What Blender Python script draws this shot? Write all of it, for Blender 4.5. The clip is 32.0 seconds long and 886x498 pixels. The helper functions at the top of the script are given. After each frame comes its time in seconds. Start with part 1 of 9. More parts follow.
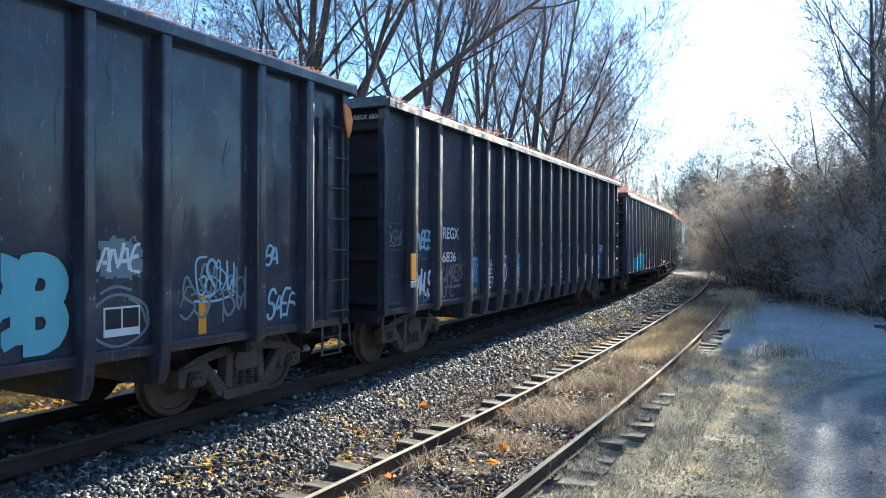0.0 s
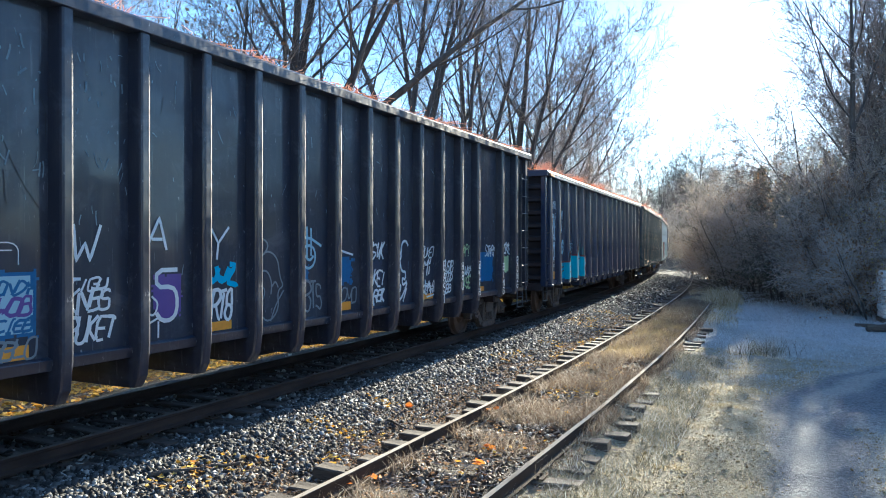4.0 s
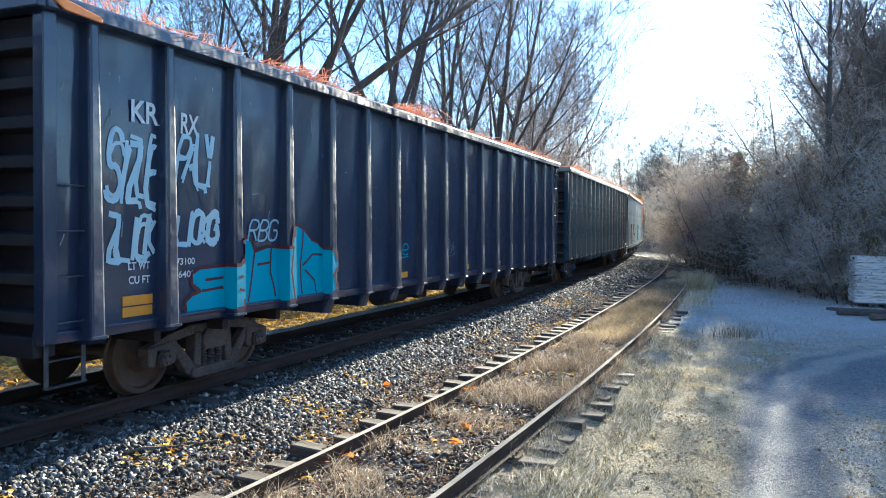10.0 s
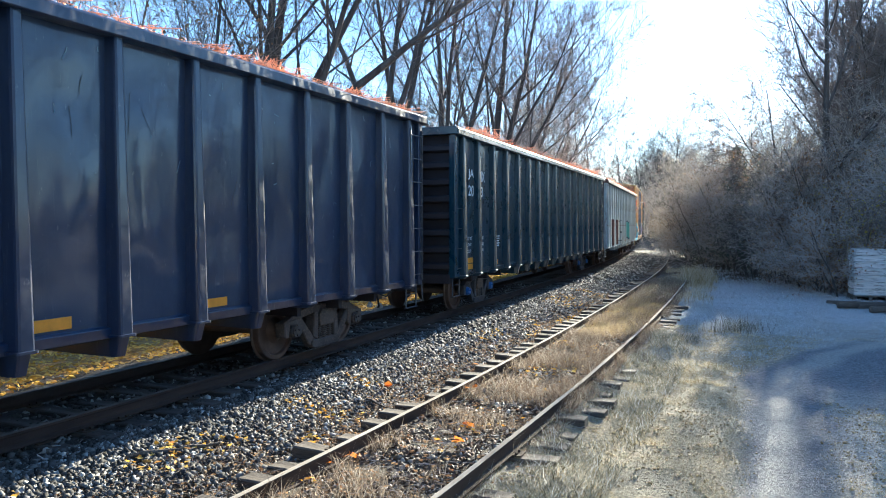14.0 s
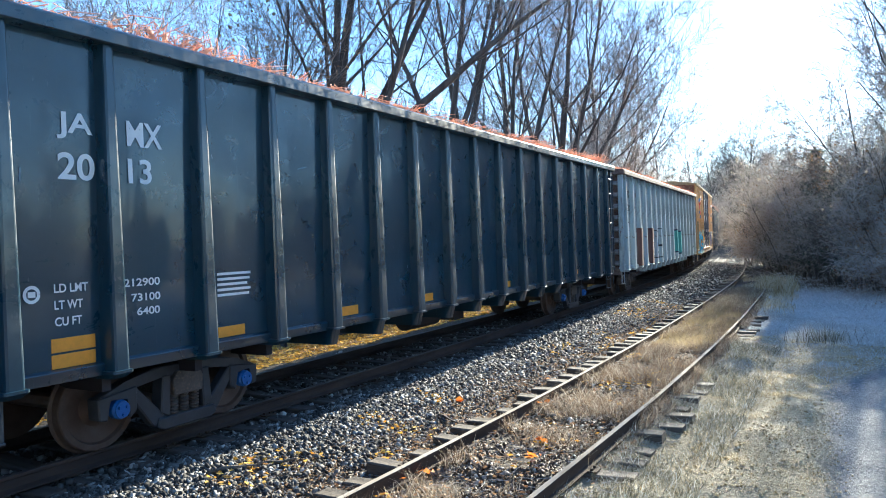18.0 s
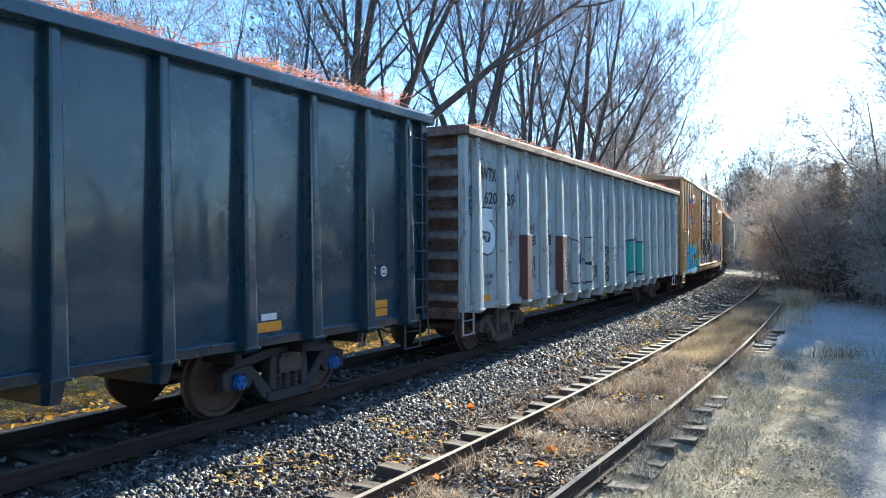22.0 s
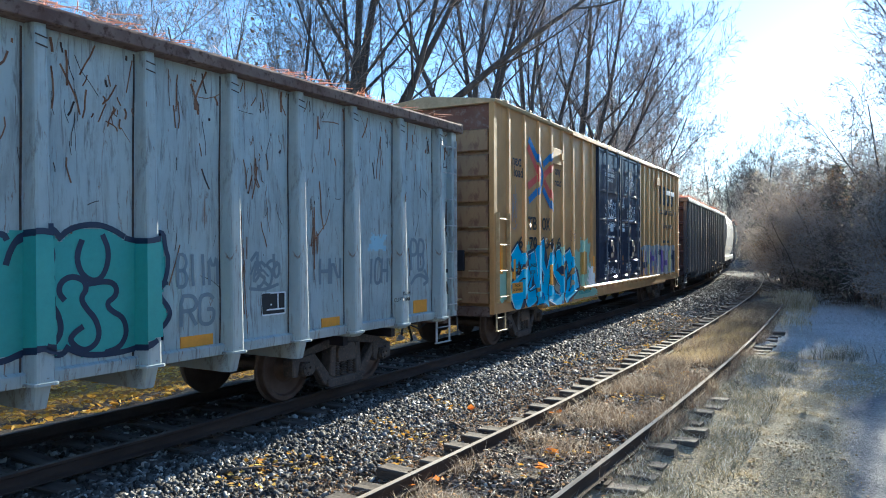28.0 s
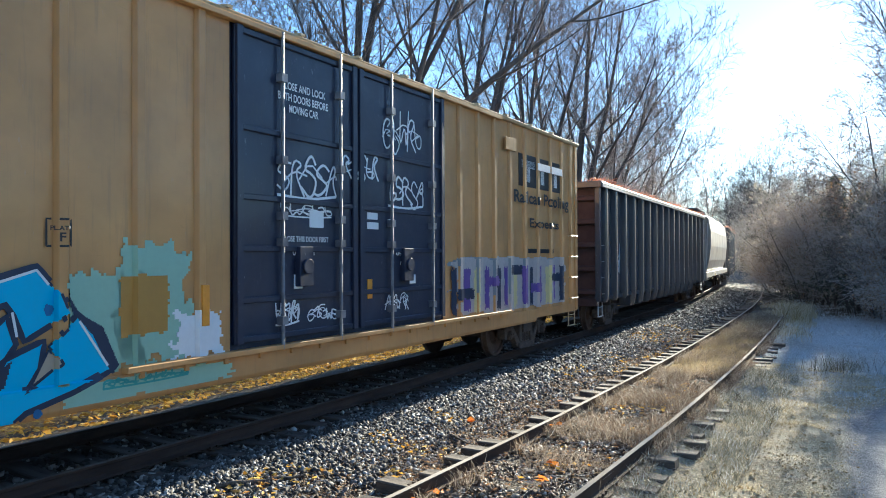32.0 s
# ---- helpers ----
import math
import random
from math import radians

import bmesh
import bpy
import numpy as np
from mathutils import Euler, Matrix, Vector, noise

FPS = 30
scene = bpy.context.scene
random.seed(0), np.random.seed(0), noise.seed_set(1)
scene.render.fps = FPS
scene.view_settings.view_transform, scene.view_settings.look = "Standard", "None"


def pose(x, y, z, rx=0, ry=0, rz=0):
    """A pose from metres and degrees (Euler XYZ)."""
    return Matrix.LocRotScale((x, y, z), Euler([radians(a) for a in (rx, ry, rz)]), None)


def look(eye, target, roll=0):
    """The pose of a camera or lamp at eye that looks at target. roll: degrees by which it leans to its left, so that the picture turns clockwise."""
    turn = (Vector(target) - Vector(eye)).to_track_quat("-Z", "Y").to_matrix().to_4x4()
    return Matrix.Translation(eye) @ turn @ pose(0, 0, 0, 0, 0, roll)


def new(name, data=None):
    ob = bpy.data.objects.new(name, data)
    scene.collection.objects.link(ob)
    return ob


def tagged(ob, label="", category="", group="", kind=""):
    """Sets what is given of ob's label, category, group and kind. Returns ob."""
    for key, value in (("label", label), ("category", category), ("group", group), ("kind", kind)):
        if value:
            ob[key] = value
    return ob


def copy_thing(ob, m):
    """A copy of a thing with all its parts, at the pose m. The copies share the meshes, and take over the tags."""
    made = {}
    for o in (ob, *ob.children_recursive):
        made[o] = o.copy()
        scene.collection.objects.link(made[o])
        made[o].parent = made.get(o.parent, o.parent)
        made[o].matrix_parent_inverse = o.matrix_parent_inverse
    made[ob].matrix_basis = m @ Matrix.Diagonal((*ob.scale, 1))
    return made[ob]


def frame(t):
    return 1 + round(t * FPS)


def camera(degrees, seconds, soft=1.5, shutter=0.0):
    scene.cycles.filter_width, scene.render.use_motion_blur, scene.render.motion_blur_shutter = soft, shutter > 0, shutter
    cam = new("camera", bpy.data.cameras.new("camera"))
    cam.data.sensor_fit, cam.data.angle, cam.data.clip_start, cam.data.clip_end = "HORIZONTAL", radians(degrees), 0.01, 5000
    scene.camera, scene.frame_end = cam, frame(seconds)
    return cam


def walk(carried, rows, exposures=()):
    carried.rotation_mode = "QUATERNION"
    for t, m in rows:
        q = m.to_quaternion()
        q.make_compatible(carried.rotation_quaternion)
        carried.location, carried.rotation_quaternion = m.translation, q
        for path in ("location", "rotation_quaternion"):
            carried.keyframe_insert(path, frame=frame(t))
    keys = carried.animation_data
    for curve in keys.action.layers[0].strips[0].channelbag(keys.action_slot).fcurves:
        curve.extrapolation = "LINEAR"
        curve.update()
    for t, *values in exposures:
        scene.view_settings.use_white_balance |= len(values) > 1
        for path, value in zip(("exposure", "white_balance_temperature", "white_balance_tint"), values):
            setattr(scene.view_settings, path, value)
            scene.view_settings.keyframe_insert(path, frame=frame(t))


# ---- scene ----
# ---------------- camera and its walk ----------------
# world: z = 0 on the rail heads of the main line, y along the main line at the camera, the eye over (0, 0)
EYE_Z = 2.0915
cam = camera(61.96, 32.0, soft=1.0, shutter=0.0)
# seconds, turn to the left, tilt, lean (degrees)
ROWS = [
    (0.0, 27.17, -0.41, -0.23), (0.5, 26.76, -0.41, -0.42), (1.0, 26.55, -0.42, -0.49), (1.5, 26.25, -0.41, -0.53),
    (2.0, 26.05, -0.41, -0.49), (2.5, 26.05, -0.43, -0.51), (3.0, 26.05, -0.42, -0.35), (3.5, 26.03, -0.38, -0.29),
    (4.5, 26.02, -0.38, 0.2), (5.5, 26.0, -0.41, 0.65), (6.0, 25.89, -0.47, 0.55), (6.5, 25.75, -0.45, 0.29),
    (7.0, 25.15, -0.46, -0.19), (7.5, 24.48, -0.44, -0.3), (8.0, 24.39, -0.43, -0.29), (8.5, 24.33, -0.45, 0.15),
    (9.0, 24.38, -0.54, 0.33), (9.5, 24.39, -1.22, -0.19), (10.0, 24.38, -1.89, -0.79), (10.5, 24.34, -2.07, -0.82),
    (11.0, 24.35, -2.06, -0.77), (11.5, 24.34, -2.03, -0.5), (12.0, 24.35, -1.98, -0.18), (12.5, 24.33, -1.99, -0.02),
    (13.0, 24.35, -1.99, 0.04), (13.5, 24.35, -1.98, 0.04), (14.0, 24.35, -1.97, 0.06), (14.5, 24.35, -1.95, 0.05),
    (15.5, 24.36, -1.9, 0.5), (16.5, 24.46, -1.65, 1.09), (17.0, 25.58, -0.96, 1.32), (17.5, 28.14, -0.82, 1.6),
    (18.0, 29.59, -0.75, 1.62), (18.5, 30.31, -0.61, 1.54), (19.0, 30.64, -0.47, 1.55), (19.5, 30.66, -0.49, 1.47),
    (20.0, 30.68, -0.46, 1.41), (20.5, 30.68, -0.44, 1.38), (21.0, 30.67, -0.34, 1.4), (21.5, 30.69, -0.3, 1.02),
    (22.0, 30.73, -0.3, 0.27), (22.5, 30.69, -0.28, 0.16), (23.0, 30.7, -0.27, 0.16), (24.0, 30.72, -0.25, 0.11),
    (24.5, 30.73, -0.25, 0.09), (25.0, 30.75, -0.24, -0.16), (25.5, 30.74, -0.23, -0.49), (26.5, 30.74, -0.21, -0.12),
    (27.5, 30.74, -0.2, 0.22), (28.0, 30.76, -0.19, 0.25), (29.0, 30.78, -0.16, 0.16), (30.0, 30.78, -0.16, 0.09),
    (30.5, 30.79, -0.13, 0.05), (31.0, 30.78, -0.07, 0.12), (31.5, 30.78, 0.08, 0.14), (32.0, 30.72, 0.73, 0.32)]
walk(cam, [(t, pose(0, 0, EYE_Z, 0, 0, a) @ pose(0, 0, 0, 90 + b, 0, 0) @ pose(0, 0, 0, 0, 0, -c)) for t, a, b, c in ROWS],
     exposures=[(t, e + 0.23, k - 90, 6) for t, e, k in ((0.0, 2.08, 5120), (8.0, 2.15, 5120), (10.0, 2.27, 5120), (12.0, 2.18, 5140), (16.5, 2.23, 5100), (18.0, 2.24, 5060), (20.0, 2.15, 5060),
                                                  (24.0, 2.12, 5040), (25.5, 1.91, 5060), (28.0, 1.86, 5060), (30.0, 2.04, 5170), (32.0, 1.98, 5150))])

# ---------------- daylight ----------------
SUN_AZ, SUN_EL = 0.2, 15.2      # degrees to the left of +y, and up
world = bpy.data.worlds.new("world")
scene.world = world
world.use_nodes = True
wn = world.node_tree
sky = wn.nodes.new("ShaderNodeTexSky")
sky.sky_type, sky.sun_disc = "NISHITA", False
sky.sun_elevation, sky.sun_rotation = radians(SUN_EL), radians(-SUN_AZ)
sky.air_density, sky.dust_density, sky.ozone_density = 0.95, 0.08, 1.5
bg = wn.nodes["Background"]
bg.inputs["Strength"].default_value = 0.061
wn.links.new(sky.outputs[0], bg.inputs["Color"])
sun = new("sun", bpy.data.lights.new("sun", "SUN"))
sun.data.energy, sun.data.angle, sun.data.color = 5.0, radians(0.6), (1.0, 0.79, 0.50)
sun_way = Vector((-math.sin(radians(SUN_AZ)) * math.cos(radians(SUN_EL)), math.cos(radians(SUN_AZ)) * math.cos(radians(SUN_EL)), math.sin(radians(SUN_EL))))
sun.matrix_world = look(tuple(sun_way * 60), (0, 0, 0))

# ---------------- materials ----------------
def ramp(nt, fac, stops):
    n = nt.nodes.new("ShaderNodeValToRGB")
    els = n.color_ramp.elements
    while len(els) < len(stops):
        els.new(0.5)
    for e, (p, c) in zip(els, stops):
        e.position = p
        e.color = (c, c, c, 1) if isinstance(c, (int, float)) else (*c, 1)
    nt.links.new(fac, n.inputs[0])
    return n.outputs[0]


def noise_tex(nt, scale, detail=4.0, rough=0.55, stretch=None, coord="Object", dist=0.0):
    tc = nt.nodes.new("ShaderNodeTexCoord")
    out = tc.outputs[coord]
    if stretch:
        mp = nt.nodes.new("ShaderNodeMapping")
        mp.inputs["Scale"].default_value = stretch
        nt.links.new(out, mp.inputs[0])
        out = mp.outputs[0]
    n = nt.nodes.new("ShaderNodeTexNoise")
    n.inputs["Scale"].default_value, n.inputs["Detail"].default_value, n.inputs["Roughness"].default_value = scale, detail, rough
    n.inputs["Distortion"].default_value = dist
    nt.links.new(out, n.inputs["Vector"])
    return n.outputs["Fac"]


def mix(nt, fac, a, b, kind="MIX"):
    n = nt.nodes.new("ShaderNodeMix")
    n.data_type, n.blend_type = "RGBA", kind
    for sock, v in ((n.inputs[0], fac), (n.inputs[6], a), (n.inputs[7], b)):
        if isinstance(v, bpy.types.NodeSocket):
            nt.links.new(v, sock)
        elif isinstance(v, (int, float)):
            sock.default_value = v
        else:
            sock.default_value = (*v, 1)
    return n.outputs[2]


def bump(nt, height, strength=0.3, distance=0.01):
    n = nt.nodes.new("ShaderNodeBump")
    n.inputs["Strength"].default_value, n.inputs["Distance"].default_value = strength, distance
    nt.links.new(height, n.inputs["Height"])
    return n.outputs[0]


def base_mat(name, rough=0.6, metal=0.0):
    m = bpy.data.materials.new(name)
    m.use_nodes = True
    b = m.node_tree.nodes["Principled BSDF"]
    b.inputs["Roughness"].default_value, b.inputs["Metallic"].default_value = rough, metal
    return m, m.node_tree, b


def mottled(name, a, b, scale=3.0, rough=0.7, metal=0.0, c=None, fine=40.0, bumps=0.3, depth=0.006, stretch=None, vary=0.0, spec=0.4):
    """A surface of two or three colours in patches, with a finer grain and relief."""
    m, nt, p = base_mat(name, rough, metal)
    n1 = noise_tex(nt, scale, 5, 0.6, stretch)
    col = mix(nt, ramp(nt, n1, [(0.35, 0.0), (0.65, 1.0)]), a, b)
    n2 = noise_tex(nt, fine, 3, 0.6, stretch)
    if c:
        col = mix(nt, ramp(nt, n2, [(0.52, 0.0), (0.68, 1.0)]), col, c)
    if vary:
        oi = nt.nodes.new("ShaderNodeObjectInfo")
        col = mix(nt, vary, col, ramp(nt, oi.outputs["Random"], [(0.0, 0.02), (1.0, 0.9)]), "OVERLAY")
    nt.links.new(col, p.inputs["Base Color"])
    p.inputs["Specular IOR Level"].default_value = spec
    if bumps:
        nt.links.new(bump(nt, n2, bumps, depth), p.inputs["Normal"])
    return m


def car_paint(name, col, dirt, rough=0.35, streak=0.35, wave=0.12, dust=0.25, coat=0.25):
    """Painted steel: faded patches, streaks run down it, dust, slightly wavy plate."""
    m, nt, p = base_mat(name, rough)
    big = noise_tex(nt, 0.9, 4, 0.6)
    c1 = mix(nt, ramp(nt, big, [(0.35, 0.0), (0.7, 1.0)]), col, tuple(x * 0.72 + 0.006 for x in col))
    st = noise_tex(nt, 5.0, 5, 0.65, (1.0, 3.0, 0.22))
    c2 = mix(nt, ramp(nt, st, [(0.55, 0.0), (0.72, streak)]), c1, dirt)
    sp = noise_tex(nt, 16.0, 4, 0.7, (1.0, 1.0, 0.35))
    c3 = mix(nt, ramp(nt, sp, [(0.66, 0.0), (0.74, dust)]), c2, (0.45, 0.48, 0.52))
    haze = noise_tex(nt, 2.6, 8, 0.72, (1.0, 0.8, 1.0), dist=0.8)
    c3 = mix(nt, ramp(nt, haze, [(0.52, 0.0), (0.75, dust * 0.45)]), c3, (0.20, 0.22, 0.26))
    run = noise_tex(nt, 9.0, 6, 0.75, (1.0, 2.2, 0.10), dist=0.3)
    c3 = mix(nt, ramp(nt, run, [(0.62, 0.0), (0.70, dust * 0.7)]), c3, (0.26, 0.29, 0.33))
    gouge = noise_tex(nt, 6.0, 3, 0.5, (1.0, 0.5, 3.0), dist=1.5)
    c3 = mix(nt, ramp(nt, gouge, [(0.70, 0.0), (0.73, dust * 0.8)]), c3, tuple(x * 0.35 for x in col))
    nt.links.new(c3, p.inputs["Base Color"])
    nt.links.new(ramp(nt, haze, [(0.35, rough), (0.7, min(1.0, rough + 0.28))]), p.inputs["Roughness"])
    wv = noise_tex(nt, 1.6, 3, 0.5)
    nt.links.new(bump(nt, wv, wave, 0.05), p.inputs["Normal"])
    p.inputs["Specular IOR Level"].default_value = 0.45
    p.inputs["Coat Weight"].default_value, p.inputs["Coat Roughness"].default_value, p.inputs["Coat IOR"].default_value = coat, 0.08, 1.6
    return m


def scuffed_white(name):
    """Pale blue-grey paint with long scratches, rust blooms and grime."""
    m, nt, p = base_mat(name, 0.55)
    big = noise_tex(nt, 1.1, 5, 0.65)
    c1 = mix(nt, ramp(nt, big, [(0.3, 0.0), (0.7, 1.0)]), (0.52, 0.60, 0.60), (0.38, 0.44, 0.45))
    st = noise_tex(nt, 7.0, 6, 0.7, (1.0, 2.8, 0.26), dist=0.6)
    c2 = mix(nt, ramp(nt, st, [(0.54, 0.0), (0.65, 0.65)]), c1, (0.13, 0.105, 0.095))
    wash = noise_tex(nt, 2.2, 8, 0.75, (1.0, 2.4, 0.35), dist=0.5)
    c2 = mix(nt, ramp(nt, wash, [(0.50, 0.0), (0.70, 0.55)]), c2, (0.20, 0.19, 0.18))
    st2 = noise_tex(nt, 3.5, 6, 0.7, (1.4, 3.2, 0.5), dist=1.2)
    c3 = mix(nt, ramp(nt, st2, [(0.60, 0.0), (0.67, 0.85)]), c2, (0.21, 0.11, 0.065))
    dots = noise_tex(nt, 26.0, 4, 0.7)
    c4 = mix(nt, ramp(nt, dots, [(0.68, 0.0), (0.72, 0.6)]), c3, (0.16, 0.11, 0.09))
    nt.links.new(c4, p.inputs["Base Color"])
    nt.links.new(bump(nt, st, 0.15, 0.01), p.inputs["Normal"])
    return m


def leaf_mat(name, stops, trans=0.35, rough=0.6):
    m, nt, p = base_mat(name, rough)
    p.inputs["Specular IOR Level"].default_value = 0.12
    g = nt.nodes.new("ShaderNodeNewGeometry")
    col = ramp(nt, g.outputs["Random Per Island"], stops)
    nt.links.new(col, p.inputs["Base Color"])
    tr = nt.nodes.new("ShaderNodeBsdfTranslucent")
    nt.links.new(col, tr.inputs["Color"])
    ms = nt.nodes.new("ShaderNodeMixShader")
    ms.inputs[0].default_value = trans
    nt.links.new(p.outputs[0], ms.inputs[1])
    nt.links.new(tr.outputs[0], ms.inputs[2])
    nt.links.new(ms.outputs[0], nt.nodes["Material Output"].inputs[0])
    return m


def plain(name, col, rough=0.6, metal=0.0, wear=0.25):
    """Paint of one colour with slight fading."""
    m, nt, p = base_mat(name, rough, metal)
    n = noise_tex(nt, 9.0, 5, 0.7)
    nt.links.new(mix(nt, ramp(nt, n, [(0.4, 0.0), (0.75, wear)]), col, tuple(x * 0.45 + 0.02 for x in col)), p.inputs["Base Color"])
    return m


def spray(name, col, cover=0.85, rough=0.45):
    """Spray paint that has covered unevenly."""
    m, nt, p = base_mat(name, rough)
    n = noise_tex(nt, 14.0, 5, 0.7)
    nt.links.new(mix(nt, ramp(nt, n, [(0.35, 0.0), (0.8, 1.0 - cover)]), col, tuple(x * 0.5 for x in col)), p.inputs["Base Color"])
    return m


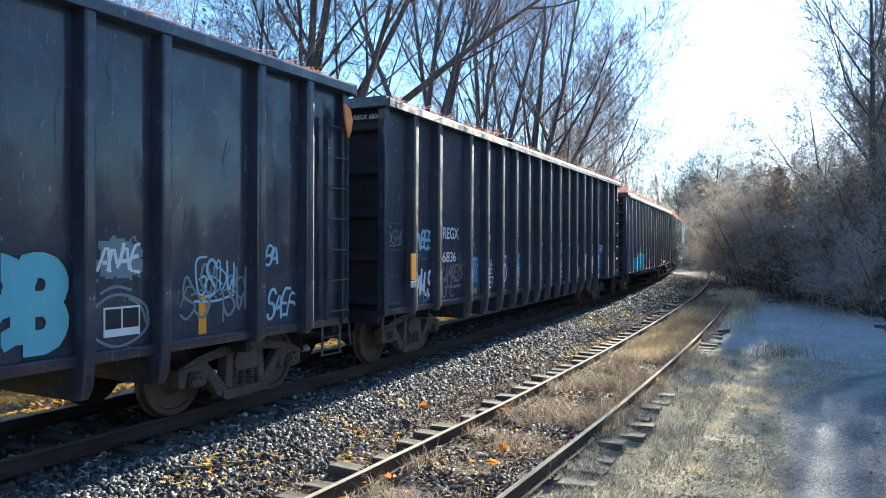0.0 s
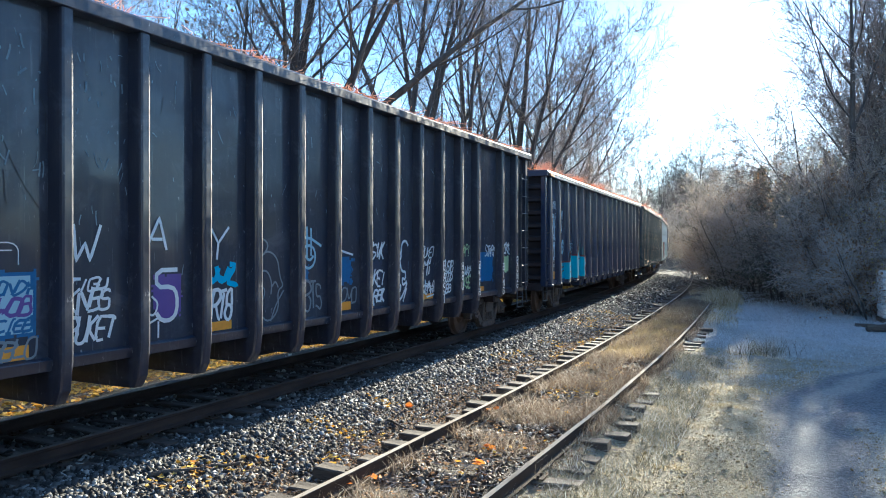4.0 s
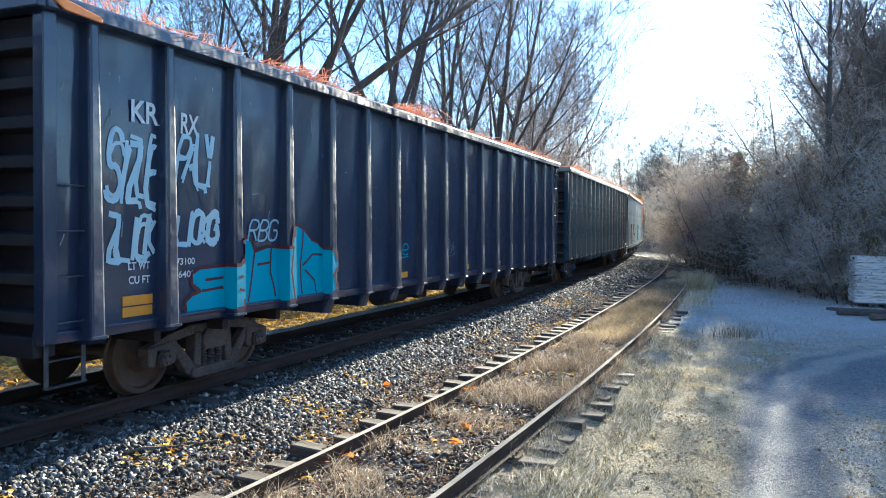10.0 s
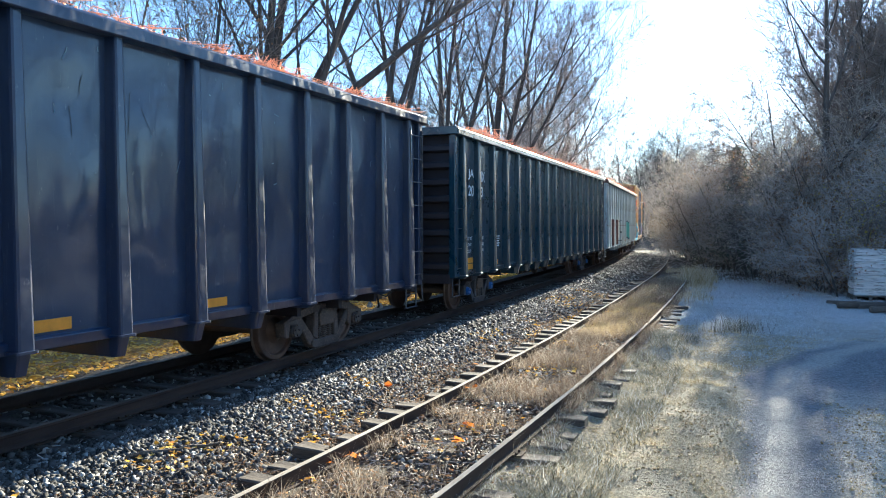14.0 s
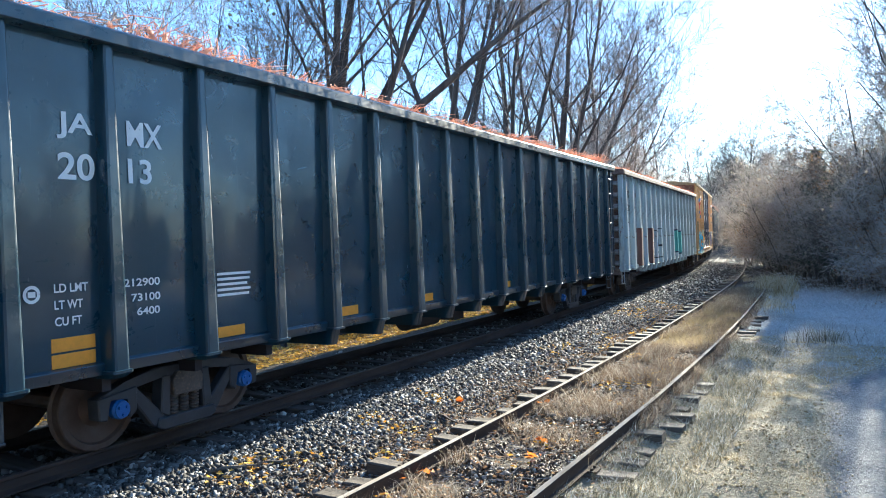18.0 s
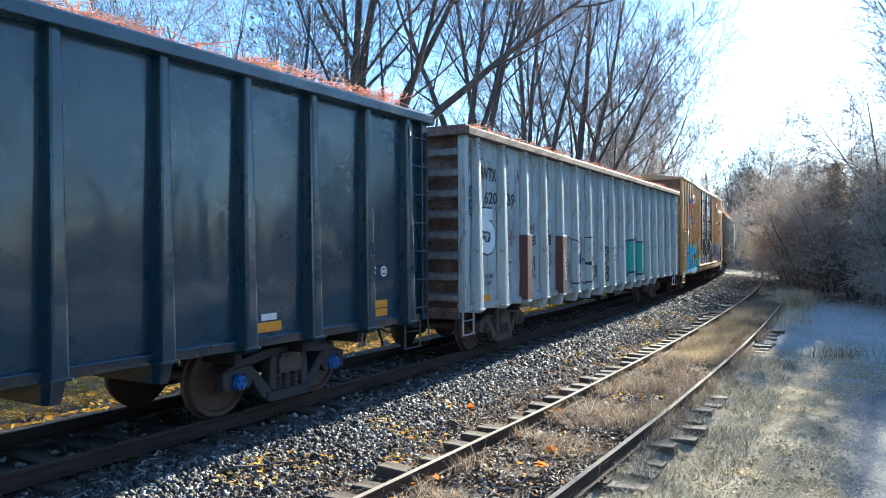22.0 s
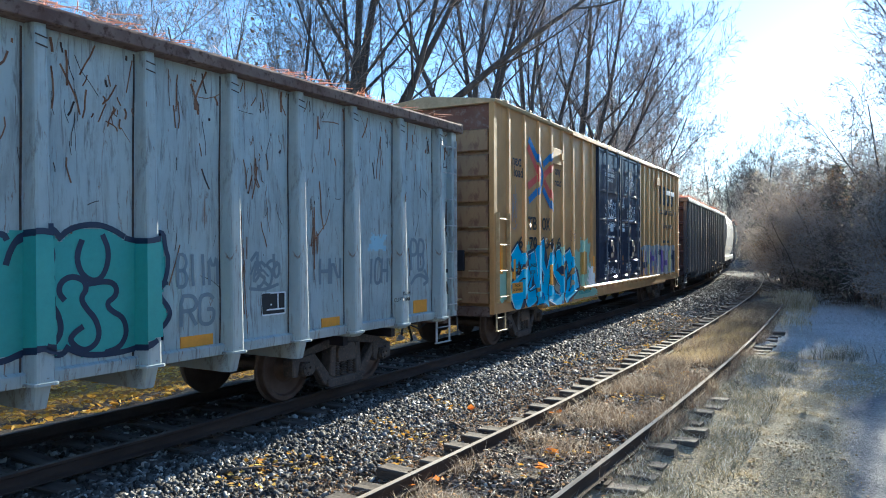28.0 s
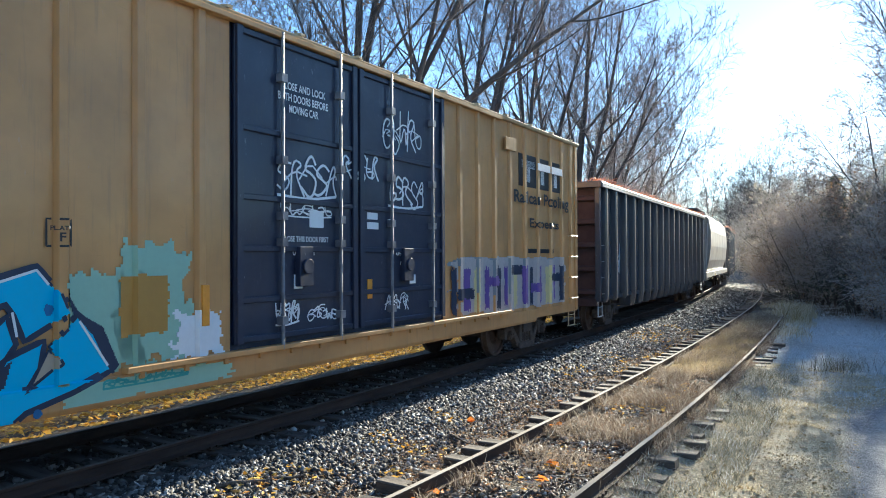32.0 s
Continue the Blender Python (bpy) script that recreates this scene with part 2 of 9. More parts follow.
M = {
    "blue_black": car_paint("blue_black_paint", (0.020, 0.027, 0.054), (0.075, 0.078, 0.09), 0.38, 0.45, 0.45, 0.8, 0.6),
    "navy": car_paint("navy_paint", (0.013, 0.030, 0.082), (0.045, 0.055, 0.09), 0.28, 0.25, 0.7, 0.25, 0.7),
    "green_black": car_paint("dark_green_paint", (0.003, 0.034, 0.064), (0.012, 0.05, 0.07), 0.22, 0.15, 0.35, 0.12, 0.8),
    "black_blue": car_paint("far_dark_paint", (0.055, 0.065, 0.085), (0.09, 0.08, 0.07), 0.40, 0.4, 0.15, 0.3, 0.6),
    "white": scuffed_white("pale_scuffed_paint"),
    "tan": car_paint("tan_paint", (0.64, 0.36, 0.125), (0.26, 0.18, 0.10), 0.5, 0.3, 0.10, 0.12),
    "tan_end": mottled("rusty_tan_plate", (0.42, 0.26, 0.125), (0.33, 0.195, 0.10), 1.6, 0.75, c=(0.24, 0.125, 0.07), fine=8, stretch=(1, 1, 0.5)),
    "end_cap": mottled("faded_rusty_cap", (0.44, 0.25, 0.17), (0.34, 0.15, 0.11), 3.0, 0.7, c=(0.5, 0.36, 0.28), fine=12),
    "door_blue": car_paint("dark_blue_door_paint", (0.016, 0.026, 0.062), (0.04, 0.04, 0.05), 0.4, 0.3, 0.12, 0.25),
    "grey_hopper": car_paint("pale_grey_paint", (0.40, 0.40, 0.38), (0.25, 0.22, 0.18), 0.5, 0.4, 0.1, 0.2),
    "oxide": car_paint("red_oxide_paint", (0.13, 0.05, 0.045), (0.06, 0.04, 0.035), 0.6, 0.4, 0.1, 0.1),
    "rusty": mottled("rusty_plate", (0.12, 0.07, 0.055), (0.22, 0.16, 0.13), 3.0, 0.75, c=(0.07, 0.035, 0.025), fine=14),
    "end_dark": mottled("grimy_end_plate", (0.018, 0.016, 0.022), (0.032, 0.028, 0.034), 2.0, 0.7, fine=20),
    "end_white": mottled("scuffed_end_plate", (0.34, 0.34, 0.34), (0.20, 0.18, 0.17), 2.5, 0.65, c=(0.13, 0.08, 0.06), fine=9, stretch=(1, 1, 0.4)),
    "gladhand": mottled("pale_cast_metal", (0.5, 0.5, 0.5), (0.35, 0.34, 0.33), 8.0, 0.5, metal=0.3),
    "end_rust": mottled("rusty_end_plate", (0.055, 0.032, 0.034), (0.09, 0.055, 0.05), 2.0, 0.7, fine=20),
    "truck": mottled("grimy_cast_steel", (0.055, 0.048, 0.046), (0.10, 0.086, 0.078), 4.0, 0.7, c=(0.15, 0.115, 0.09), fine=30),
    "truck_black": mottled("black_cast_steel", (0.03, 0.035, 0.045), (0.05, 0.055, 0.065), 4.0, 0.5, fine=30),
    "wheel": mottled("rusty_wheel_steel", (0.09, 0.065, 0.055), (0.14, 0.10, 0.08), 5.0, 0.6, metal=0.3, fine=40),
    "cap_blue": plain("blue_bearing_cap", (0.03, 0.13, 0.42), 0.4),
    "hose": plain("black_rubber", (0.02, 0.02, 0.02), 0.7),
    "rung": mottled("worn_bar_steel", (0.05, 0.06, 0.08), (0.10, 0.11, 0.12), 8.0, 0.45, metal=0.2),
    "rung_bar": mottled("worn_locking_bar", (0.28, 0.30, 0.33), (0.06, 0.07, 0.10), 1.5, 0.5, fine=5),
    "rung_white": mottled("pale_bar_steel", (0.55, 0.57, 0.58), (0.35, 0.35, 0.35), 8.0, 0.5),
    "rung_tan": mottled("tan_bar_steel", (0.60, 0.45, 0.24), (0.45, 0.32, 0.16), 8.0, 0.5),
    "orange": leaf_mat("orange_netting", [(0.0, (0.80, 0.40, 0.24)), (0.5, (0.90, 0.56, 0.40)), (1.0, (0.80, 0.60, 0.50))], 0.5),
    "load": mottled("rubble_load", (0.30, 0.14, 0.08), (0.42, 0.24, 0.14), 2.0, 0.9, c=(0.5, 0.36, 0.26), fine=9, bumps=0.8, depth=0.05),
    "yellow": plain("amber_reflective_plate", (0.88, 0.38, 0.03), 0.35, wear=0.35),
    "orange_flag": plain("orange_plastic", (0.85, 0.27, 0.05), 0.5),
    "rail": mottled("rusty_rail", (0.055, 0.041, 0.032), (0.10, 0.072, 0.054), 6.0, 0.9, spec=0.15, metal=0.0, fine=60, stretch=(1, 0.2, 1)),
    "rail_main": mottled("dark_rusty_rail", (0.05, 0.038, 0.034), (0.085, 0.062, 0.052), 6.0, 0.9, spec=0.15, fine=60, stretch=(1, 0.2, 1)),
    "rail_head": mottled("worn_rail_head", (0.52, 0.47, 0.40), (0.32, 0.27, 0.21), 6.0, 0.95, metal=0.0, spec=0.15, fine=60, stretch=(1, 0.15, 1)),
    "rail_head_dark": mottled("dark_rail_head", (0.055, 0.045, 0.042), (0.095, 0.078, 0.07), 6.0, 0.7, metal=0.0, fine=60, stretch=(1, 0.15, 1)),
    "tie": mottled("weathered_tie_wood", (0.101, 0.081, 0.063), (0.180, 0.151, 0.122), 5.0, 0.85, c=(0.072, 0.058, 0.047), fine=22, bumps=0.7, depth=0.01, stretch=(0.25, 2.5, 2.5), vary=0.25),
    "tie_dark": mottled("oily_tie_wood", (0.07, 0.06, 0.052), (0.12, 0.10, 0.088), 4.0, 0.85, fine=22, bumps=0.6, stretch=(0.25, 2.5, 2.5)),
    "bark": mottled("grey_bark", (0.08, 0.071, 0.065), (0.155, 0.14, 0.128), 3.0, 0.9, c=(0.09, 0.075, 0.063), fine=18, bumps=0.8, depth=0.02, stretch=(1.5, 1.5, 0.3)),
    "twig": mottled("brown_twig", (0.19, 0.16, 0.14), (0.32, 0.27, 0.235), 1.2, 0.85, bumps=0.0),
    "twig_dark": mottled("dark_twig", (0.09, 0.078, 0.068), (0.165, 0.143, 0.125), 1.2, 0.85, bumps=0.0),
    # haze and backlight over thicket and far trees are put into this pale colour
    "twig_pale": mottled("pale_frost_haze_twig", (0.44, 0.38, 0.33), (0.64, 0.58, 0.52), 1.0, 0.85, bumps=0.0),
    "crate": mottled("white_shrink_wrap", (0.85, 0.83, 0.80), (0.66, 0.62, 0.59), 2.5, 0.45, c=(0.30, 0.27, 0.25), fine=7, stretch=(0.5, 0.5, 3.0)),
    "white_mark": plain("white_lettering", (0.88, 0.90, 0.90), 0.6, wear=0.2),
    "black_mark": plain("black_lettering", (0.02, 0.02, 0.022), 0.5, wear=0.3),
    "blue_mark": plain("bright_blue_mark", (0.02, 0.19, 0.50), 0.5),
    "red_mark": plain("faded_red_mark", (0.66, 0.09, 0.06), 0.5),
    "s_white": spray("white_spray", (0.86, 0.90, 0.92)),
    "s_pale": spray("pale_blue_spray", (0.40, 0.62, 0.74)),
    "s_ice": spray("ice_blue_spray", (0.60, 0.80, 0.88)),
    "s_cyan": spray("cyan_spray", (0.03, 0.40, 0.56)),
    "s_sky": spray("sky_blue_spray", (0.05, 0.52, 0.86)),
    "s_rb": spray("pale_cyan_spray", (0.22, 0.56, 0.66)),
    "s_blue": spray("blue_spray", (0.02, 0.15, 0.38), 0.45),
    "s_tan": spray("tan_spray", (0.46, 0.40, 0.30)),
    "s_mint": spray("mint_spray", (0.36, 0.58, 0.45)),
    "s_green": spray("sea_green_spray", (0.10, 0.42, 0.38), 0.7),
    "s_lime": spray("pale_lime_spray", (0.55, 0.72, 0.38)),
    "s_black": spray("black_spray", (0.014, 0.016, 0.022)),
    "s_navy": spray("dark_blue_spray", (0.02, 0.035, 0.08)),
    "s_grey": spray("thin_grey_spray", (0.22, 0.27, 0.31)),
    "s_cloud": spray("grey_white_spray", (0.50, 0.47, 0.46), 0.6),
    "s_pink": spray("faded_pink_spray", (0.26, 0.20, 0.20)),
    "s_purple": spray("purple_spray", (0.14, 0.08, 0.34)),
    "s_maroon": spray("dark_red_spray", (0.10, 0.015, 0.025)),
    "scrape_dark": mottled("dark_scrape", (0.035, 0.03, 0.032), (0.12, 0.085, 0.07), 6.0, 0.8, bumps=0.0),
    "scrape_rust": mottled("rust_scrape", (0.16, 0.075, 0.045), (0.30, 0.17, 0.10), 7.0, 0.85, bumps=0.0),
    "scrape_pale": mottled("pale_scrape", (0.30, 0.40, 0.46), (0.14, 0.19, 0.24), 5.0, 0.7, bumps=0.0),
    "s_ochre": spray("ochre_spray", (0.48, 0.27, 0.05)),
    "s_lemon": spray("pale_yellow_spray", (0.68, 0.62, 0.30)),
}
M["leaf_litter"] = leaf_mat("yellow_leaf", [(0.0, (0.50, 0.24, 0.03)), (0.4, (0.74, 0.45, 0.07)), (0.75, (0.82, 0.60, 0.18)), (1.0, (0.36, 0.18, 0.06))], 0.4)
M["debris"] = leaf_mat("bark_and_soil_crumbs", [(0.0, (0.05, 0.036, 0.025)), (0.5, (0.15, 0.115, 0.075)), (0.85, (0.27, 0.22, 0.15)), (1.0, (0.46, 0.40, 0.29))], 0.1)
M["bed_crumb"] = leaf_mat("frosted_bed_crumbs", [(0.0, (0.05, 0.036, 0.026)), (0.4, (0.13, 0.095, 0.065)), (0.75, (0.30, 0.235, 0.17)), (1.0, (0.66, 0.62, 0.55))], 0.1)
M["leaf_orange"] = leaf_mat("orange_leaf", [(0.0, (0.55, 0.16, 0.03)), (1.0, (0.75, 0.30, 0.05))], 0.45)
M["leaf_brown"] = leaf_mat("dry_brown_leaf", [(0.0, (0.20, 0.11, 0.065)), (0.5, (0.36, 0.22, 0.12)), (1.0, (0.52, 0.36, 0.20))], 0.38)
# lightened as well, in place of the haze over the thicket
M["leaf_scrub"] = leaf_mat("scrub_leaf", [(0.0, (0.26, 0.24, 0.19)), (0.4, (0.42, 0.37, 0.28)), (0.8, (0.56, 0.48, 0.36)), (1.0, (0.68, 0.60, 0.46))], 0.62)
M["leaf_cedar"] = leaf_mat("cedar_spray", [(0.0, (0.07, 0.10, 0.08)), (0.6, (0.13, 0.16, 0.12)), (1.0, (0.22, 0.23, 0.18))], 0.45)
M["leaf_yellow"] = leaf_mat("bright_yellow_leaf", [(0.0, (0.60, 0.50, 0.05)), (1.0, (0.75, 0.62, 0.10))], 0.5)
# straw tones leaned warm: sunlight on the strip is part of this colour
M["frost_grass"] = leaf_mat("frosted_grass", [(0.0, (0.34, 0.26, 0.13)), (0.3, (0.56, 0.46, 0.27)), (0.65, (0.76, 0.66, 0.44)), (1.0, (0.90, 0.84, 0.70))], 0.5)
M["rime_grass"] = leaf_mat("rime_covered_grass", [(0.0, (0.36, 0.355, 0.33)), (0.35, (0.62, 0.62, 0.60)), (1.0, (0.90, 0.91, 0.91))], 0.4)
M["tuft_grass"] = leaf_mat("dark_frosted_tuft", [(0.0, (0.06, 0.055, 0.03)), (0.4, (0.20, 0.19, 0.13)), (0.75, (0.46, 0.45, 0.39)), (1.0, (0.84, 0.84, 0.81))], 0.35)
M["dry_grass"] = leaf_mat("dry_straw", [(0.0, (0.13, 0.095, 0.07)), (0.5, (0.28, 0.215, 0.155)), (0.85, (0.46, 0.39, 0.30)), (1.0, (0.68, 0.62, 0.53))], 0.35)
M["gold_grass"] = leaf_mat("pale_gold_straw", [(0.0, (0.36, 0.27, 0.13)), (1.0, (0.60, 0.50, 0.30))], 0.45)


def stone_mat():
    m, nt, p = base_mat("crushed_stone", 0.85)
    p.inputs["Specular IOR Level"].default_value = 0.2
    g = nt.nodes.new("ShaderNodeNewGeometry")
    c = ramp(nt, g.outputs["Random Per Island"], [(0.0, (0.022, 0.021, 0.020)), (0.45, (0.09, 0.086, 0.08)), (0.8, (0.22, 0.213, 0.20)), (1.0, (0.62, 0.61, 0.57))])
    n = noise_tex(nt, 30.0, 4, 0.7)
    nt.links.new(mix(nt, ramp(nt, n, [(0.35, 0.0), (0.7, 0.3)]), c, (0.17, 0.162, 0.148)), p.inputs["Base Color"])
    nt.links.new(bump(nt, n, 0.5, 0.01), p.inputs["Normal"])
    return m


M["stone"] = stone_mat()


def ground_mat():
    """Gravel, frosted turf, wheel tracks and leaf litter, mixed by what the sheet carries at each place."""
    m, nt, p = base_mat("ground_mixed", 0.9)

    def kept(name):
        a = nt.nodes.new("ShaderNodeAttribute")
        a.attribute_name = name
        return a.outputs["Fac"]
    fine = noise_tex(nt, 22.0, 6, 0.75)
    mid = noise_tex(nt, 3.0, 5, 0.65)
    big = noise_tex(nt, 0.35, 4, 0.6)
    # straw-warm frost, with the low sun on the turf mixed into it
    frost = mix(nt, ramp(nt, fine, [(0.36, 0.0), (0.62, 1.0)]), (0.17, 0.135, 0.08), (0.64, 0.55, 0.37))
    frost = mix(nt, ramp(nt, mid, [(0.36, 0.0), (0.72, 0.55)]), frost, (0.44, 0.39, 0.27))
    frost = mix(nt, ramp(nt, big, [(0.4, 0.0), (0.7, 0.35)]), frost, (0.48, 0.46, 0.37))
    gravel = mix(nt, ramp(nt, fine, [(0.35, 0.0), (0.7, 1.0)]), (0.035, 0.033, 0.031), (0.15, 0.142, 0.13))
    road = mix(nt, ramp(nt, fine, [(0.36, 0.0), (0.66, 1.0)]), (0.13, 0.135, 0.145), (0.36, 0.37, 0.385))
    # paler tone for the middle of the lane
    pale_mid = mix(nt, ramp(nt, fine, [(0.38, 0.0), (0.6, 1.0)]), (0.32, 0.31, 0.285), (0.50, 0.485, 0.45))
    pale_mid = mix(nt, ramp(nt, mid, [(0.5, 0.0), (0.7, 0.5)]), pale_mid, (0.28, 0.275, 0.27))
    road = mix(nt, kept("pale_mid"), road, pale_mid)
    leaf = mix(nt, ramp(nt, fine, [(0.35, 0.0), (0.65, 1.0)]), (0.22, 0.11, 0.035), (0.55, 0.33, 0.08))
    soil = mix(nt, ramp(nt, mid, [(0.35, 0.0), (0.65, 1.0)]), (0.035, 0.028, 0.022), (0.10, 0.075, 0.052))
    soil = mix(nt, ramp(nt, fine, [(0.52, 0.0), (0.64, 0.8)]), soil, (0.30, 0.265, 0.215))
    rime = mix(nt, ramp(nt, fine, [(0.36, 0.0), (0.6, 1.0)]), (0.34, 0.345, 0.34), (0.78, 0.79, 0.80))
    frost = mix(nt, kept("rime"), frost, rime)
    col = mix(nt, kept("frost"), soil, frost)
    col = mix(nt, kept("leaf"), col, leaf)
    col = mix(nt, kept("road"), col, road)
    col = mix(nt, kept("gravel"), col, gravel)
    nt.links.new(col, p.inputs["Base Color"])
    nt.links.new(bump(nt, fine, 1.0, 0.05), p.inputs["Normal"])
    p.inputs["Specular IOR Level"].default_value = 0.25
    return m


M["ground"] = ground_mat()
# ---------------- mesh helpers ----------------
def mesh_of(name, verts, faces, mats=(), smooth=False, idx=None):
    me = bpy.data.meshes.new(name)
    me.from_pydata([tuple(v) for v in verts], [], [tuple(int(i) for i in f) for f in faces])
    for m in mats:
        me.materials.append(m)
    if idx is not None:
        me.polygons.foreach_set("material_index", np.asarray(idx, dtype=np.int32))
    if smooth:
        me.polygons.foreach_set("use_smooth", np.ones(len(me.polygons), dtype=bool))
    me.update()
    return me


def big_mesh(name, verts, quads, mat, smooth=False):
    """A mesh of many faces of one size, from arrays."""
    verts, quads = np.asarray(verts, np.float32), np.asarray(quads, np.int32)
    me = bpy.data.meshes.new(name)
    k = quads.shape[1]
    me.vertices.add(len(verts))
    me.vertices.foreach_set("co", verts.ravel())
    me.loops.add(quads.size)
    me.loops.foreach_set("vertex_index", quads.ravel())
    me.polygons.add(len(quads))
    me.polygons.foreach_set("loop_start", np.arange(0, quads.size, k, dtype=np.int32))
    if smooth:
        me.polygons.foreach_set("use_smooth", np.ones(len(quads), dtype=bool))
    me.materials.append(mat)
    me.update(calc_edges=True)
    return me


def done(bm, name, mat, bevel=0.0, smooth=False):
    if bevel:
        bmesh.ops.bevel(bm, geom=list(bm.edges), offset=bevel, segments=1, affect="EDGES", clamp_overlap=True)
    bmesh.ops.recalc_face_normals(bm, faces=bm.faces)
    me = bpy.data.meshes.new(name)
    bm.to_mesh(me)
    bm.free()
    for m in (mat if isinstance(mat, (list, tuple)) else [mat]):
        me.materials.append(m)
    if smooth:
        me.polygons.foreach_set("use_smooth", np.ones(len(me.polygons), dtype=bool))
    return me


def part(name, me, parent, label="", m=None):
    """Links a mesh as one part under a thing or under another part."""
    ob = new(name, me)
    ob.parent = parent
    if m is not None:
        ob.matrix_basis = m
    if label:
        tagged(ob, label)
    return ob


def thing(name, label, category, m=None, group="", kind="", me=None):
    ob = new(name, me)
    if m is not None:
        ob.matrix_basis = m
    return tagged(ob, label, category, group, kind)


def box(bm, x0, x1, y0, y1, z0, z1, m=None):
    vs = [bm.verts.new(Vector(c) if m is None else m @ Vector(c)) for c in
          ((x0, y0, z0), (x1, y0, z0), (x1, y1, z0), (x0, y1, z0), (x0, y0, z1), (x1, y0, z1), (x1, y1, z1), (x0, y1, z1))]
    for f in ((3, 2, 1, 0), (4, 5, 6, 7), (0, 1, 5, 4), (1, 2, 6, 5), (2, 3, 7, 6), (3, 0, 4, 7)):
        bm.faces.new([vs[i] for i in f])


def prism(bm, poly, a, b, axis="x"):
    """Extrudes a flat outline from a to b along an axis; the outline is (y, z), (x, z) or (x, y)."""
    def at(p, c):
        return {"x": (c, p[0], p[1]), "y": (p[0], c, p[1]), "z": (p[0], p[1], c)}[axis]
    lo, hi = [bm.verts.new(at(p, a)) for p in poly], [bm.verts.new(at(p, b)) for p in poly]
    bm.faces.new(lo[::-1])
    bm.faces.new(hi)
    n = len(poly)
    for i in range(n):
        bm.faces.new((lo[i], lo[(i + 1) % n], hi[(i + 1) % n], hi[i]))


def rod(bm, p, q, r, sides=6, r2=None):
    p, q = Vector(p), Vector(q)
    t = (q - p).normalized().to_track_quat("Z", "Y").to_matrix()
    ring = []
    for c, rr in ((p, r), (q, r if r2 is None else r2)):
        ring.append([bm.verts.new(c + t @ Vector((rr * math.cos(2 * math.pi * i / sides), rr * math.sin(2 * math.pi * i / sides), 0))) for i in range(sides)])
    for i in range(sides):
        j = (i + 1) % sides
        bm.faces.new((ring[0][i], ring[0][j], ring[1][j], ring[1][i]))
    bm.faces.new(ring[0][::-1])
    bm.faces.new(ring[1])


def lathe(bm, prof, n=32, axis="x"):
    """Turns (along, radius) pairs about an axis."""
    rings = []
    for a, r in prof:
        ring = []
        for i in range(n):
            c, s = r * math.cos(2 * math.pi * i / n), r * math.sin(2 * math.pi * i / n)
            ring.append(bm.verts.new({"x": (a, c, s), "y": (c, a, s), "z": (c, s, a)}[axis]))
        rings.append(ring)
    for u, v in zip(rings, rings[1:]):
        for i in range(n):
            bm.faces.new((u[i], u[(i + 1) % n], v[(i + 1) % n], v[i]))
    bm.faces.new(rings[0][::-1])
    bm.faces.new(rings[-1])


def segs_mesh(name, segs, mat, sides=4):
    """Tapered tubes: rows of x0 y0 z0 x1 y1 z1 r0 r1."""
    a = np.asarray(segs, np.float64)
    p, q, r0, r1 = a[:, :3], a[:, 3:6], a[:, 6], a[:, 7]
    d = q - p
    d /= np.maximum(np.linalg.norm(d, axis=1, keepdims=True), 1e-9)
    ref = np.where(np.abs(d[:, 2:3]) > 0.9, np.array([[1.0, 0, 0]]), np.array([[0, 0, 1.0]]))
    u = np.cross(d, ref)
    u /= np.linalg.norm(u, axis=1, keepdims=True)
    v = np.cross(d, u)
    out = []
    for c, r in ((p, r0), (q, r1)):
        for i in range(sides):
            th = 2 * math.pi * i / sides
            out.append(c + r[:, None] * (math.cos(th) * u + math.sin(th) * v))
    verts = np.stack(out, 1).reshape(-1, 3)
    n = len(a)
    base = (np.arange(n) * 2 * sides)[:, None]
    quads = np.concatenate([base + np.array([[i, (i + 1) % sides, sides + (i + 1) % sides, sides + i]]) for i in range(sides)], 0)
    return big_mesh(name, verts, quads, mat, smooth=sides > 4)


# ---------------- the two lines in plan ----------------
STEP = 0.5
LINE_S = np.arange(-120, 420 + STEP, STEP)
_k = 1.769e-3 + 1.853e-3 * LINE_S / 100 + 1.58e-3 * (LINE_S / 100) ** 2
_k = np.where(LINE_S > 50, 1.0e-3, _k)
_k = np.where(LINE_S > 105, 9.0e-3, _k)
_k = np.where(LINE_S > 190, 0.0, _k)
_k = np.where(LINE_S < -20, 1.4e-3, _k)
_i0 = int(np.argmin(np.abs(LINE_S)))
LINE_A = np.concatenate([[0], np.cumsum((_k[1:] + _k[:-1]) / 2) * STEP])
LINE_A = LINE_A - LINE_A[_i0]
_am = (LINE_A[1:] + LINE_A[:-1]) / 2
LINE_X = np.concatenate([[0], np.cumsum(-np.sin(_am)) * STEP])
LINE_Y = np.concatenate([[0], np.cumsum(np.cos(_am)) * STEP])
LINE_X, LINE_Y = LINE_X - LINE_X[_i0] - 7.716, LINE_Y - LINE_Y[_i0]


def on_line(s, lat=0.0):
    """Plan place s metres along the main line and lat metres to its right, and the heading there."""
    x, y, a = np.interp(s, LINE_S, LINE_X), np.interp(s, LINE_S, LINE_Y), np.interp(s, LINE_S, LINE_A)
    return x + lat * np.cos(a), y + lat * np.sin(a), a


def siding_lat(s):
    """How far right of the main line the siding's centre runs."""
    return 0.7525 + np.interp(s, [-60, 2, 6, 10, 16, 28, 36, 60, 110, 200], [3.55, 3.57, 3.68, 3.77, 3.82, 3.85, 3.93, 3.95, 3.9, 3.9])


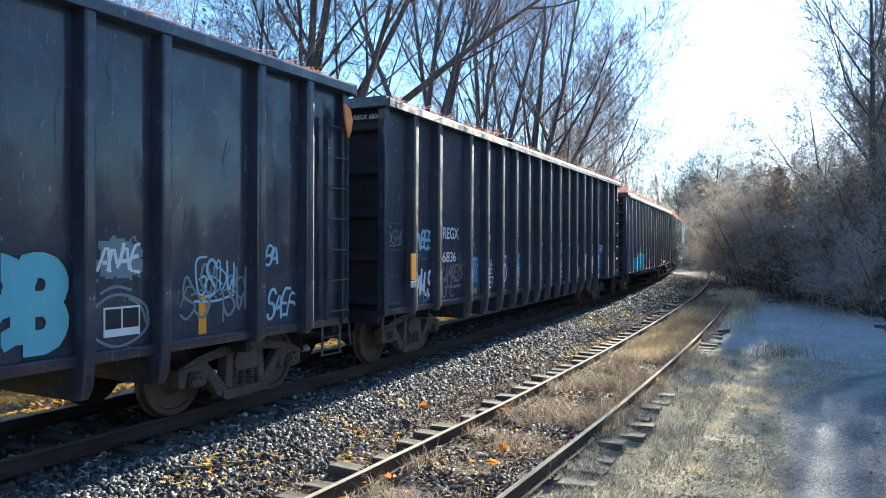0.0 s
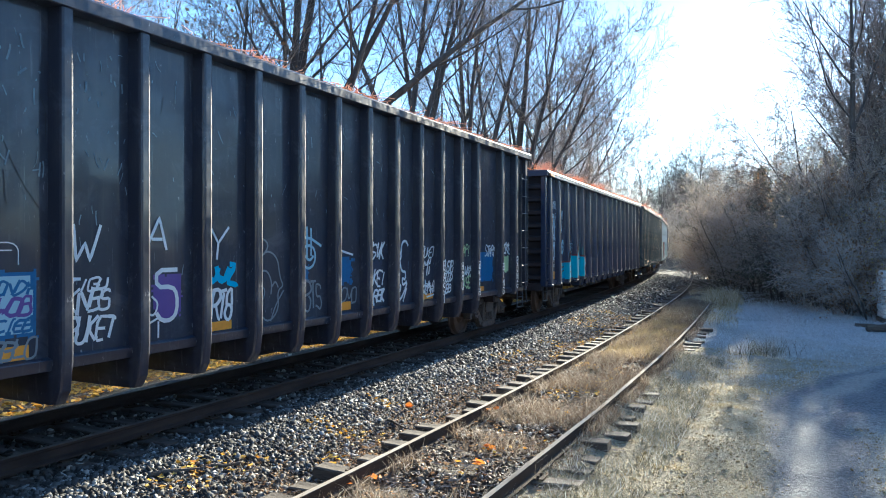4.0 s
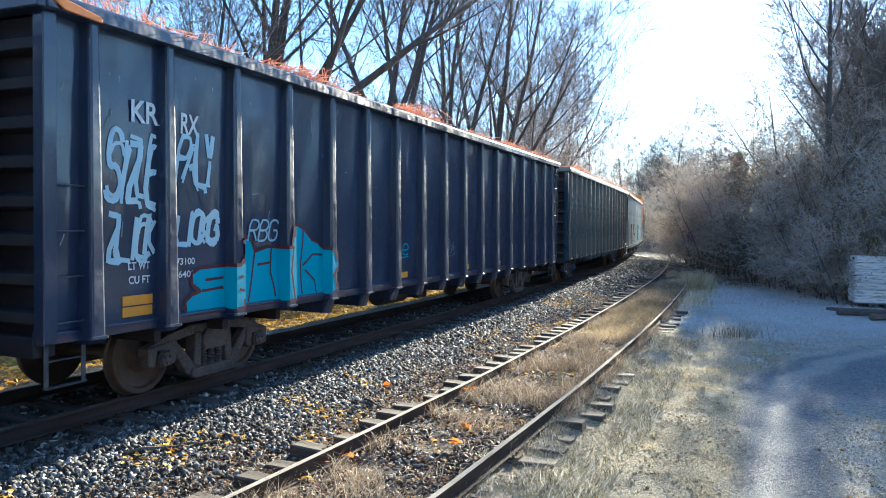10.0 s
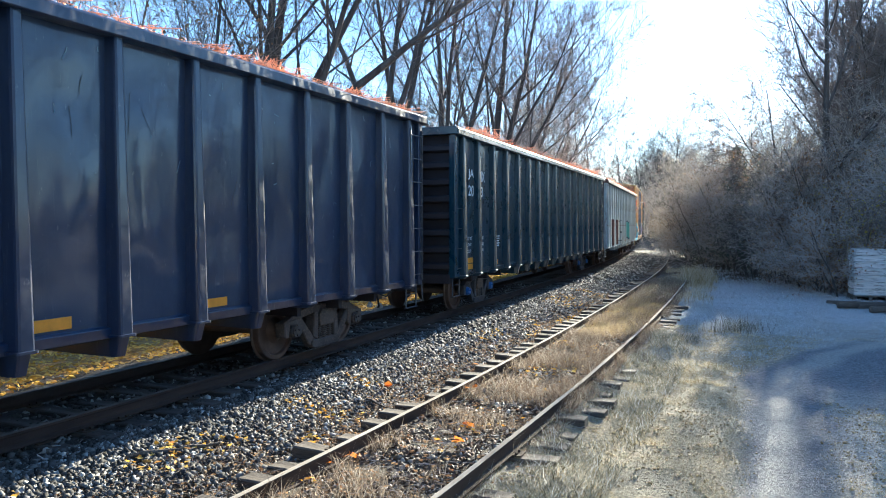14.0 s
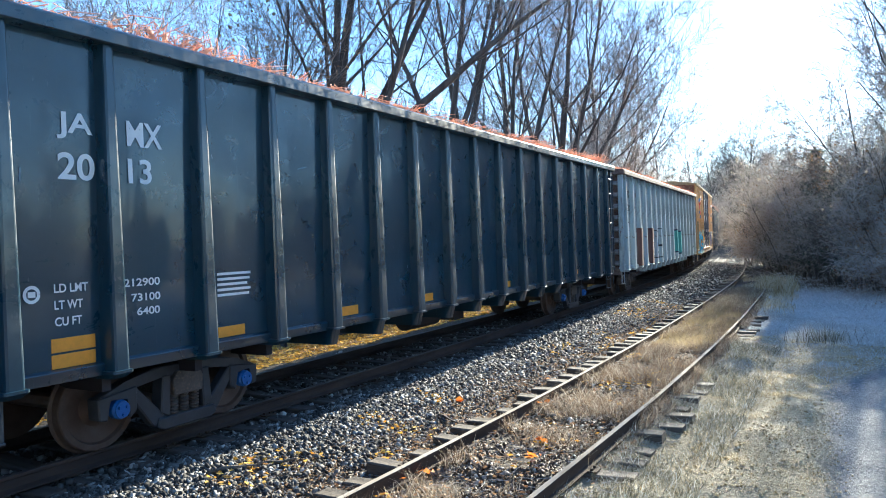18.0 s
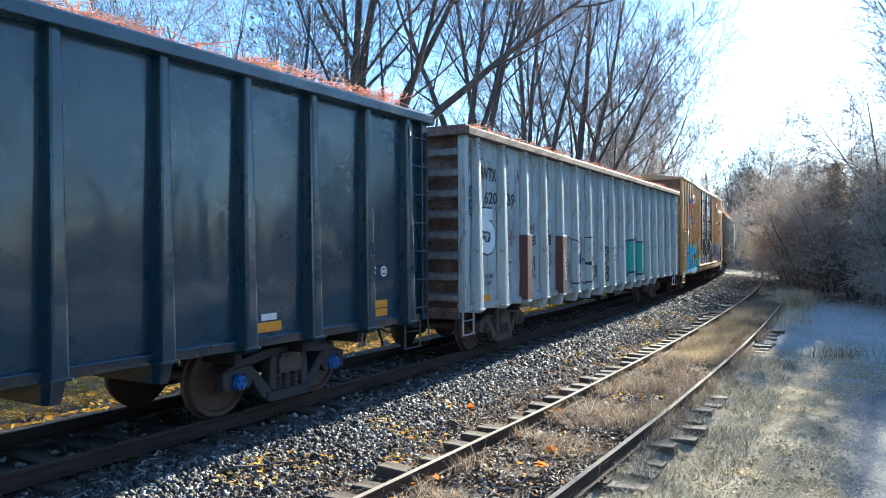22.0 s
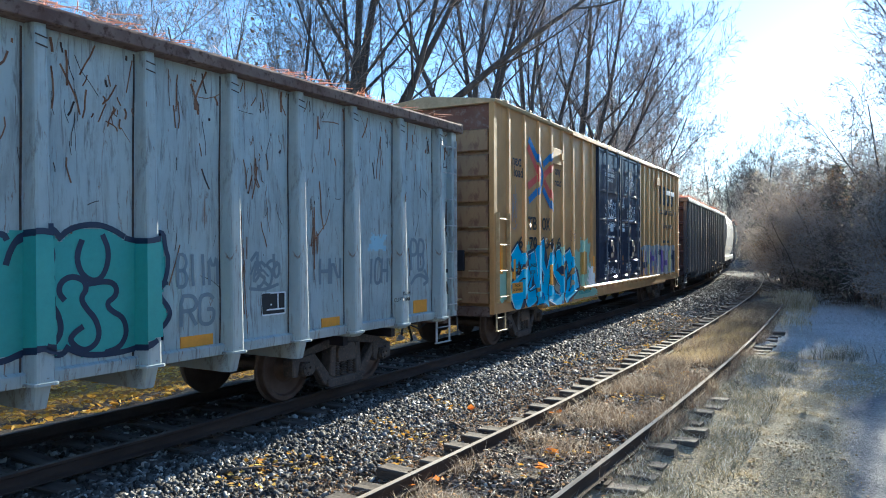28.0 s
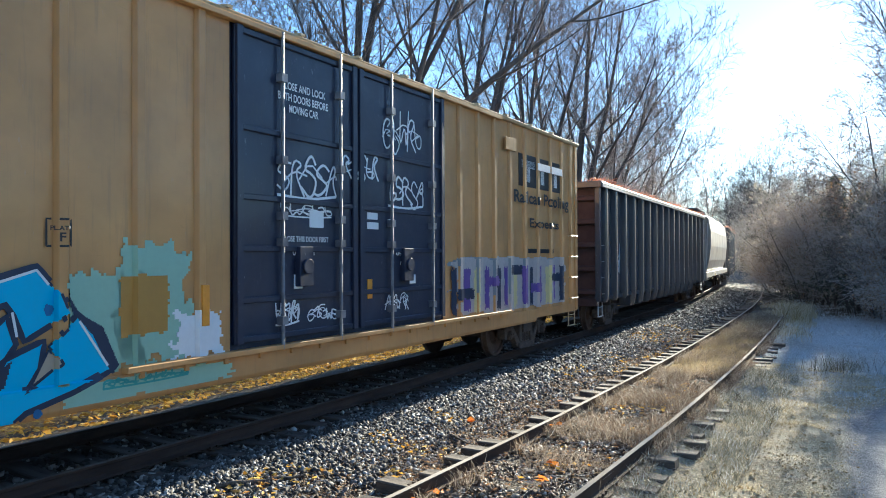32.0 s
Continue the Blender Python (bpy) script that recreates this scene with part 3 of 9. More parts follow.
def line_coords(x, y):
    """Rough inverse of on_line for arrays: along and lateral."""
    x, y = np.asarray(x, float), np.asarray(y, float)
    s = y.copy()
    for _ in range(6):
        cx, cy, a = on_line(s)
        s = np.clip(s + (x - cx) * -np.sin(a) + (y - cy) * np.cos(a), -119, 419)
    cx, cy, a = on_line(s)
    return s, (x - cx) * np.cos(a) + (y - cy) * np.sin(a)


def vnoise(x, y, scale, seed=0):
    """Smooth value noise on arrays, 0 to 1."""
    r = np.random.RandomState(seed).rand(64, 64)
    u, v = np.asarray(x) / scale, np.asarray(y) / scale
    i, j = np.floor(u).astype(int), np.floor(v).astype(int)
    f, g = u - i, v - j
    f, g = f * f * (3 - 2 * f), g * g * (3 - 2 * g)
    w = lambda a, b: r[a % 64, b % 64]
    return (w(i, j) * (1 - f) + w(i + 1, j) * f) * (1 - g) + (w(i, j + 1) * (1 - f) + w(i + 1, j + 1) * f) * g


def road_x(y):
    """The lane's middle: past the camera along y, then off to the right."""
    return 0.57 + np.maximum(0, y - 11.6) ** 2 * 0.05


def ground_z(x, y):
    x, y = np.asarray(x, float), np.asarray(y, float)
    s, l = line_coords(x, y)
    bed = np.interp(np.abs(l), [0, 1.35, 1.75, 2.9, 3.4], [-0.235, -0.235, -0.27, -0.42, -0.43])
    side = np.interp(l - siding_lat(s), [-2.2, -1.5, -0.95, -0.7, 0.7, 0.82, 1.1, 1.5, 2.2, 4.0], [0.0, -0.03, -0.05, 0.08, 0.085, 0.05, 0.0, 0.0, 0.0, 0.0]) + 0.07 * (vnoise(x, y, 0.5, 9) - 0.5) * (np.abs(l - siding_lat(s)) < 1.6) + np.clip((l - siding_lat(s) - 0.78) / 0.25, 0, 1) * np.clip((1.9 - l + siding_lat(s)) / 0.5, 0, 1) * np.clip(0.30 * (vnoise(x, y, 1.7, 12) - 0.42), 0, 0.12)
    z = np.where(np.abs(l) < 3.4, bed, -0.43) + np.where(l > 1.5, side, 0.0)
    z = z + np.where(l < -3, -0.15 * np.clip((-l - 3) / 2, 0, 1) - 0.25 * np.clip((-l - 6) / 6, 0, 1), 0.0)
    amp = np.clip((np.abs(l - 2.2) - 3.2) / 1.5, 0, 1)
    z = z + amp * (0.10 * (vnoise(x, y, 3.1, 1) - 0.5) + 0.06 * (vnoise(x, y, 0.9, 2) - 0.5) + 0.06 * (vnoise(x, y, 0.33, 4) - 0.5))
    rd = np.abs(x - road_x(y))
    onroad = np.clip(1.6 - rd, 0, 1) * np.clip((17 - y) / 2, 0, 1) * np.clip(1.4 - 0, 0, 1)
    z = z - 0.05 * onroad
    far = np.hypot(x, y)
    z = z + np.clip((far - 90) / 200, 0, 1) * 3.0 * vnoise(x, y, 90, 3)
    bank = np.clip((x - 3.2 - 0.08 * np.maximum(0, 20 - y)) / 4, 0, 1) * np.clip((y - 18) / 6, 0, 1)
    return z + 0.25 * bank


def build_ground():
    def lines(lo, hi, step, grow, reach_lo, reach_hi):
        v = list(np.arange(lo, hi + step / 2, step))
        s, a = step, hi
        while a < reach_hi:
            s *= grow
            a += s
            v.append(a)
        s, a = step, lo
        while a > reach_lo:
            s *= grow
            a -= s
            v.insert(0, a)
        return np.array(v)
    xs, ys = lines(-13, 7, 0.16, 1.16, -1500, 1500), lines(1.5, 34, 0.2, 1.13, -1200, 2500)
    X, Y = np.meshgrid(xs, ys, indexing="ij")
    x, y = X.ravel(), Y.ravel()
    s, l = line_coords(x, y)
    z = ground_z(x, y)
    nx, ny = len(xs), len(ys)
    i, j = np.meshgrid(np.arange(nx - 1), np.arange(ny - 1), indexing="ij")
    a = (i * ny + j).ravel()
    me = big_mesh("ground", np.stack([x, y, z], 1), np.stack([a, a + ny, a + ny + 1, a + 1], 1), M["ground"], True)
    wob = (vnoise(x, y, 0.7, 5) - 0.5) * 0.8 + (vnoise(x, y, 2.3, 6) - 0.5) * 1.0
    sl = siding_lat(s)
    gravel = np.clip((2.45 - np.abs(l) + 0.5 * wob) / 0.5, 0, 1)
    gravel = np.maximum(gravel, 0.35 * np.clip((sl - 0.9 - l + wob * 0.6) / 0.7, 0, 1) * (l > 0))
    gravel = np.where(s > 50, np.maximum(gravel, np.clip((4.2 - np.abs(l - 2.0)) / 0.6, 0, 1)), gravel)
    r = x - road_x(y)
    end = np.clip((19.5 - y) / 3, 0, 1)
    tracks = np.maximum(np.clip((0.68 - np.abs(r + 0.45) + 0.22 * wob) / 0.25, 0, 1), np.clip((0.55 - np.abs(r - 1.35) + 0.28 * wob) / 0.3, 0, 1))
    turn = np.clip((1.7 - np.abs(r - 0.3) + 0.3 * wob) / 0.4, 0, 1) * np.clip((y - 11.5) / 1.5, 0, 1)
    road = np.maximum(tracks, turn) * end
    # lighter along the middle of each wheel track
    pale_mid = np.maximum(np.clip((0.36 - np.abs(r + 0.54) + 0.25 * wob) / 0.2, 0, 1), np.clip((0.3 - np.abs(r - 1.4) + 0.25 * wob) / 0.2, 0, 1))
    leaf = np.clip((-l - 2.6 + wob) / 0.8, 0, 1) * np.clip((16 + l) / 4, 0, 1)
    inwood = np.clip((np.hypot(x - 4, y - 38) * 0 + (y - 33) / 4 + (x + 3) / 9), 0, 1)
    frost = np.clip((l - 2.6) / 0.8, 0, 1) * (1 - 0.85 * inwood) * np.where(l < sl + 0.75, 0.12, 1.0)
    # white frost is kept off the strip that wears the sunlit straw colour
    rime = np.clip((y - 14.5 - 2.2 * (x + 1.5) * -1 * (x < -1.5)) / 9 + 0.5 * wob, 0, 1) * (1 - inwood)
    rime = np.maximum(rime, 0.5 * np.clip((x + 0.1 + 0.5 * wob) / 0.8, 0, 1) * (1 - inwood))
    for nm, v in (("rime", rime), ("pale_mid", pale_mid), ("gravel", gravel), ("road", road), ("leaf", leaf * 0.9), ("frost", np.clip(frost + 0.25 * wob * (frost > 0), 0, 1))):
        at = me.attributes.new(nm, "FLOAT", "POINT")
        at.data.foreach_set("value", np.clip(v, 0, 1).astype(np.float32))
    tagged(new("ground", me), "frosted turf, gravel and a worn dirt lane beside the rails", "ground", kind="structure")


build_ground()


# ---------------- rails and ties ----------------
RAIL = [(-0.07, -0.165), (0.07, -0.165), (0.07, -0.15), (0.014, -0.125), (0.012, -0.045), (0.036, -0.032), (0.036, -0.006), (0.028, 0.0),
        (-0.028, 0.0), (-0.036, -0.006), (-0.036, -0.032), (-0.012, -0.045), (-0.014, -0.125), (-0.07, -0.15)]


def rail_mesh(lat_of, z, s0, s1, head, side, step=1.0, slim=1.0):
    ss = np.arange(s0, s1, step)
    verts, faces, idx = [], [], []
    n = len(RAIL)
    for s in ss:
        x, y, a = on_line(s, lat_of(s))
        wob = 0.012 * (noise.noise((s * 0.21, z * 9, 0.3)))
        for u, w in RAIL:
            verts.append((x + (u * slim + wob) * math.cos(a), y + (u * slim + wob) * math.sin(a), z + w + wob * 0.6))
    for k in range(len(ss) - 1):
        for i in range(n):
            j = (i + 1) % n
            faces.append((k * n + i, k * n + j, (k + 1) * n + j, (k + 1) * n + i))
            idx.append(1 if 5 < i < 9 else 0)
    return mesh_of("rail", verts, faces, (side, head), idx=idx)


def tie_mesh(mat, length, seed):
    r = random.Random(seed)
    bm = bmesh.new()
    cuts = 6
    rows = []
    for k in range(cuts + 1):
        x = -length / 2 + length * k / cuts
        w, h = 0.115 + r.uniform(-0.008, 0.008), r.uniform(-0.012, 0.004)
        rows.append([bm.verts.new(c) for c in ((x, -w, -0.17), (x, w, -0.17), (x, w, h - 0.012), (x, w * 0.86, h), (x, 0.02, h - r.uniform(0, 0.008)), (x, -w * 0.86, h), (x, -w, h - 0.012))])
    for a, b in zip(rows, rows[1:]):
        for i in range(7):
            bm.faces.new((a[i], a[(i + 1) % 7], b[(i + 1) % 7], b[i]))
    bm.faces.new(rows[0][::-1])
    bm.faces.new(rows[-1])
    return done(bm, "tie", mat)


def plate_mesh():
    bm = bmesh.new()
    box(bm, -0.16, 0.16, -0.09, 0.09, 0.0, 0.014)
    for x, y in ((-0.10, 0.05), (0.10, -0.05), (0.10, 0.05), (-0.10, -0.05)):
        box(bm, x - 0.014, x + 0.014, y - 0.014, y + 0.014, 0.014, 0.04)
    return done(bm, "tie_plate", M["rail"])


def build_track(name, label, lat_of, z, s0, s1, head, side_mat, tie_mat, spacing, near, lost=999):
    t = thing(name, label, "railway track", kind="structure")
    for side in (-0.7525, 0.7525):
        part("rail", rail_mesh(lambda s: lat_of(s) + side, z, s0, s1 if side < 0 else min(s1, lost), head, side_mat, slim=1.0 if z == 0 else 0.8), t, "steel rail with a worn head")
    ties = [tie_mesh(tie_mat, 2.60, 10 + k) for k in range(5)]
    plate = plate_mesh()
    r = random.Random(hash(len(name)))
    s = near[0]
    k = 0
    while s < near[1]:
        ss = s + r.uniform(-0.05, 0.05)
        x, y, a = on_line(ss, lat_of(ss) + r.uniform(-0.20, 0.02))
        m = pose(x, y, z - 0.176 + r.uniform(-0.03, 0.002), r.uniform(-1, 1), r.uniform(-1.2, 1.2), math.degrees(a) + r.uniform(-2.2, 2.2))
        tie = part("tie", ties[k % 5], t, m=m)
        if ss < 26:
            for side in (-0.7525, 0.7525):
                part("tie_plate", plate, tie, m=pose(side, 0, 0.0))
        s += spacing
        k += 1


build_track("main_track", "main line of dark rails on oily ties in crushed stone", lambda s: 0.0, 0.0, -70, 260, M["rail_head_dark"], M["rail_main"], M["tie_dark"], 0.53, (-16, 62))
build_track("siding_track", "old siding with rusty rails on weathered, half-buried ties", siding_lat, -0.181, -40, 180, M["rail_head"], M["rail"], M["tie"], 0.56, (-14, 46), 32)
# ---------------- rolling stock: running gear ----------------
def wheelset_mesh():
    bm = bmesh.new()
    for s in (-1, 1):
        prof = [(0.66, 0.13), (0.675, 0.42), (0.68, 0.482), (0.705, 0.486), (0.72, 0.46), (0.80, 0.452), (0.812, 0.44), (0.812, 0.385),
                (0.775, 0.365), (0.765, 0.20), (0.80, 0.15), (0.83, 0.11)]
        lathe(bm, [(s * a, r) for a, r in prof], 36)
        lathe(bm, [(s * 0.83, 0.075), (s * 1.09, 0.075)], 12)
    lathe(bm, [(-0.66, 0.085), (0.66, 0.085)], 12)
    return done(bm, "wheelset", M["wheel"], smooth=False)


def side_frame_mesh(mat):
    """Cast side frame with two windows, a spring opening and journal ends; x from 0.97 to 1.12."""
    bm = bmesh.new()
    a, b = 0.985, 1.115
    prism(bm, [(-1.12, 0.52), (-1.12, 0.60), (-0.80, 0.72), (-0.40, 0.80), (0.40, 0.80), (0.80, 0.72), (1.12, 0.60), (1.12, 0.52), (0.78, 0.62), (0.36, 0.68), (-0.36, 0.68), (-0.78, 0.62)], a, b)
    for s in (-1, 1):
        prism(bm, [(s * y, z) for y, z in ((0.80, 0.64), (0.66, 0.64), (0.24, 0.21), (0.36, 0.15), (0.46, 0.18))], a, b)
        prism(bm, [(s * y, z) for y, z in ((0.22, 0.70), (0.33, 0.70), (0.37, 0.30), (0.24, 0.24))], a - 0.02, b + 0.02)
        prism(bm, [(s * y, z) for y, z in ((1.13, 0.60), (0.66, 0.66), (0.67, 0.40), (0.76, 0.34), (0.78, 0.56), (1.0, 0.58), (1.02, 0.36), (1.12, 0.38))], a - 0.03, b + 0.02)
    prism(bm, [(-0.42, 0.155), (-0.34, 0.115), (0.34, 0.115), (0.42, 0.155), (0.40, 0.25), (-0.40, 0.25)], a - 0.02, b + 0.03)
    return done(bm, "side_frame", mat, 0.014)


def spring_mesh():
    bm = bmesh.new()
    prof = []
    for k in range(6):
        prof += [(k * 0.036, 0.036), (k * 0.036 + 0.008, 0.056), (k * 0.036 + 0.022, 0.056), (k * 0.036 + 0.030, 0.036)]
    lathe(bm, prof, 10, "z")
    return done(bm, "spring", M["truck"])


def cap_mesh(mat):
    bm = bmesh.new()
    lathe(bm, [(1.08, 0.10), (1.15, 0.10), (1.17, 0.085), (1.19, 0.085)], 18)
    for i in range(3):
        th = 2 * math.pi * i / 3 + 0.5
        y, z = 0.05 * math.cos(th), 0.05 * math.sin(th)
        rod(bm, (1.18, y, z), (1.212, y, z), 0.018, 6)
    return done(bm, "bearing_cap", mat)


def bolster_mesh():
    bm = bmesh.new()
    prism(bm, [(-0.20, 0.46), (0.20, 0.46), (0.22, 0.62), (0.16, 0.72), (-0.16, 0.72), (-0.22, 0.62)], -1.16, 1.16)
    rod(bm, (0, 0, 0.7), (0, 0, 0.80), 0.2, 16)
    for s in (-1, 1):
        box(bm, -0.9, 0.9, s * 0.36 - 0.05, s * 0.36 + 0.05, 0.33, 0.43)
        for x in (-0.72, 0.72):
            box(bm, x - 0.06, x + 0.06, s * 0.36 - 0.05, s * 0.36 + 0.12 * s + 0.05, 0.30, 0.5)
    return done(bm, "bolster", M["truck"], 0.01)


WHEELSET, SPRING, BOLSTER = wheelset_mesh(), spring_mesh(), bolster_mesh()
GEAR = {"old": (side_frame_mesh(M["truck"]), cap_mesh(M["truck"])), "new": (side_frame_mesh(M["truck_black"]), cap_mesh(M["cap_blue"]))}
SPINNING = []       # every wheelset, with its truck's place, to be turned as it rolls


def add_truck(car, y, kind="old"):
    frame_me, cap_me = GEAR[kind]
    t = part("truck", BOLSTER, car, "four-wheel truck of grimy cast steel", pose(0, y, 0))
    for turn in (0, 180):
        sf = part("side_frame", frame_me, t, m=pose(0, 0, 0, 0, 0, turn))
        for k in (-0.15, 0.0, 0.15):
            part("spring", SPRING, t, m=pose(0, 0, 0, 0, 0, turn) @ pose(1.07, k, 0.25))
    for dy in (-0.889, 0.889):
        w = part("wheelset", WHEELSET, t, m=pose(0, dy, 0.457))
        for turn in (0, 180):
            part("bearing_cap", cap_me, t, "blue bearing cap" if kind == "new" else "", pose(0, dy, 0.457, 0, 0, turn))
        SPINNING.append((w, dy))
    return t


def coupler_mesh():
    bm = bmesh.new()
    box(bm, -0.07, 0.07, 0.0, 0.42, 0.80, 0.96)
    prism(bm, [(-0.15, 0.38), (0.16, 0.38), (0.19, 0.55), (0.13, 0.66), (0.05, 0.62), (0.07, 0.52), (-0.05, 0.50), (-0.10, 0.62), (-0.17, 0.60)], 0.74, 1.02, "z")
    box(bm, -0.24, 0.24, -0.9, 0.02, 0.72, 1.02)
    return done(bm, "coupler", M["truck"], 0.012)


def hose_mesh():
    bm = bmesh.new()
    pts = [Vector((0.32, 0.05, 0.84)), Vector((0.33, 0.25, 0.72)), Vector((0.32, 0.38, 0.50)), Vector((0.26, 0.52, 0.36)), Vector((0.16, 0.64, 0.33))]
    for a, b in zip(pts, pts[1:]):
        rod(bm, a, b, 0.022, 7)
    return done(bm, "air_hose", M["hose"])


def gladhand_mesh():
    bm = bmesh.new()
    rod(bm, (0.17, 0.62, 0.33), (0.14, 0.78, 0.37), 0.036, 8, 0.05)
    box(bm, 0.10, 0.18, 0.72, 0.84, 0.30, 0.36)
    return done(bm, "hose_coupling", M["gladhand"], 0.008)


def lever_mesh():
    bm = bmesh.new()
    pts = [Vector((1.45, 0.10, 0.90)), Vector((0.95, 0.16, 0.86)), Vector((0.55, 0.30, 0.60)), Vector((0.18, 0.36, 0.70))]
    for a, b in zip(pts, pts[1:]):
        rod(bm, a, b, 0.014, 6)
    rod(bm, pts[0], pts[0] + Vector((0.02, 0.02, -0.34)), 0.014, 6)
    return done(bm, "uncoupling_lever", M["rung"])


COUPLER, HOSE, LEVER, GLAD = coupler_mesh(), hose_mesh(), lever_mesh(), gladhand_mesh()


def add_draft(car, half):
    for m in (pose(0, half, 0), pose(0, -half, 0, 0, 0, 180)):
        part("coupler", COUPLER, car, m=m)
        hose = part("air_hose", HOSE, car, m=m)
        part("hose_coupling", GLAD, hose, "pale cast hose coupling")
        part("uncoupling_lever", LEVER, car, m=m)


def rung_mesh(width, mat, depth=0.07):
    """A bar along y that stands off the wall, bent back at both ends."""
    bm = bmesh.new()
    rod(bm, (depth, -width / 2, 0), (depth, width / 2, 0), 0.011, 6)
    for s in (-1, 1):
        rod(bm, (0, s * width / 2, 0), (depth, s * width / 2, 0), 0.011, 6)
        box(bm, -0.004, 0.006, s * width / 2 - 0.03, s * width / 2 + 0.03, -0.02, 0.02)
    return done(bm, "rung", mat)


def stile_mesh(z0, z1, mat):
    bm = bmesh.new()
    prism(bm, [(0, -0.03), (0.085, -0.03), (0.085, -0.022), (0.008, -0.022), (0.008, 0.03), (0, 0.03)], z0, z1, "z")
    return done(bm, "stile", mat)


def step_mesh(mat, width=0.42, drop=0.46):
    bm = bmesh.new()
    for s in (-1, 1):
        box(bm, -0.008, 0.008, s * width / 2 - 0.025, s * width / 2 + 0.025, -drop, 0.05)
    box(bm, -0.03, 0.03, -width / 2 - 0.025, width / 2 + 0.025, -drop - 0.012, -drop + 0.004)
    box(bm, -0.025, 0.025, -width / 2, width / 2, -drop * 0.45 - 0.01, -drop * 0.45 + 0.002)
    return done(bm, "step", mat, 0.003)


def add_ladder(car, y, x, zs, width, mat, stiles=True, turn=0, label=""):
    lad = part("ladder", stile_mesh(zs[0] - 0.12, zs[-1] + 0.12, mat), car, label, pose(x, y, 0, 0, 0, turn) @ pose(0, -width / 2 - 0.035, 0)) if stiles else None
    rm = rung_mesh(width, mat)
    for z in zs:
        if lad:
            part("rung", rm, lad, m=pose(0, width / 2 + 0.035, z))
        else:
            part("grab_iron", rm, car, m=pose(x, y, z, 0, 0, turn))
    if lad:
        part("stile", lad.data, lad, m=pose(0, width + 0.07, 0))


INFO = {}      # what the painters need to know of each car


# ---------------- gondolas ----------------
def panel_mesh(y0, y1, z0, z1, x, mat, seed, dent):
    """A side sheet between two posts, bulged and dented."""
    nx, nz = max(3, int((y1 - y0) / 0.16)), 14
    verts, faces = [], []
    for i in range(nx + 1):
        for j in range(nz + 1):
            u, v = i / nx, j / nz
            y, z = y0 + (y1 - y0) * u, z0 + (z1 - z0) * v
            edge = min(u, 1 - u, v * 1.5, (1 - v) * 1.5) * 4
            d = dent * min(1, edge) * (noise.noise((y * 1.3, z * 0.9, seed)) + 0.5 * noise.noise((y * 3.1, z * 2.2, seed + 9)))
            verts.append((x + d, y, z))
    for i in range(nx):
        for j in range(nz):
            a = i * (nz + 1) + j
            faces.append((a, a + nz + 1, a + nz + 2, a + 1))
    return mesh_of("side_panel", verts, faces, (mat,), smooth=True)


def post_mesh(kind, z0, z1, mat, footed=True):
    """A side post: hollow hat section, wider and deeper towards the foot in the tapered kind."""
    bm = bmesh.new()
    if kind == "hat":
        w0, w1, d0, d1 = 0.07, 0.07, 0.165, 0.165
        foot = 0.58
    else:
        w0, w1, d0, d1 = 0.09, 0.062, 0.175, 0.12
        foot = 0.70
    if kind == "hat":
        rows = [(foot, w0 * 0.92, d0 * 0.40), (foot + 0.12, w0, d0 * 0.78), (z0 - 0.05, w0, d0 * 0.97), (z0 + 0.05, w0, d0), (z1, w1, d1)]
    else:
        rows = [(foot, w0 * 0.72, d0 * 0.50), (z0 - 0.085, w0 * 0.86, d0 * 0.80), (z0 - 0.08, w0 + 0.03, d0 + 0.015), (z0 - 0.055, w0 + 0.03, d0 + 0.015), (z0 - 0.05, w0, d0), (z1, w1, d1)]
    if not footed:
        rows[0:2] = [(z0 - 0.13, w0, d0 * 0.7)]
    ring = []
    for z, w, d in rows:
        r = 0.032
        ring.append([bm.verts.new(c) for c in ((0.0, -w - 0.015, z), (d - r, -w, z), (d - 0.3 * r, -w + 0.3 * r, z), (d, -w + r, z), (d, w - r, z), (d - 0.08 * r, w - 0.6 * r, z), (d - 0.3 * r, w - 0.3 * r, z), (d - r, w, z), (0.0, w + 0.015, z), (-1.15 if z < z0 else -0.01, w, z), (-1.15 if z < z0 else -0.01, -w, z))])
    for a, b in zip(ring, ring[1:]):
        for i in range(11):
            bm.faces.new((a[i], a[(i + 1) % 11], b[(i + 1) % 11], b[i]))
    bm.faces.new(ring[0][::-1])
    bm.faces.new(ring[-1])
    return done(bm, "post", mat)


def load_mesh(length, top, seed, rise):
    """A rough heap that fills the car to its brim and a little over."""
    nx, ny = 14, int(length / 0.22)
    verts, faces = [], []
    for j in range(ny + 1):
        for i in range(nx + 1):
            u, y = i / nx * 2 - 1, -length / 2 + length * j / ny
            h = rise * (1 - abs(u) ** 4) * (0.45 + 0.9 * noise.noise((y * 0.35, seed, u * 0.6)) + 0.35 * noise.noise((y * 1.7, seed + 3, u * 2)))
            e = min(1, (length / 2 - abs(y)) / 0.4)
            verts.append((u * 1.38, y, top - 0.05 + h * e + 0.04 * noise.noise((y * 6, u * 9, seed))))
    for j in range(ny):
        for i in range(nx):
            a = j * (nx + 1) + i
            faces.append((a, a + 1, a + nx + 2, a + nx + 1))
    return mesh_of("load", verts, faces, (M["load"],))


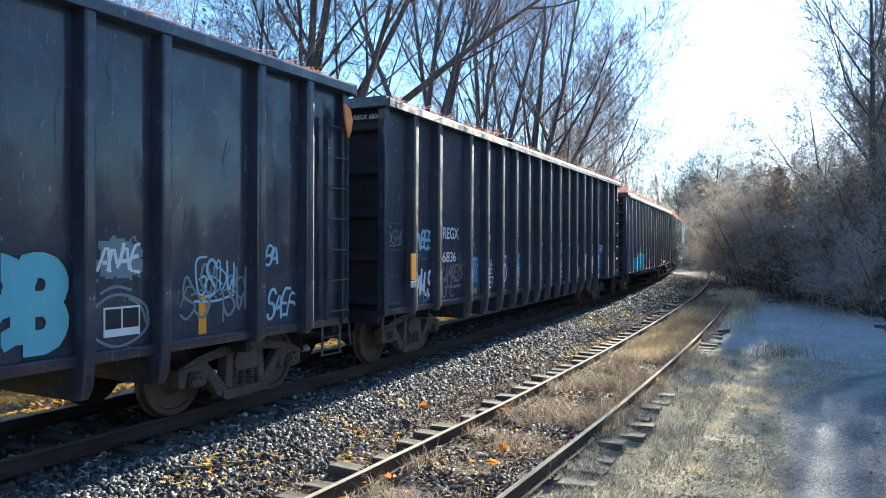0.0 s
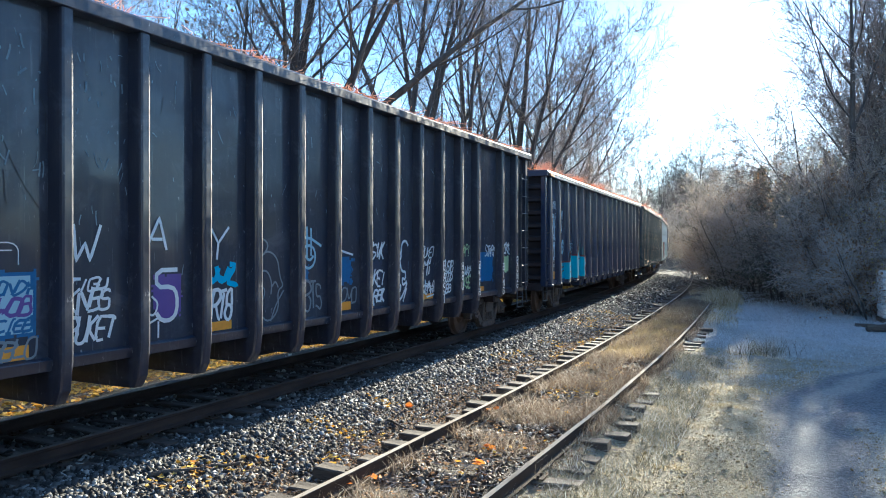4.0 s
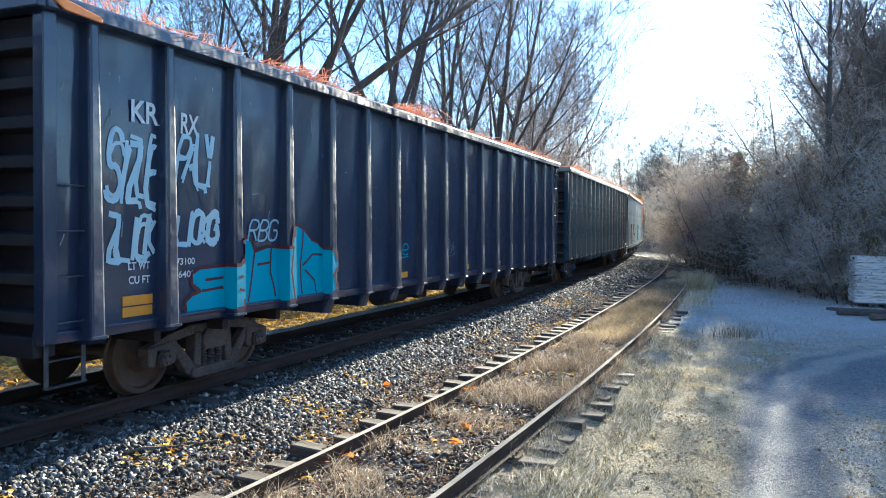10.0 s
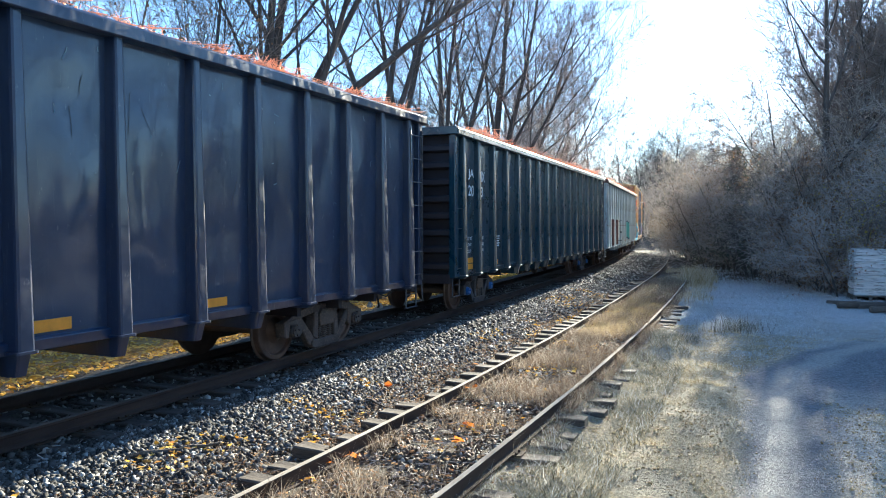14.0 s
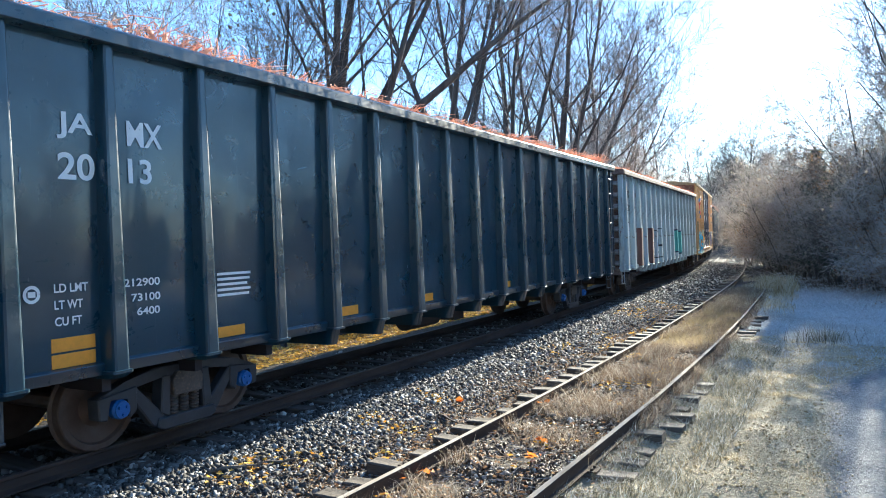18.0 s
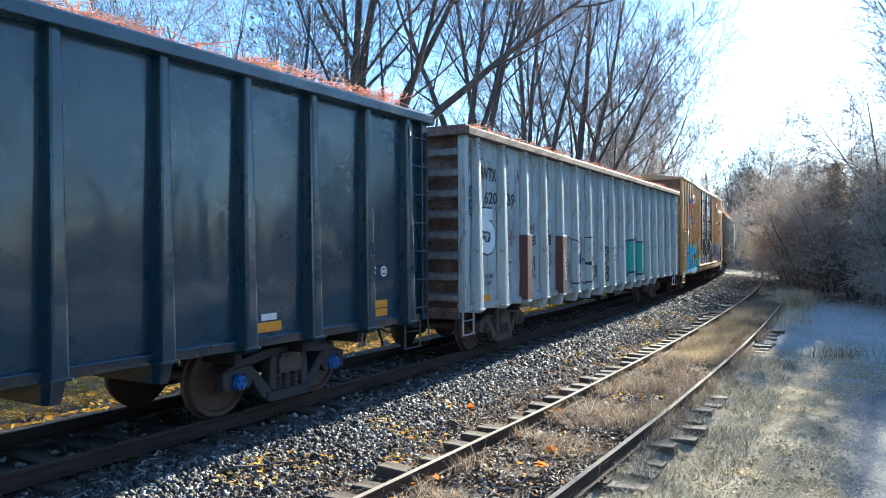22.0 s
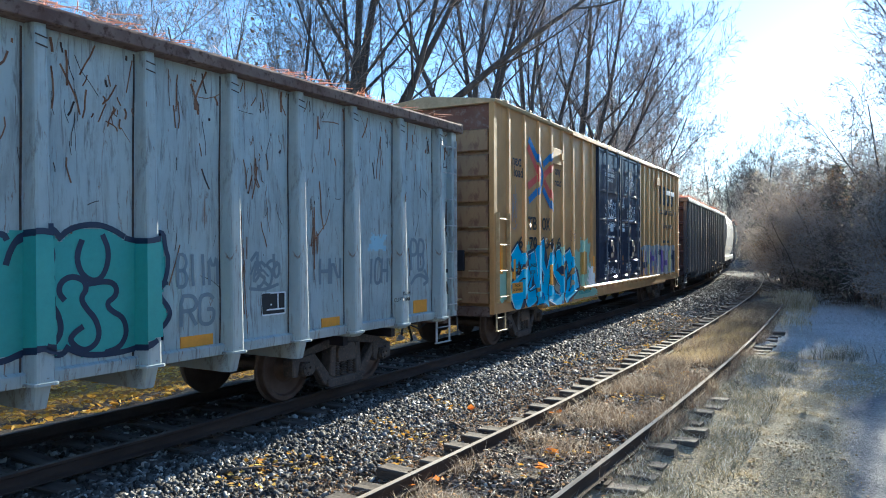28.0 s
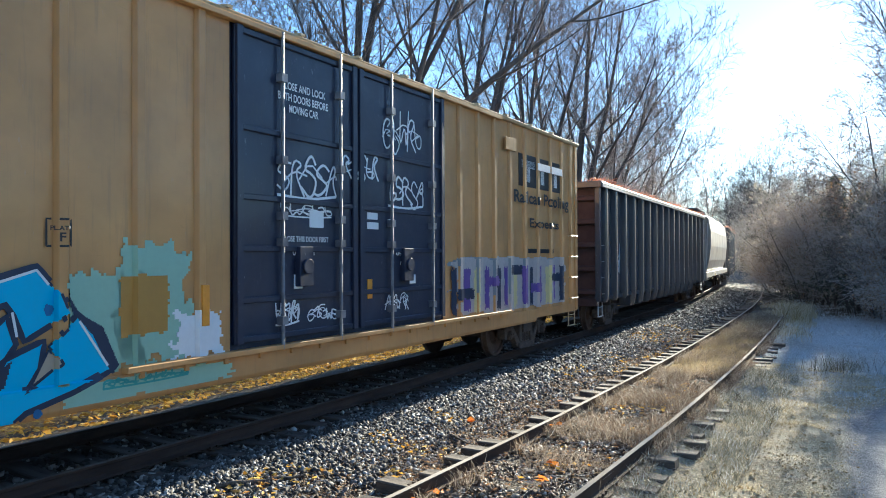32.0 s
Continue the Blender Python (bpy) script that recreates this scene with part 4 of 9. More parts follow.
def net_mesh(length, top, seed, rise):
    """Torn plastic netting and scraps that stick up along the brim."""
    r = random.Random(seed)
    segs = []
    y = -length / 2 + 0.3
    while y < length / 2 - 0.3:
        h = 0.62 * rise * max(0.05, 0.45 + 1.3 * noise.noise((y * 0.5, seed, 5.0)))
        for _ in range(7):
            x = r.choice((r.uniform(1.1, 1.5), r.uniform(1.1, 1.5), r.uniform(-1.3, 1.3)))
            x1, y1 = x + r.uniform(-0.15, 0.15), y + r.uniform(-0.2, 0.2)
            segs.append((x, y, top - 0.06, x1, y1, top + h * r.uniform(0.2, 1.1), 0.005, 0.004))
            segs.append((x1, y1, top + h * r.uniform(0.2, 0.9), x1 + r.uniform(-0.3, 0.3), y1 + r.uniform(-0.35, 0.35), top + h * r.uniform(0.0, 1.0), 0.0045, 0.0045))
        if noise.noise((y * 0.9, seed, 8.0)) > 0.22:
            for _ in range(10):
                x, th = r.uniform(0.9, 1.45), r.uniform(0, 6.28)
                k = r.uniform(0.06, 0.20)
                segs.append((x, y, top + h * 0.2, x + math.cos(th) * k, y + math.sin(th) * k, top + h * 0.4 + r.uniform(0.02, 0.16), 0.006, 0.004))
        if r.random() < 0.3:
            segs.append((1.2, y, top + h * 0.3, 1.3, y + r.uniform(-0.2, 0.2), top + h * 0.5 + 0.05, r.uniform(0.02, 0.05), r.uniform(0.01, 0.03)))
        y += r.uniform(0.05, 0.13)
    return segs_mesh("netting", segs, M["orange"], 4)


def gondola(label, s_near, s_far, posts, top, mat, end_mat, rung_mat, kind="hat", truck_in=1.75, gear="old", dent=0.02, seed=1.0, rise=0.24, ladder="far", chord_mat=None, rung_zs=None, end_rib=None, net=1.25):
    """A high-sided gondola; its own y runs from the near end (-) to the far end (+). posts: places from the near end."""
    half = (s_far - s_near) / 2
    car = thing("gondola_car", label, "rail car", group="cars of the freight train")
    zb, xs = 0.99, 1.43
    edges = [0.0] + list(posts) + [half * 2]
    INFO[car.name] = dict(half=half, xs=xs, edges=edges, posts=list(posts), seed=seed, dent=dent, z0=zb, z1=top - 0.1, kind=kind)
    chord_mat = chord_mat or mat
    end_rib = end_rib or end_mat
    for k, (a, b) in enumerate(zip(edges, edges[1:])):
        part("side_panel", panel_mesh(a - half, b - half, zb, top - 0.1, xs, mat, seed + k * 1.7, dent), car)
    bm = bmesh.new()
    box(bm, -xs, -xs + 0.03, -half, half, zb, top - 0.1)
    part("far_side", done(bm, "far_side", mat), car)
    footed, short = post_mesh(kind, zb, top - 0.12, mat), post_mesh(kind, zb, top - 0.12, mat, False)
    for p in posts:
        pm = footed if min(p, 2 * half - p) > truck_in + 1.3 else short
        part("post", pm, car, m=pose(xs, p - half, 0))
        part("post", pm, car, m=pose(-xs, p - half, 0, 0, 0, 180))
    for s in (-1, 1):
        bm = bmesh.new()
        prism(bm, [(s * 1.36, top - 0.16), (s * 1.62, top - 0.16), (s * 1.62, top - 0.03), (s * 1.58, top), (s * 1.38, top)], -half - 0.03, half + 0.03, "y")
        part("top_chord", done(bm, "top_chord", chord_mat, 0.01), car)
        bm = bmesh.new()
        prism(bm, [(s * 1.36, zb - 0.09), (s * 1.47, zb - 0.09), (s * 1.485, zb + 0.02), (s * 1.40, zb + 0.05), (s * 1.36, zb + 0.05)], -half, half, "y")
        part("side_sill", done(bm, "side_sill", mat, 0.006), car)
        bm = bmesh.new()
        box(bm, -1.60, 1.60, s * (half + 0.02) - 0.10, s * (half + 0.02) + 0.10, top - 0.17, top + 0.002)
        part("end_chord", done(bm, "end_chord", chord_mat, 0.012), car)
        bm = bmesh.new()
        e = s * (half - 0.16)
        box(bm, -1.42, 1.42, e - 0.02, e + 0.02, 0.9, top - 0.17)
        wall = part("end_wall", done(bm, "end_wall", end_mat), car, "grimy ribbed end plate")
        n = 8 if kind == "taper" else 5
        bm = bmesh.new()
        prism(bm, [(0.0, -0.09), (0.13, -0.05), (0.13, 0.05), (0.0, 0.09)], -1.40, 1.40, "x")
        rib = done(bm, "end_rib", end_rib, 0.006)
        for k in range(n):
            part("end_rib", rib, wall, "" if end_rib is end_mat else "scuffed pale rib", m=pose(0, e + 0.02 * s, 1.15 + (top - 1.6) * k / (n - 1), 0, 0, 0 if s > 0 else 180))
        for x in (-1, 1):
            bm = bmesh.new()
            box(bm, x * 1.45 - 0.07, x * 1.45 + 0.075, s * (half - 0.07) - 0.075, s * (half - 0.07) + 0.075, zb - 0.08, top - 0.15)
            part("corner_post", done(bm, "corner_post", mat, 0.012), car)
        bm = bmesh.new()
        box(bm, -1.40, 1.40, s * (half - 0.10) - 0.12, s * (half - 0.10) + 0.12, 0.78, 0.98)
        part("end_sill", done(bm, "end_sill", end_mat, 0.01), car)
        bm = bmesh.new()
        box(bm, -0.75, 0.75, s * (half + 0.10) - 0.14, s * (half + 0.10) + 0.14, 1.12, 1.15)
        part("brake_step", done(bm, "brake_step", rung_mat), car)
    bm = bmesh.new()
    box(bm, -1.40, 1.40, -half + 0.1, half - 0.1, 0.93, 0.985)
    box(bm, -0.18, 0.18, -half, half, 0.66, 0.93)
    for p in posts[1:-1]:
        box(bm, -1.36, 1.36, p - half - 0.05, p - half + 0.05, 0.72, 0.94)
    part("underframe", done(bm, "underframe", M["end_dark"]), car)
    bm = bmesh.new()
    rod(bm, (0.55, -1.2, 0.62), (0.55, -0.1, 0.62), 0.19, 14)
    box(bm, 0.35, 0.7, 0.5, 0.95, 0.45, 0.9)
    rod(bm, (0.75, -half + 2, 0.8), (0.75, half - 2, 0.8), 0.018, 6)
    part("brake_gear", done(bm, "brake_gear", M["end_dark"]), car)
    for y in (-half + truck_in, half - truck_in):
        add_truck(car, y, gear)
    add_draft(car, half + 0.02)
    step = step_mesh(rung_mat)
    rm = rung_mesh(0.46, rung_mat)
    zs = rung_zs or [1.12, 1.56, 2.0, 2.44, 2.88, 3.32, 3.76]
    for s in (-1, 1):
        y = s * (half - 0.30)
        full = (s > 0)
        for x, turn in ((xs, 0), (-xs, 180)):
            if full:
                add_ladder(car, y, x + (0.06 if x > 0 else -0.06), zs, 0.44, rung_mat, True, turn)
            else:
                for z in zs[:4]:
                    part("grab_iron", rm, car, m=pose(x, y + 0.03, z - 0.02, 0, 0, turn))
            part("step", step, car, m=pose(x, y, 0.95))
    part("load", load_mesh(half * 2 - 0.3, top, seed, rise), car, "heaped brown debris")
    part("netting", net_mesh(half * 2 - 0.3, top, int(seed * 7), rise * net), car, "torn orange netting over the load")
    return car


def spaced(first, length, bays):
    """Posts from both ends inward, with even bays between."""
    a, b = first[-1], length - first[-1]
    return list(first) + [a + (b - a) * k / bays for k in range(1, bays)] + [length - p for p in reversed(first)]


CARS = []       # car, middle along the train, half the truck spacing


def enlist(car, s_near, s_far, truck_in):
    CARS.append((car, (s_near + s_far) / 2, (s_far - s_near) / 2 - truck_in))
    return car


AB = spaced((0.98, 1.96, 3.46), 18.0, 12)
CD = spaced((0.55, 1.58, 2.74), 19.15, 12)
EE = spaced((0.52, 1.67, 2.83), 18.95, 12)
car_a = enlist(gondola("dark blue-black gondola with a pale cyan letter piece", -71.77, -53.77, AB, 4.45, M["blue_black"], M["end_dark"], M["rung"], seed=1.3, net=0.6), -71.77, -53.77, 1.75)
car_b = enlist(gondola("blue-black ribbed gondola with white lettering and many tags", -52.77, -34.77, AB, 4.45, M["blue_black"], M["end_dark"], M["rung"], seed=2.6, net=0.8), -52.77, -34.77, 1.75)
car_c = enlist(gondola("glossy navy gondola with a cyan graffiti piece", -33.19, -14.04, CD, 4.18, M["navy"], M["end_dark"], M["rung"], "taper", 2.80, seed=3.1, dent=0.045, net=1.7), -33.19, -14.04, 2.80)
car_d = enlist(gondola("clean dark green gondola with white lettering", -12.40, 6.85, spaced((0.55, 1.58, 2.74), 19.25, 12), 4.18, M["green_black"], M["end_dark"], M["rung"], "taper", 2.78, "new", seed=4.4, dent=0.018, rise=0.24, net=2.1), -12.40, 6.85, 2.78)
car_e = enlist(gondola("scuffed pale grey gondola with rust and graffiti", 8.08, 27.05, EE, 4.19, M["white"], M["rusty"], M["rung_white"], "taper", 2.55, seed=5.2, dent=0.04, chord_mat=M["rusty"], end_rib=M["end_white"], rise=0.10), 8.08, 27.05, 2.55)
car_g = enlist(gondola("dark ribbed gondola with a rusty end", 48.48, 67.7, spaced((0.55, 1.58, 2.74), 19.22, 12), 4.15, M["black_blue"], M["end_rust"], M["rung_white"], "hat", 2.3, seed=6.5), 48.48, 67.7, 2.3)
enlist(gondola("dark gondola at the tail of the train", 88.2, 106.2, AB, 4.3, M["black_blue"], M["end_dark"], M["rung"], "hat", 1.9, seed=7.7), 88.2, 106.2, 1.9)


# ---------------- boxcar ----------------
def boxcar(s_near, s_far):
    half = (s_far - s_near) / 2
    car = thing("boxcar", "tan boxcar with dark blue double doors and bright graffiti", "rail car", group="cars of the freight train")
    zb, eave, peak, xs = 0.98, 4.88, 5.08, 1.46
    u = lambda s: s - s_near - half
    d0, d1 = u(35.29), u(40.13)
    ribs = [u(v) for v in (29.27, 30.10, 30.93, 31.72, 32.50, 33.27, 34.08, 34.85)]
    ribs_b = [u(v) for v in (40.70, 41.40, 42.10, 42.82, 43.55, 44.27, 45.0, 45.7, 46.3)]
    INFO[car.name] = dict(half=half, xs=xs, posts=[v + half for v in ribs + ribs_b], kind="box", door=(d0 + half, d1 + half))
    for lst, (a, b) in ((ribs, (-half, d0)), (ribs_b, (d1, half))):
        edges = [a] + lst + [b]
        for k, (p, q) in enumerate(zip(edges, edges[1:])):
            part("side_panel", panel_mesh(p, q, zb, eave - 0.05, xs, M["tan"], 20 + k, 0.006), car)
    rib = bmesh.new()
    prism(rib, [(0, -0.075), (0.055, -0.045), (0.055, 0.045), (0, 0.075)], zb, eave - 0.06, "z")
    rib_me = done(rib, "side_rib", M["tan"], 0.006)
    for y in ribs + ribs_b:
        part("side_rib", rib_me, car, m=pose(xs, y, 0))
    bm = bmesh.new()
    box(bm, -xs - 0.05, -xs, -half, half, zb, eave)
    part("far_side", done(bm, "far_side", M["tan"]), car)
    bm = bmesh.new()
    box(bm, xs - 0.06, xs - 0.03, d0, d1, zb, eave)
    part("door_recess", done(bm, "door_recess", M["door_blue"]), car)
    # double plug doors
    mid = u(37.65)
    for p, q in ((d0 + 0.05, mid - 0.03), (mid + 0.03, d1 - 0.05)):
        bm = bmesh.new()
        box(bm, xs - 0.02, xs + 0.03, p, q, 1.12, eave - 0.10)
        door = part("door", done(bm, "door", M["door_blue"], 0.008), car, "dark blue plug door with locking bars")
        bm = bmesh.new()
        box(bm, xs + 0.03, xs + 0.075, -0.05, 0.05, 1.12, eave - 0.10)
        upright = done(bm, "door_stile", M["door_blue"], 0.008)
        for y in (p + 0.05, q - 0.05):
            part("door_stile", upright, door, m=pose(0, y, 0))
        bm = bmesh.new()
        box(bm, xs + 0.03, xs + 0.062, p + 0.1, q - 0.1, -0.035, 0.035)
        cross = done(bm, "door_crossbar", M["door_blue"], 0.008)
        for z in (1.17, 1.62, 2.22, 2.82, 3.62, eave - 0.15):
            part("door_crossbar", cross, door, m=pose(0, 0, z))
        bar = bmesh.new()
        rod(bar, (0, 0, 1.0), (0, 0, eave - 0.02), 0.022, 8)
        for z in (1.35, 2.3, 2.62, 3.3, 4.3):
            box(bar, -0.06, 0.04, -0.05, 0.05, z - 0.05, z + 0.05)
        bar_me = done(bar, "locking_bar", M["rung_bar"])
        for k in (0.32, 0.82):
            part("locking_bar", bar_me, door, m=pose(xs + 0.09, p + (q - p) * k, 0))
        bm = bmesh.new()
        box(bm, xs + 0.03, xs + 0.12, (p + q) / 2 - 0.13, (p + q) / 2 + 0.13, 1.75, 2.25)
        rod(bm, (xs + 0.12, (p + q) / 2, 2.0), (xs + 0.16, (p + q) / 2, 2.0), 0.1, 12)
        part("gear_box", done(bm, "gear_box", M["door_blue"], 0.008), door)
    # rails above and below the doors, sill
    bm = bmesh.new()
    box(bm, xs, xs + 0.10, d0 - 2.2, d1 + 2.2, eave - 0.09, eave - 0.02)
    part("door_track", done(bm, "door_track", M["tan"], 0.008), car)
    bm = bmesh.new()
    box(bm, xs - 0.02, xs + 0.11, d0 - 1.4, d1 + 2.6, 1.0, 1.06)
    for y in np.arange(d0 - 1.2, d1 + 2.5, 0.55):
        box(bm, xs - 0.02, xs + 0.06, y - 0.03, y + 0.03, 0.93, 1.0)
    part("door_track", done(bm, "door_track", M["tan"], 0.006), car)
    for s in (-1, 1):
        bm = bmesh.new()
        prism(bm, [(s * 1.36, 0.71), (s * 1.46, 0.71), (s * 1.49, 0.76), (s * 1.49, 0.99), (s * 1.36, 0.99)], -half + 2.6, half - 2.6, "y")
        part("side_sill", done(bm, "side_sill", M["tan"], 0.008), car)
        bm = bmesh.new()
        prism(bm, [(s * 1.36, 0.79), (s * 1.475, 0.79), (s * 1.475, 0.99), (s * 1.36, 0.99)], -half, half, "y")
        part("side_sill", done(bm, "side_sill", M["tan"], 0.008), car)
    # roof with seam ribs
    bm = bmesh.new()
    prism(bm, [(-1.53, eave - 0.05), (1.53, eave - 0.05), (1.55, eave + 0.02), (0, peak), (-1.55, eave + 0.02)], -half - 0.03, half + 0.03, "y")
    roof = part("roof", done(bm, "roof", M["rung_tan"], 0.01), car, "low pitched roof with frosted edge")
    bm = bmesh.new()
    for s in (-1, 1):
        prism(bm, [(0, peak), (s * 1.56, eave + 0.025), (s * 1.56, eave + 0.06), (0, peak + 0.045)], -0.04, 0.04, "y")
    seam = done(bm, "roof_seam", M["rung_tan"])
    n = 15
    for k in range(n):
        part("roof_seam", seam, roof, m=pose(0, -half + 0.5 + (2 * half - 1.0) * k / (n - 1), 0))
    # corrugated ends
    for s in (-1, 1):
        e = s * (half - 0.10)
        bm = bmesh.new()
        prism(bm, [(-1.45, 0.9), (1.45, 0.9), (1.45, eave), (0, peak - 0.03), (-1.45, eave)], e - 0.02, e + 0.02, "y")
        wall = part("end_wall", done(bm, "end_wall", M["tan_end"]), car, "corrugated rusty tan end")
        bm = bmesh.new()
        prism(bm, [(0.0, -0.225), (0.09, -0.205), (0.085, 0.19), (0.0, 0.225)], -1.36, 1.36, "x")
        rm = done(bm, "end_rib", M["tan_end"], 0.01)
        for k in range(7):
            part("end_rib", rm, wall, m=pose(0, e + 0.02 * s, 1.20 + 0.49 * k, 0, 0, 0 if s > 0 else 180))
        bm = bmesh.new()
        box(bm, -1.40, 1.40, e + s * 0.02 - 0.02, e + s * 0.06 + 0.02, 4.36, 4.84)
        part("end_cap", done(bm, "end_cap", M["end_cap"], 0.008), car, "faded rusty pink upper end plate")
        bm = bmesh.new()
        box(bm, 0.38, 0.86, e + s * 0.13 - 0.03, e + s * 0.13 + 0.03, 1.62, 2.02)
        part("brake_box", done(bm, "brake_box", M["end_dark"], 0.01), car, "dark box on the car's end")
        for z in (1.20, 1.62, 2.04, 2.46):
            bm = bmesh.new()
            rod(bm, (0.98, e + s * 0.19, z), (1.36, e + s * 0.19, z), 0.012, 6)
            for x in (0.98, 1.36):
                rod(bm, (x, e + s * 0.05, z), (x, e + s * 0.19, z), 0.012, 6)
            part("grab_iron", done(bm, "grab_iron", M["rung_tan"]), car)
        for x in (-1, 1):
            bm = bmesh.new()
            box(bm, x * 1.44 - 0.05, x * 1.44 + 0.055, s * (half - 0.05) - 0.08, s * (half - 0.05) + 0.08, 0.82, eave)
            part("corner_post", done(bm, "corner_post", M["tan"], 0.012), car)
        bm = bmesh.new()
        box(bm, -0.8, 0.8, s * (half + 0.12) - 0.14, s * (half + 0.12) + 0.14, 1.05, 1.08)
        part("brake_step", done(bm, "brake_step", M["rung_tan"]), car)
        bm = bmesh.new()
        box(bm, -1.38, 1.38, s * (half - 0.08) - 0.1, s * (half - 0.08) + 0.1, 0.74, 0.93)
        part("end_sill", done(bm, "end_sill", M["rusty"], 0.01), car)
    bm = bmesh.new()
    box(bm, -1.42, 1.42, -half + 0.1, half - 0.1, 0.92, 0.98)
    box(bm, -0.2, 0.2, -half, half, 0.62, 0.92)
    for y in np.arange(-half + 3.5, half - 3, 1.6):
        box(bm, -1.36, 1.36, y - 0.05, y + 0.05, 0.74, 0.92)
    part("underframe", done(bm, "underframe", M["end_dark"]), car)
    for y in (-half + 2.35, half - 2.35):
        add_truck(car, y)
    add_draft(car, half + 0.02)
    step = step_mesh(M["rung_tan"])
    for s in (-1, 1):
        for x, turn in ((xs, 0), (-xs - 0.05, 180)):
            add_ladder(car, s * (half - 0.36), x + (0.02 if x > 0 else -0.02), [1.12, 1.62, 2.12, 2.62], 0.46, M["rung_tan"], s < 0, turn)
            part("step", step, car, m=pose(x, s * (half - 0.36), 0.92))
    # vent hood plate and label holder
    bm = bmesh.new()
    box(bm, xs + 0.01, xs + 0.05, u(31.80), u(32.44), 3.98, 4.35)
    box(bm, xs + 0.05, xs + 0.10, u(32.26), u(32.42), 4.10, 4.24)
    part("vent_plate", done(bm, "vent_plate", M["tan"], 0.006), car)
    bm = bmesh.new()
    box(bm, xs + 0.05, xs + 0.09, u(42.5), u(43.0), 4.25, 4.5)
    part("vent_plate", done(bm, "vent_plate", M["tan"], 0.006), car)
    return car


car_f = enlist(boxcar(28.57, 46.75), 28.57, 46.75, 2.35)


# ---------------- covered hopper ----------------
def hopper(s_near, s_far):
    half = (s_far - s_near) / 2
    car = thing("covered_hopper", "pale grey covered hopper with curved sides", "rail car", group="cars of the freight train")
    y0, y1 = -half + 1.9, half - 1.9
    prof = [(1.30, 1.25), (1.48, 1.9), (1.58, 2.7), (1.58, 3.5), (1.46, 4.2), (1.10, 4.55), (0.45, 4.66)]
    ring = prof + [(-x, z) for x, z in reversed(prof)]
    bm = bmesh.new()
    prism(bm, ring, y0, y1, "y")
    part("shell", done(bm, "shell", M["grey_hopper"], 0.0), car)
    for s in (-1, 1):
        bm = bmesh.new()
        e0, e1 = s * (half - 1.95), s * (half - 0.5)
        v = [bm.verts.new(c) for c in ((-1.3, e1 - s * 0.9, 1.15), (1.3, e1 - s * 0.9, 1.15), (1.5, e0, 3.9), (-1.5, e0, 3.9))]
        bm.faces.new(v)
        box(bm, -1.5, 1.5, s * (half - 0.15) - 0.12, s * (half - 0.15) + 0.12, 0.85, 1.2)
        for x in (-1.4, 1.4):
            rod(bm, (x, s * (half - 0.3), 1.1), (x, s * (half - 1.9), 3.9), 0.06, 8)
            rod(bm, (x, s * (half - 0.25), 1.1), (x, s * (half - 0.25), 4.4), 0.04, 8)
        box(bm, -1.45, 1.45, s * (half - 0.95) - 0.95, s * (half - 0.95) + 0.95, 4.35, 4.42)
        part("end_frame", done(bm, "end_frame", M["grey_hopper"]), car)
        bm = bmesh.new()
        box(bm, s * 1.42 - 0.07, s * 1.42 + 0.07, -half, half, 0.98, 1.28)
        part("side_sill", done(bm, "side_sill", M["grey_hopper"], 0.01), car)
    for k in range(3):
        y = y0 + (y1 - y0) * (k + 0.5) / 3
        bm = bmesh.new()
        vs = [bm.verts.new(c) for c in ((-1.2, y - 1.9, 1.3), (1.2, y - 1.9, 1.3), (1.2, y + 1.9, 1.3), (-1.2, y + 1.9, 1.3), (-0.5, y - 0.4, 0.5), (0.5, y - 0.4, 0.5), (0.5, y + 0.4, 0.5), (-0.5, y + 0.4, 0.5))]
        for f in ((0, 1, 5, 4), (1, 2, 6, 5), (2, 3, 7, 6), (3, 0, 4, 7), (4, 5, 6, 7)):
            bm.faces.new([vs[i] for i in f])
        part("chute", done(bm, "chute", M["grey_hopper"]), car)
    bm = bmesh.new()
    for x in (-0.75, 0.75):
        box(bm, x - 0.25, x + 0.25, y0 - 1, y1 + 1, 4.68, 4.72)
    part("roof_walk", done(bm, "roof_walk", M["rung"]), car)
    for y in np.arange(y0 + 1, y1, 2.6):
        bm = bmesh.new()
        lathe(bm, [(4.6, 0.36), (4.78, 0.36), (4.82, 0.3)], 16, "z")
        part("hatch", done(bm, "hatch", M["grey_hopper"]), car, m=pose(0, y, 0))
    for y in (-half + 1.9, half - 1.9):
        add_truck(car, y)
    add_draft(car, half + 0.02)
    return car


enlist(hopper(69.2, 86.9), 69.2, 86.9, 1.9)
# ---------------- paint on the cars: plates, lettering, graffiti ----------------
_sheet = {}


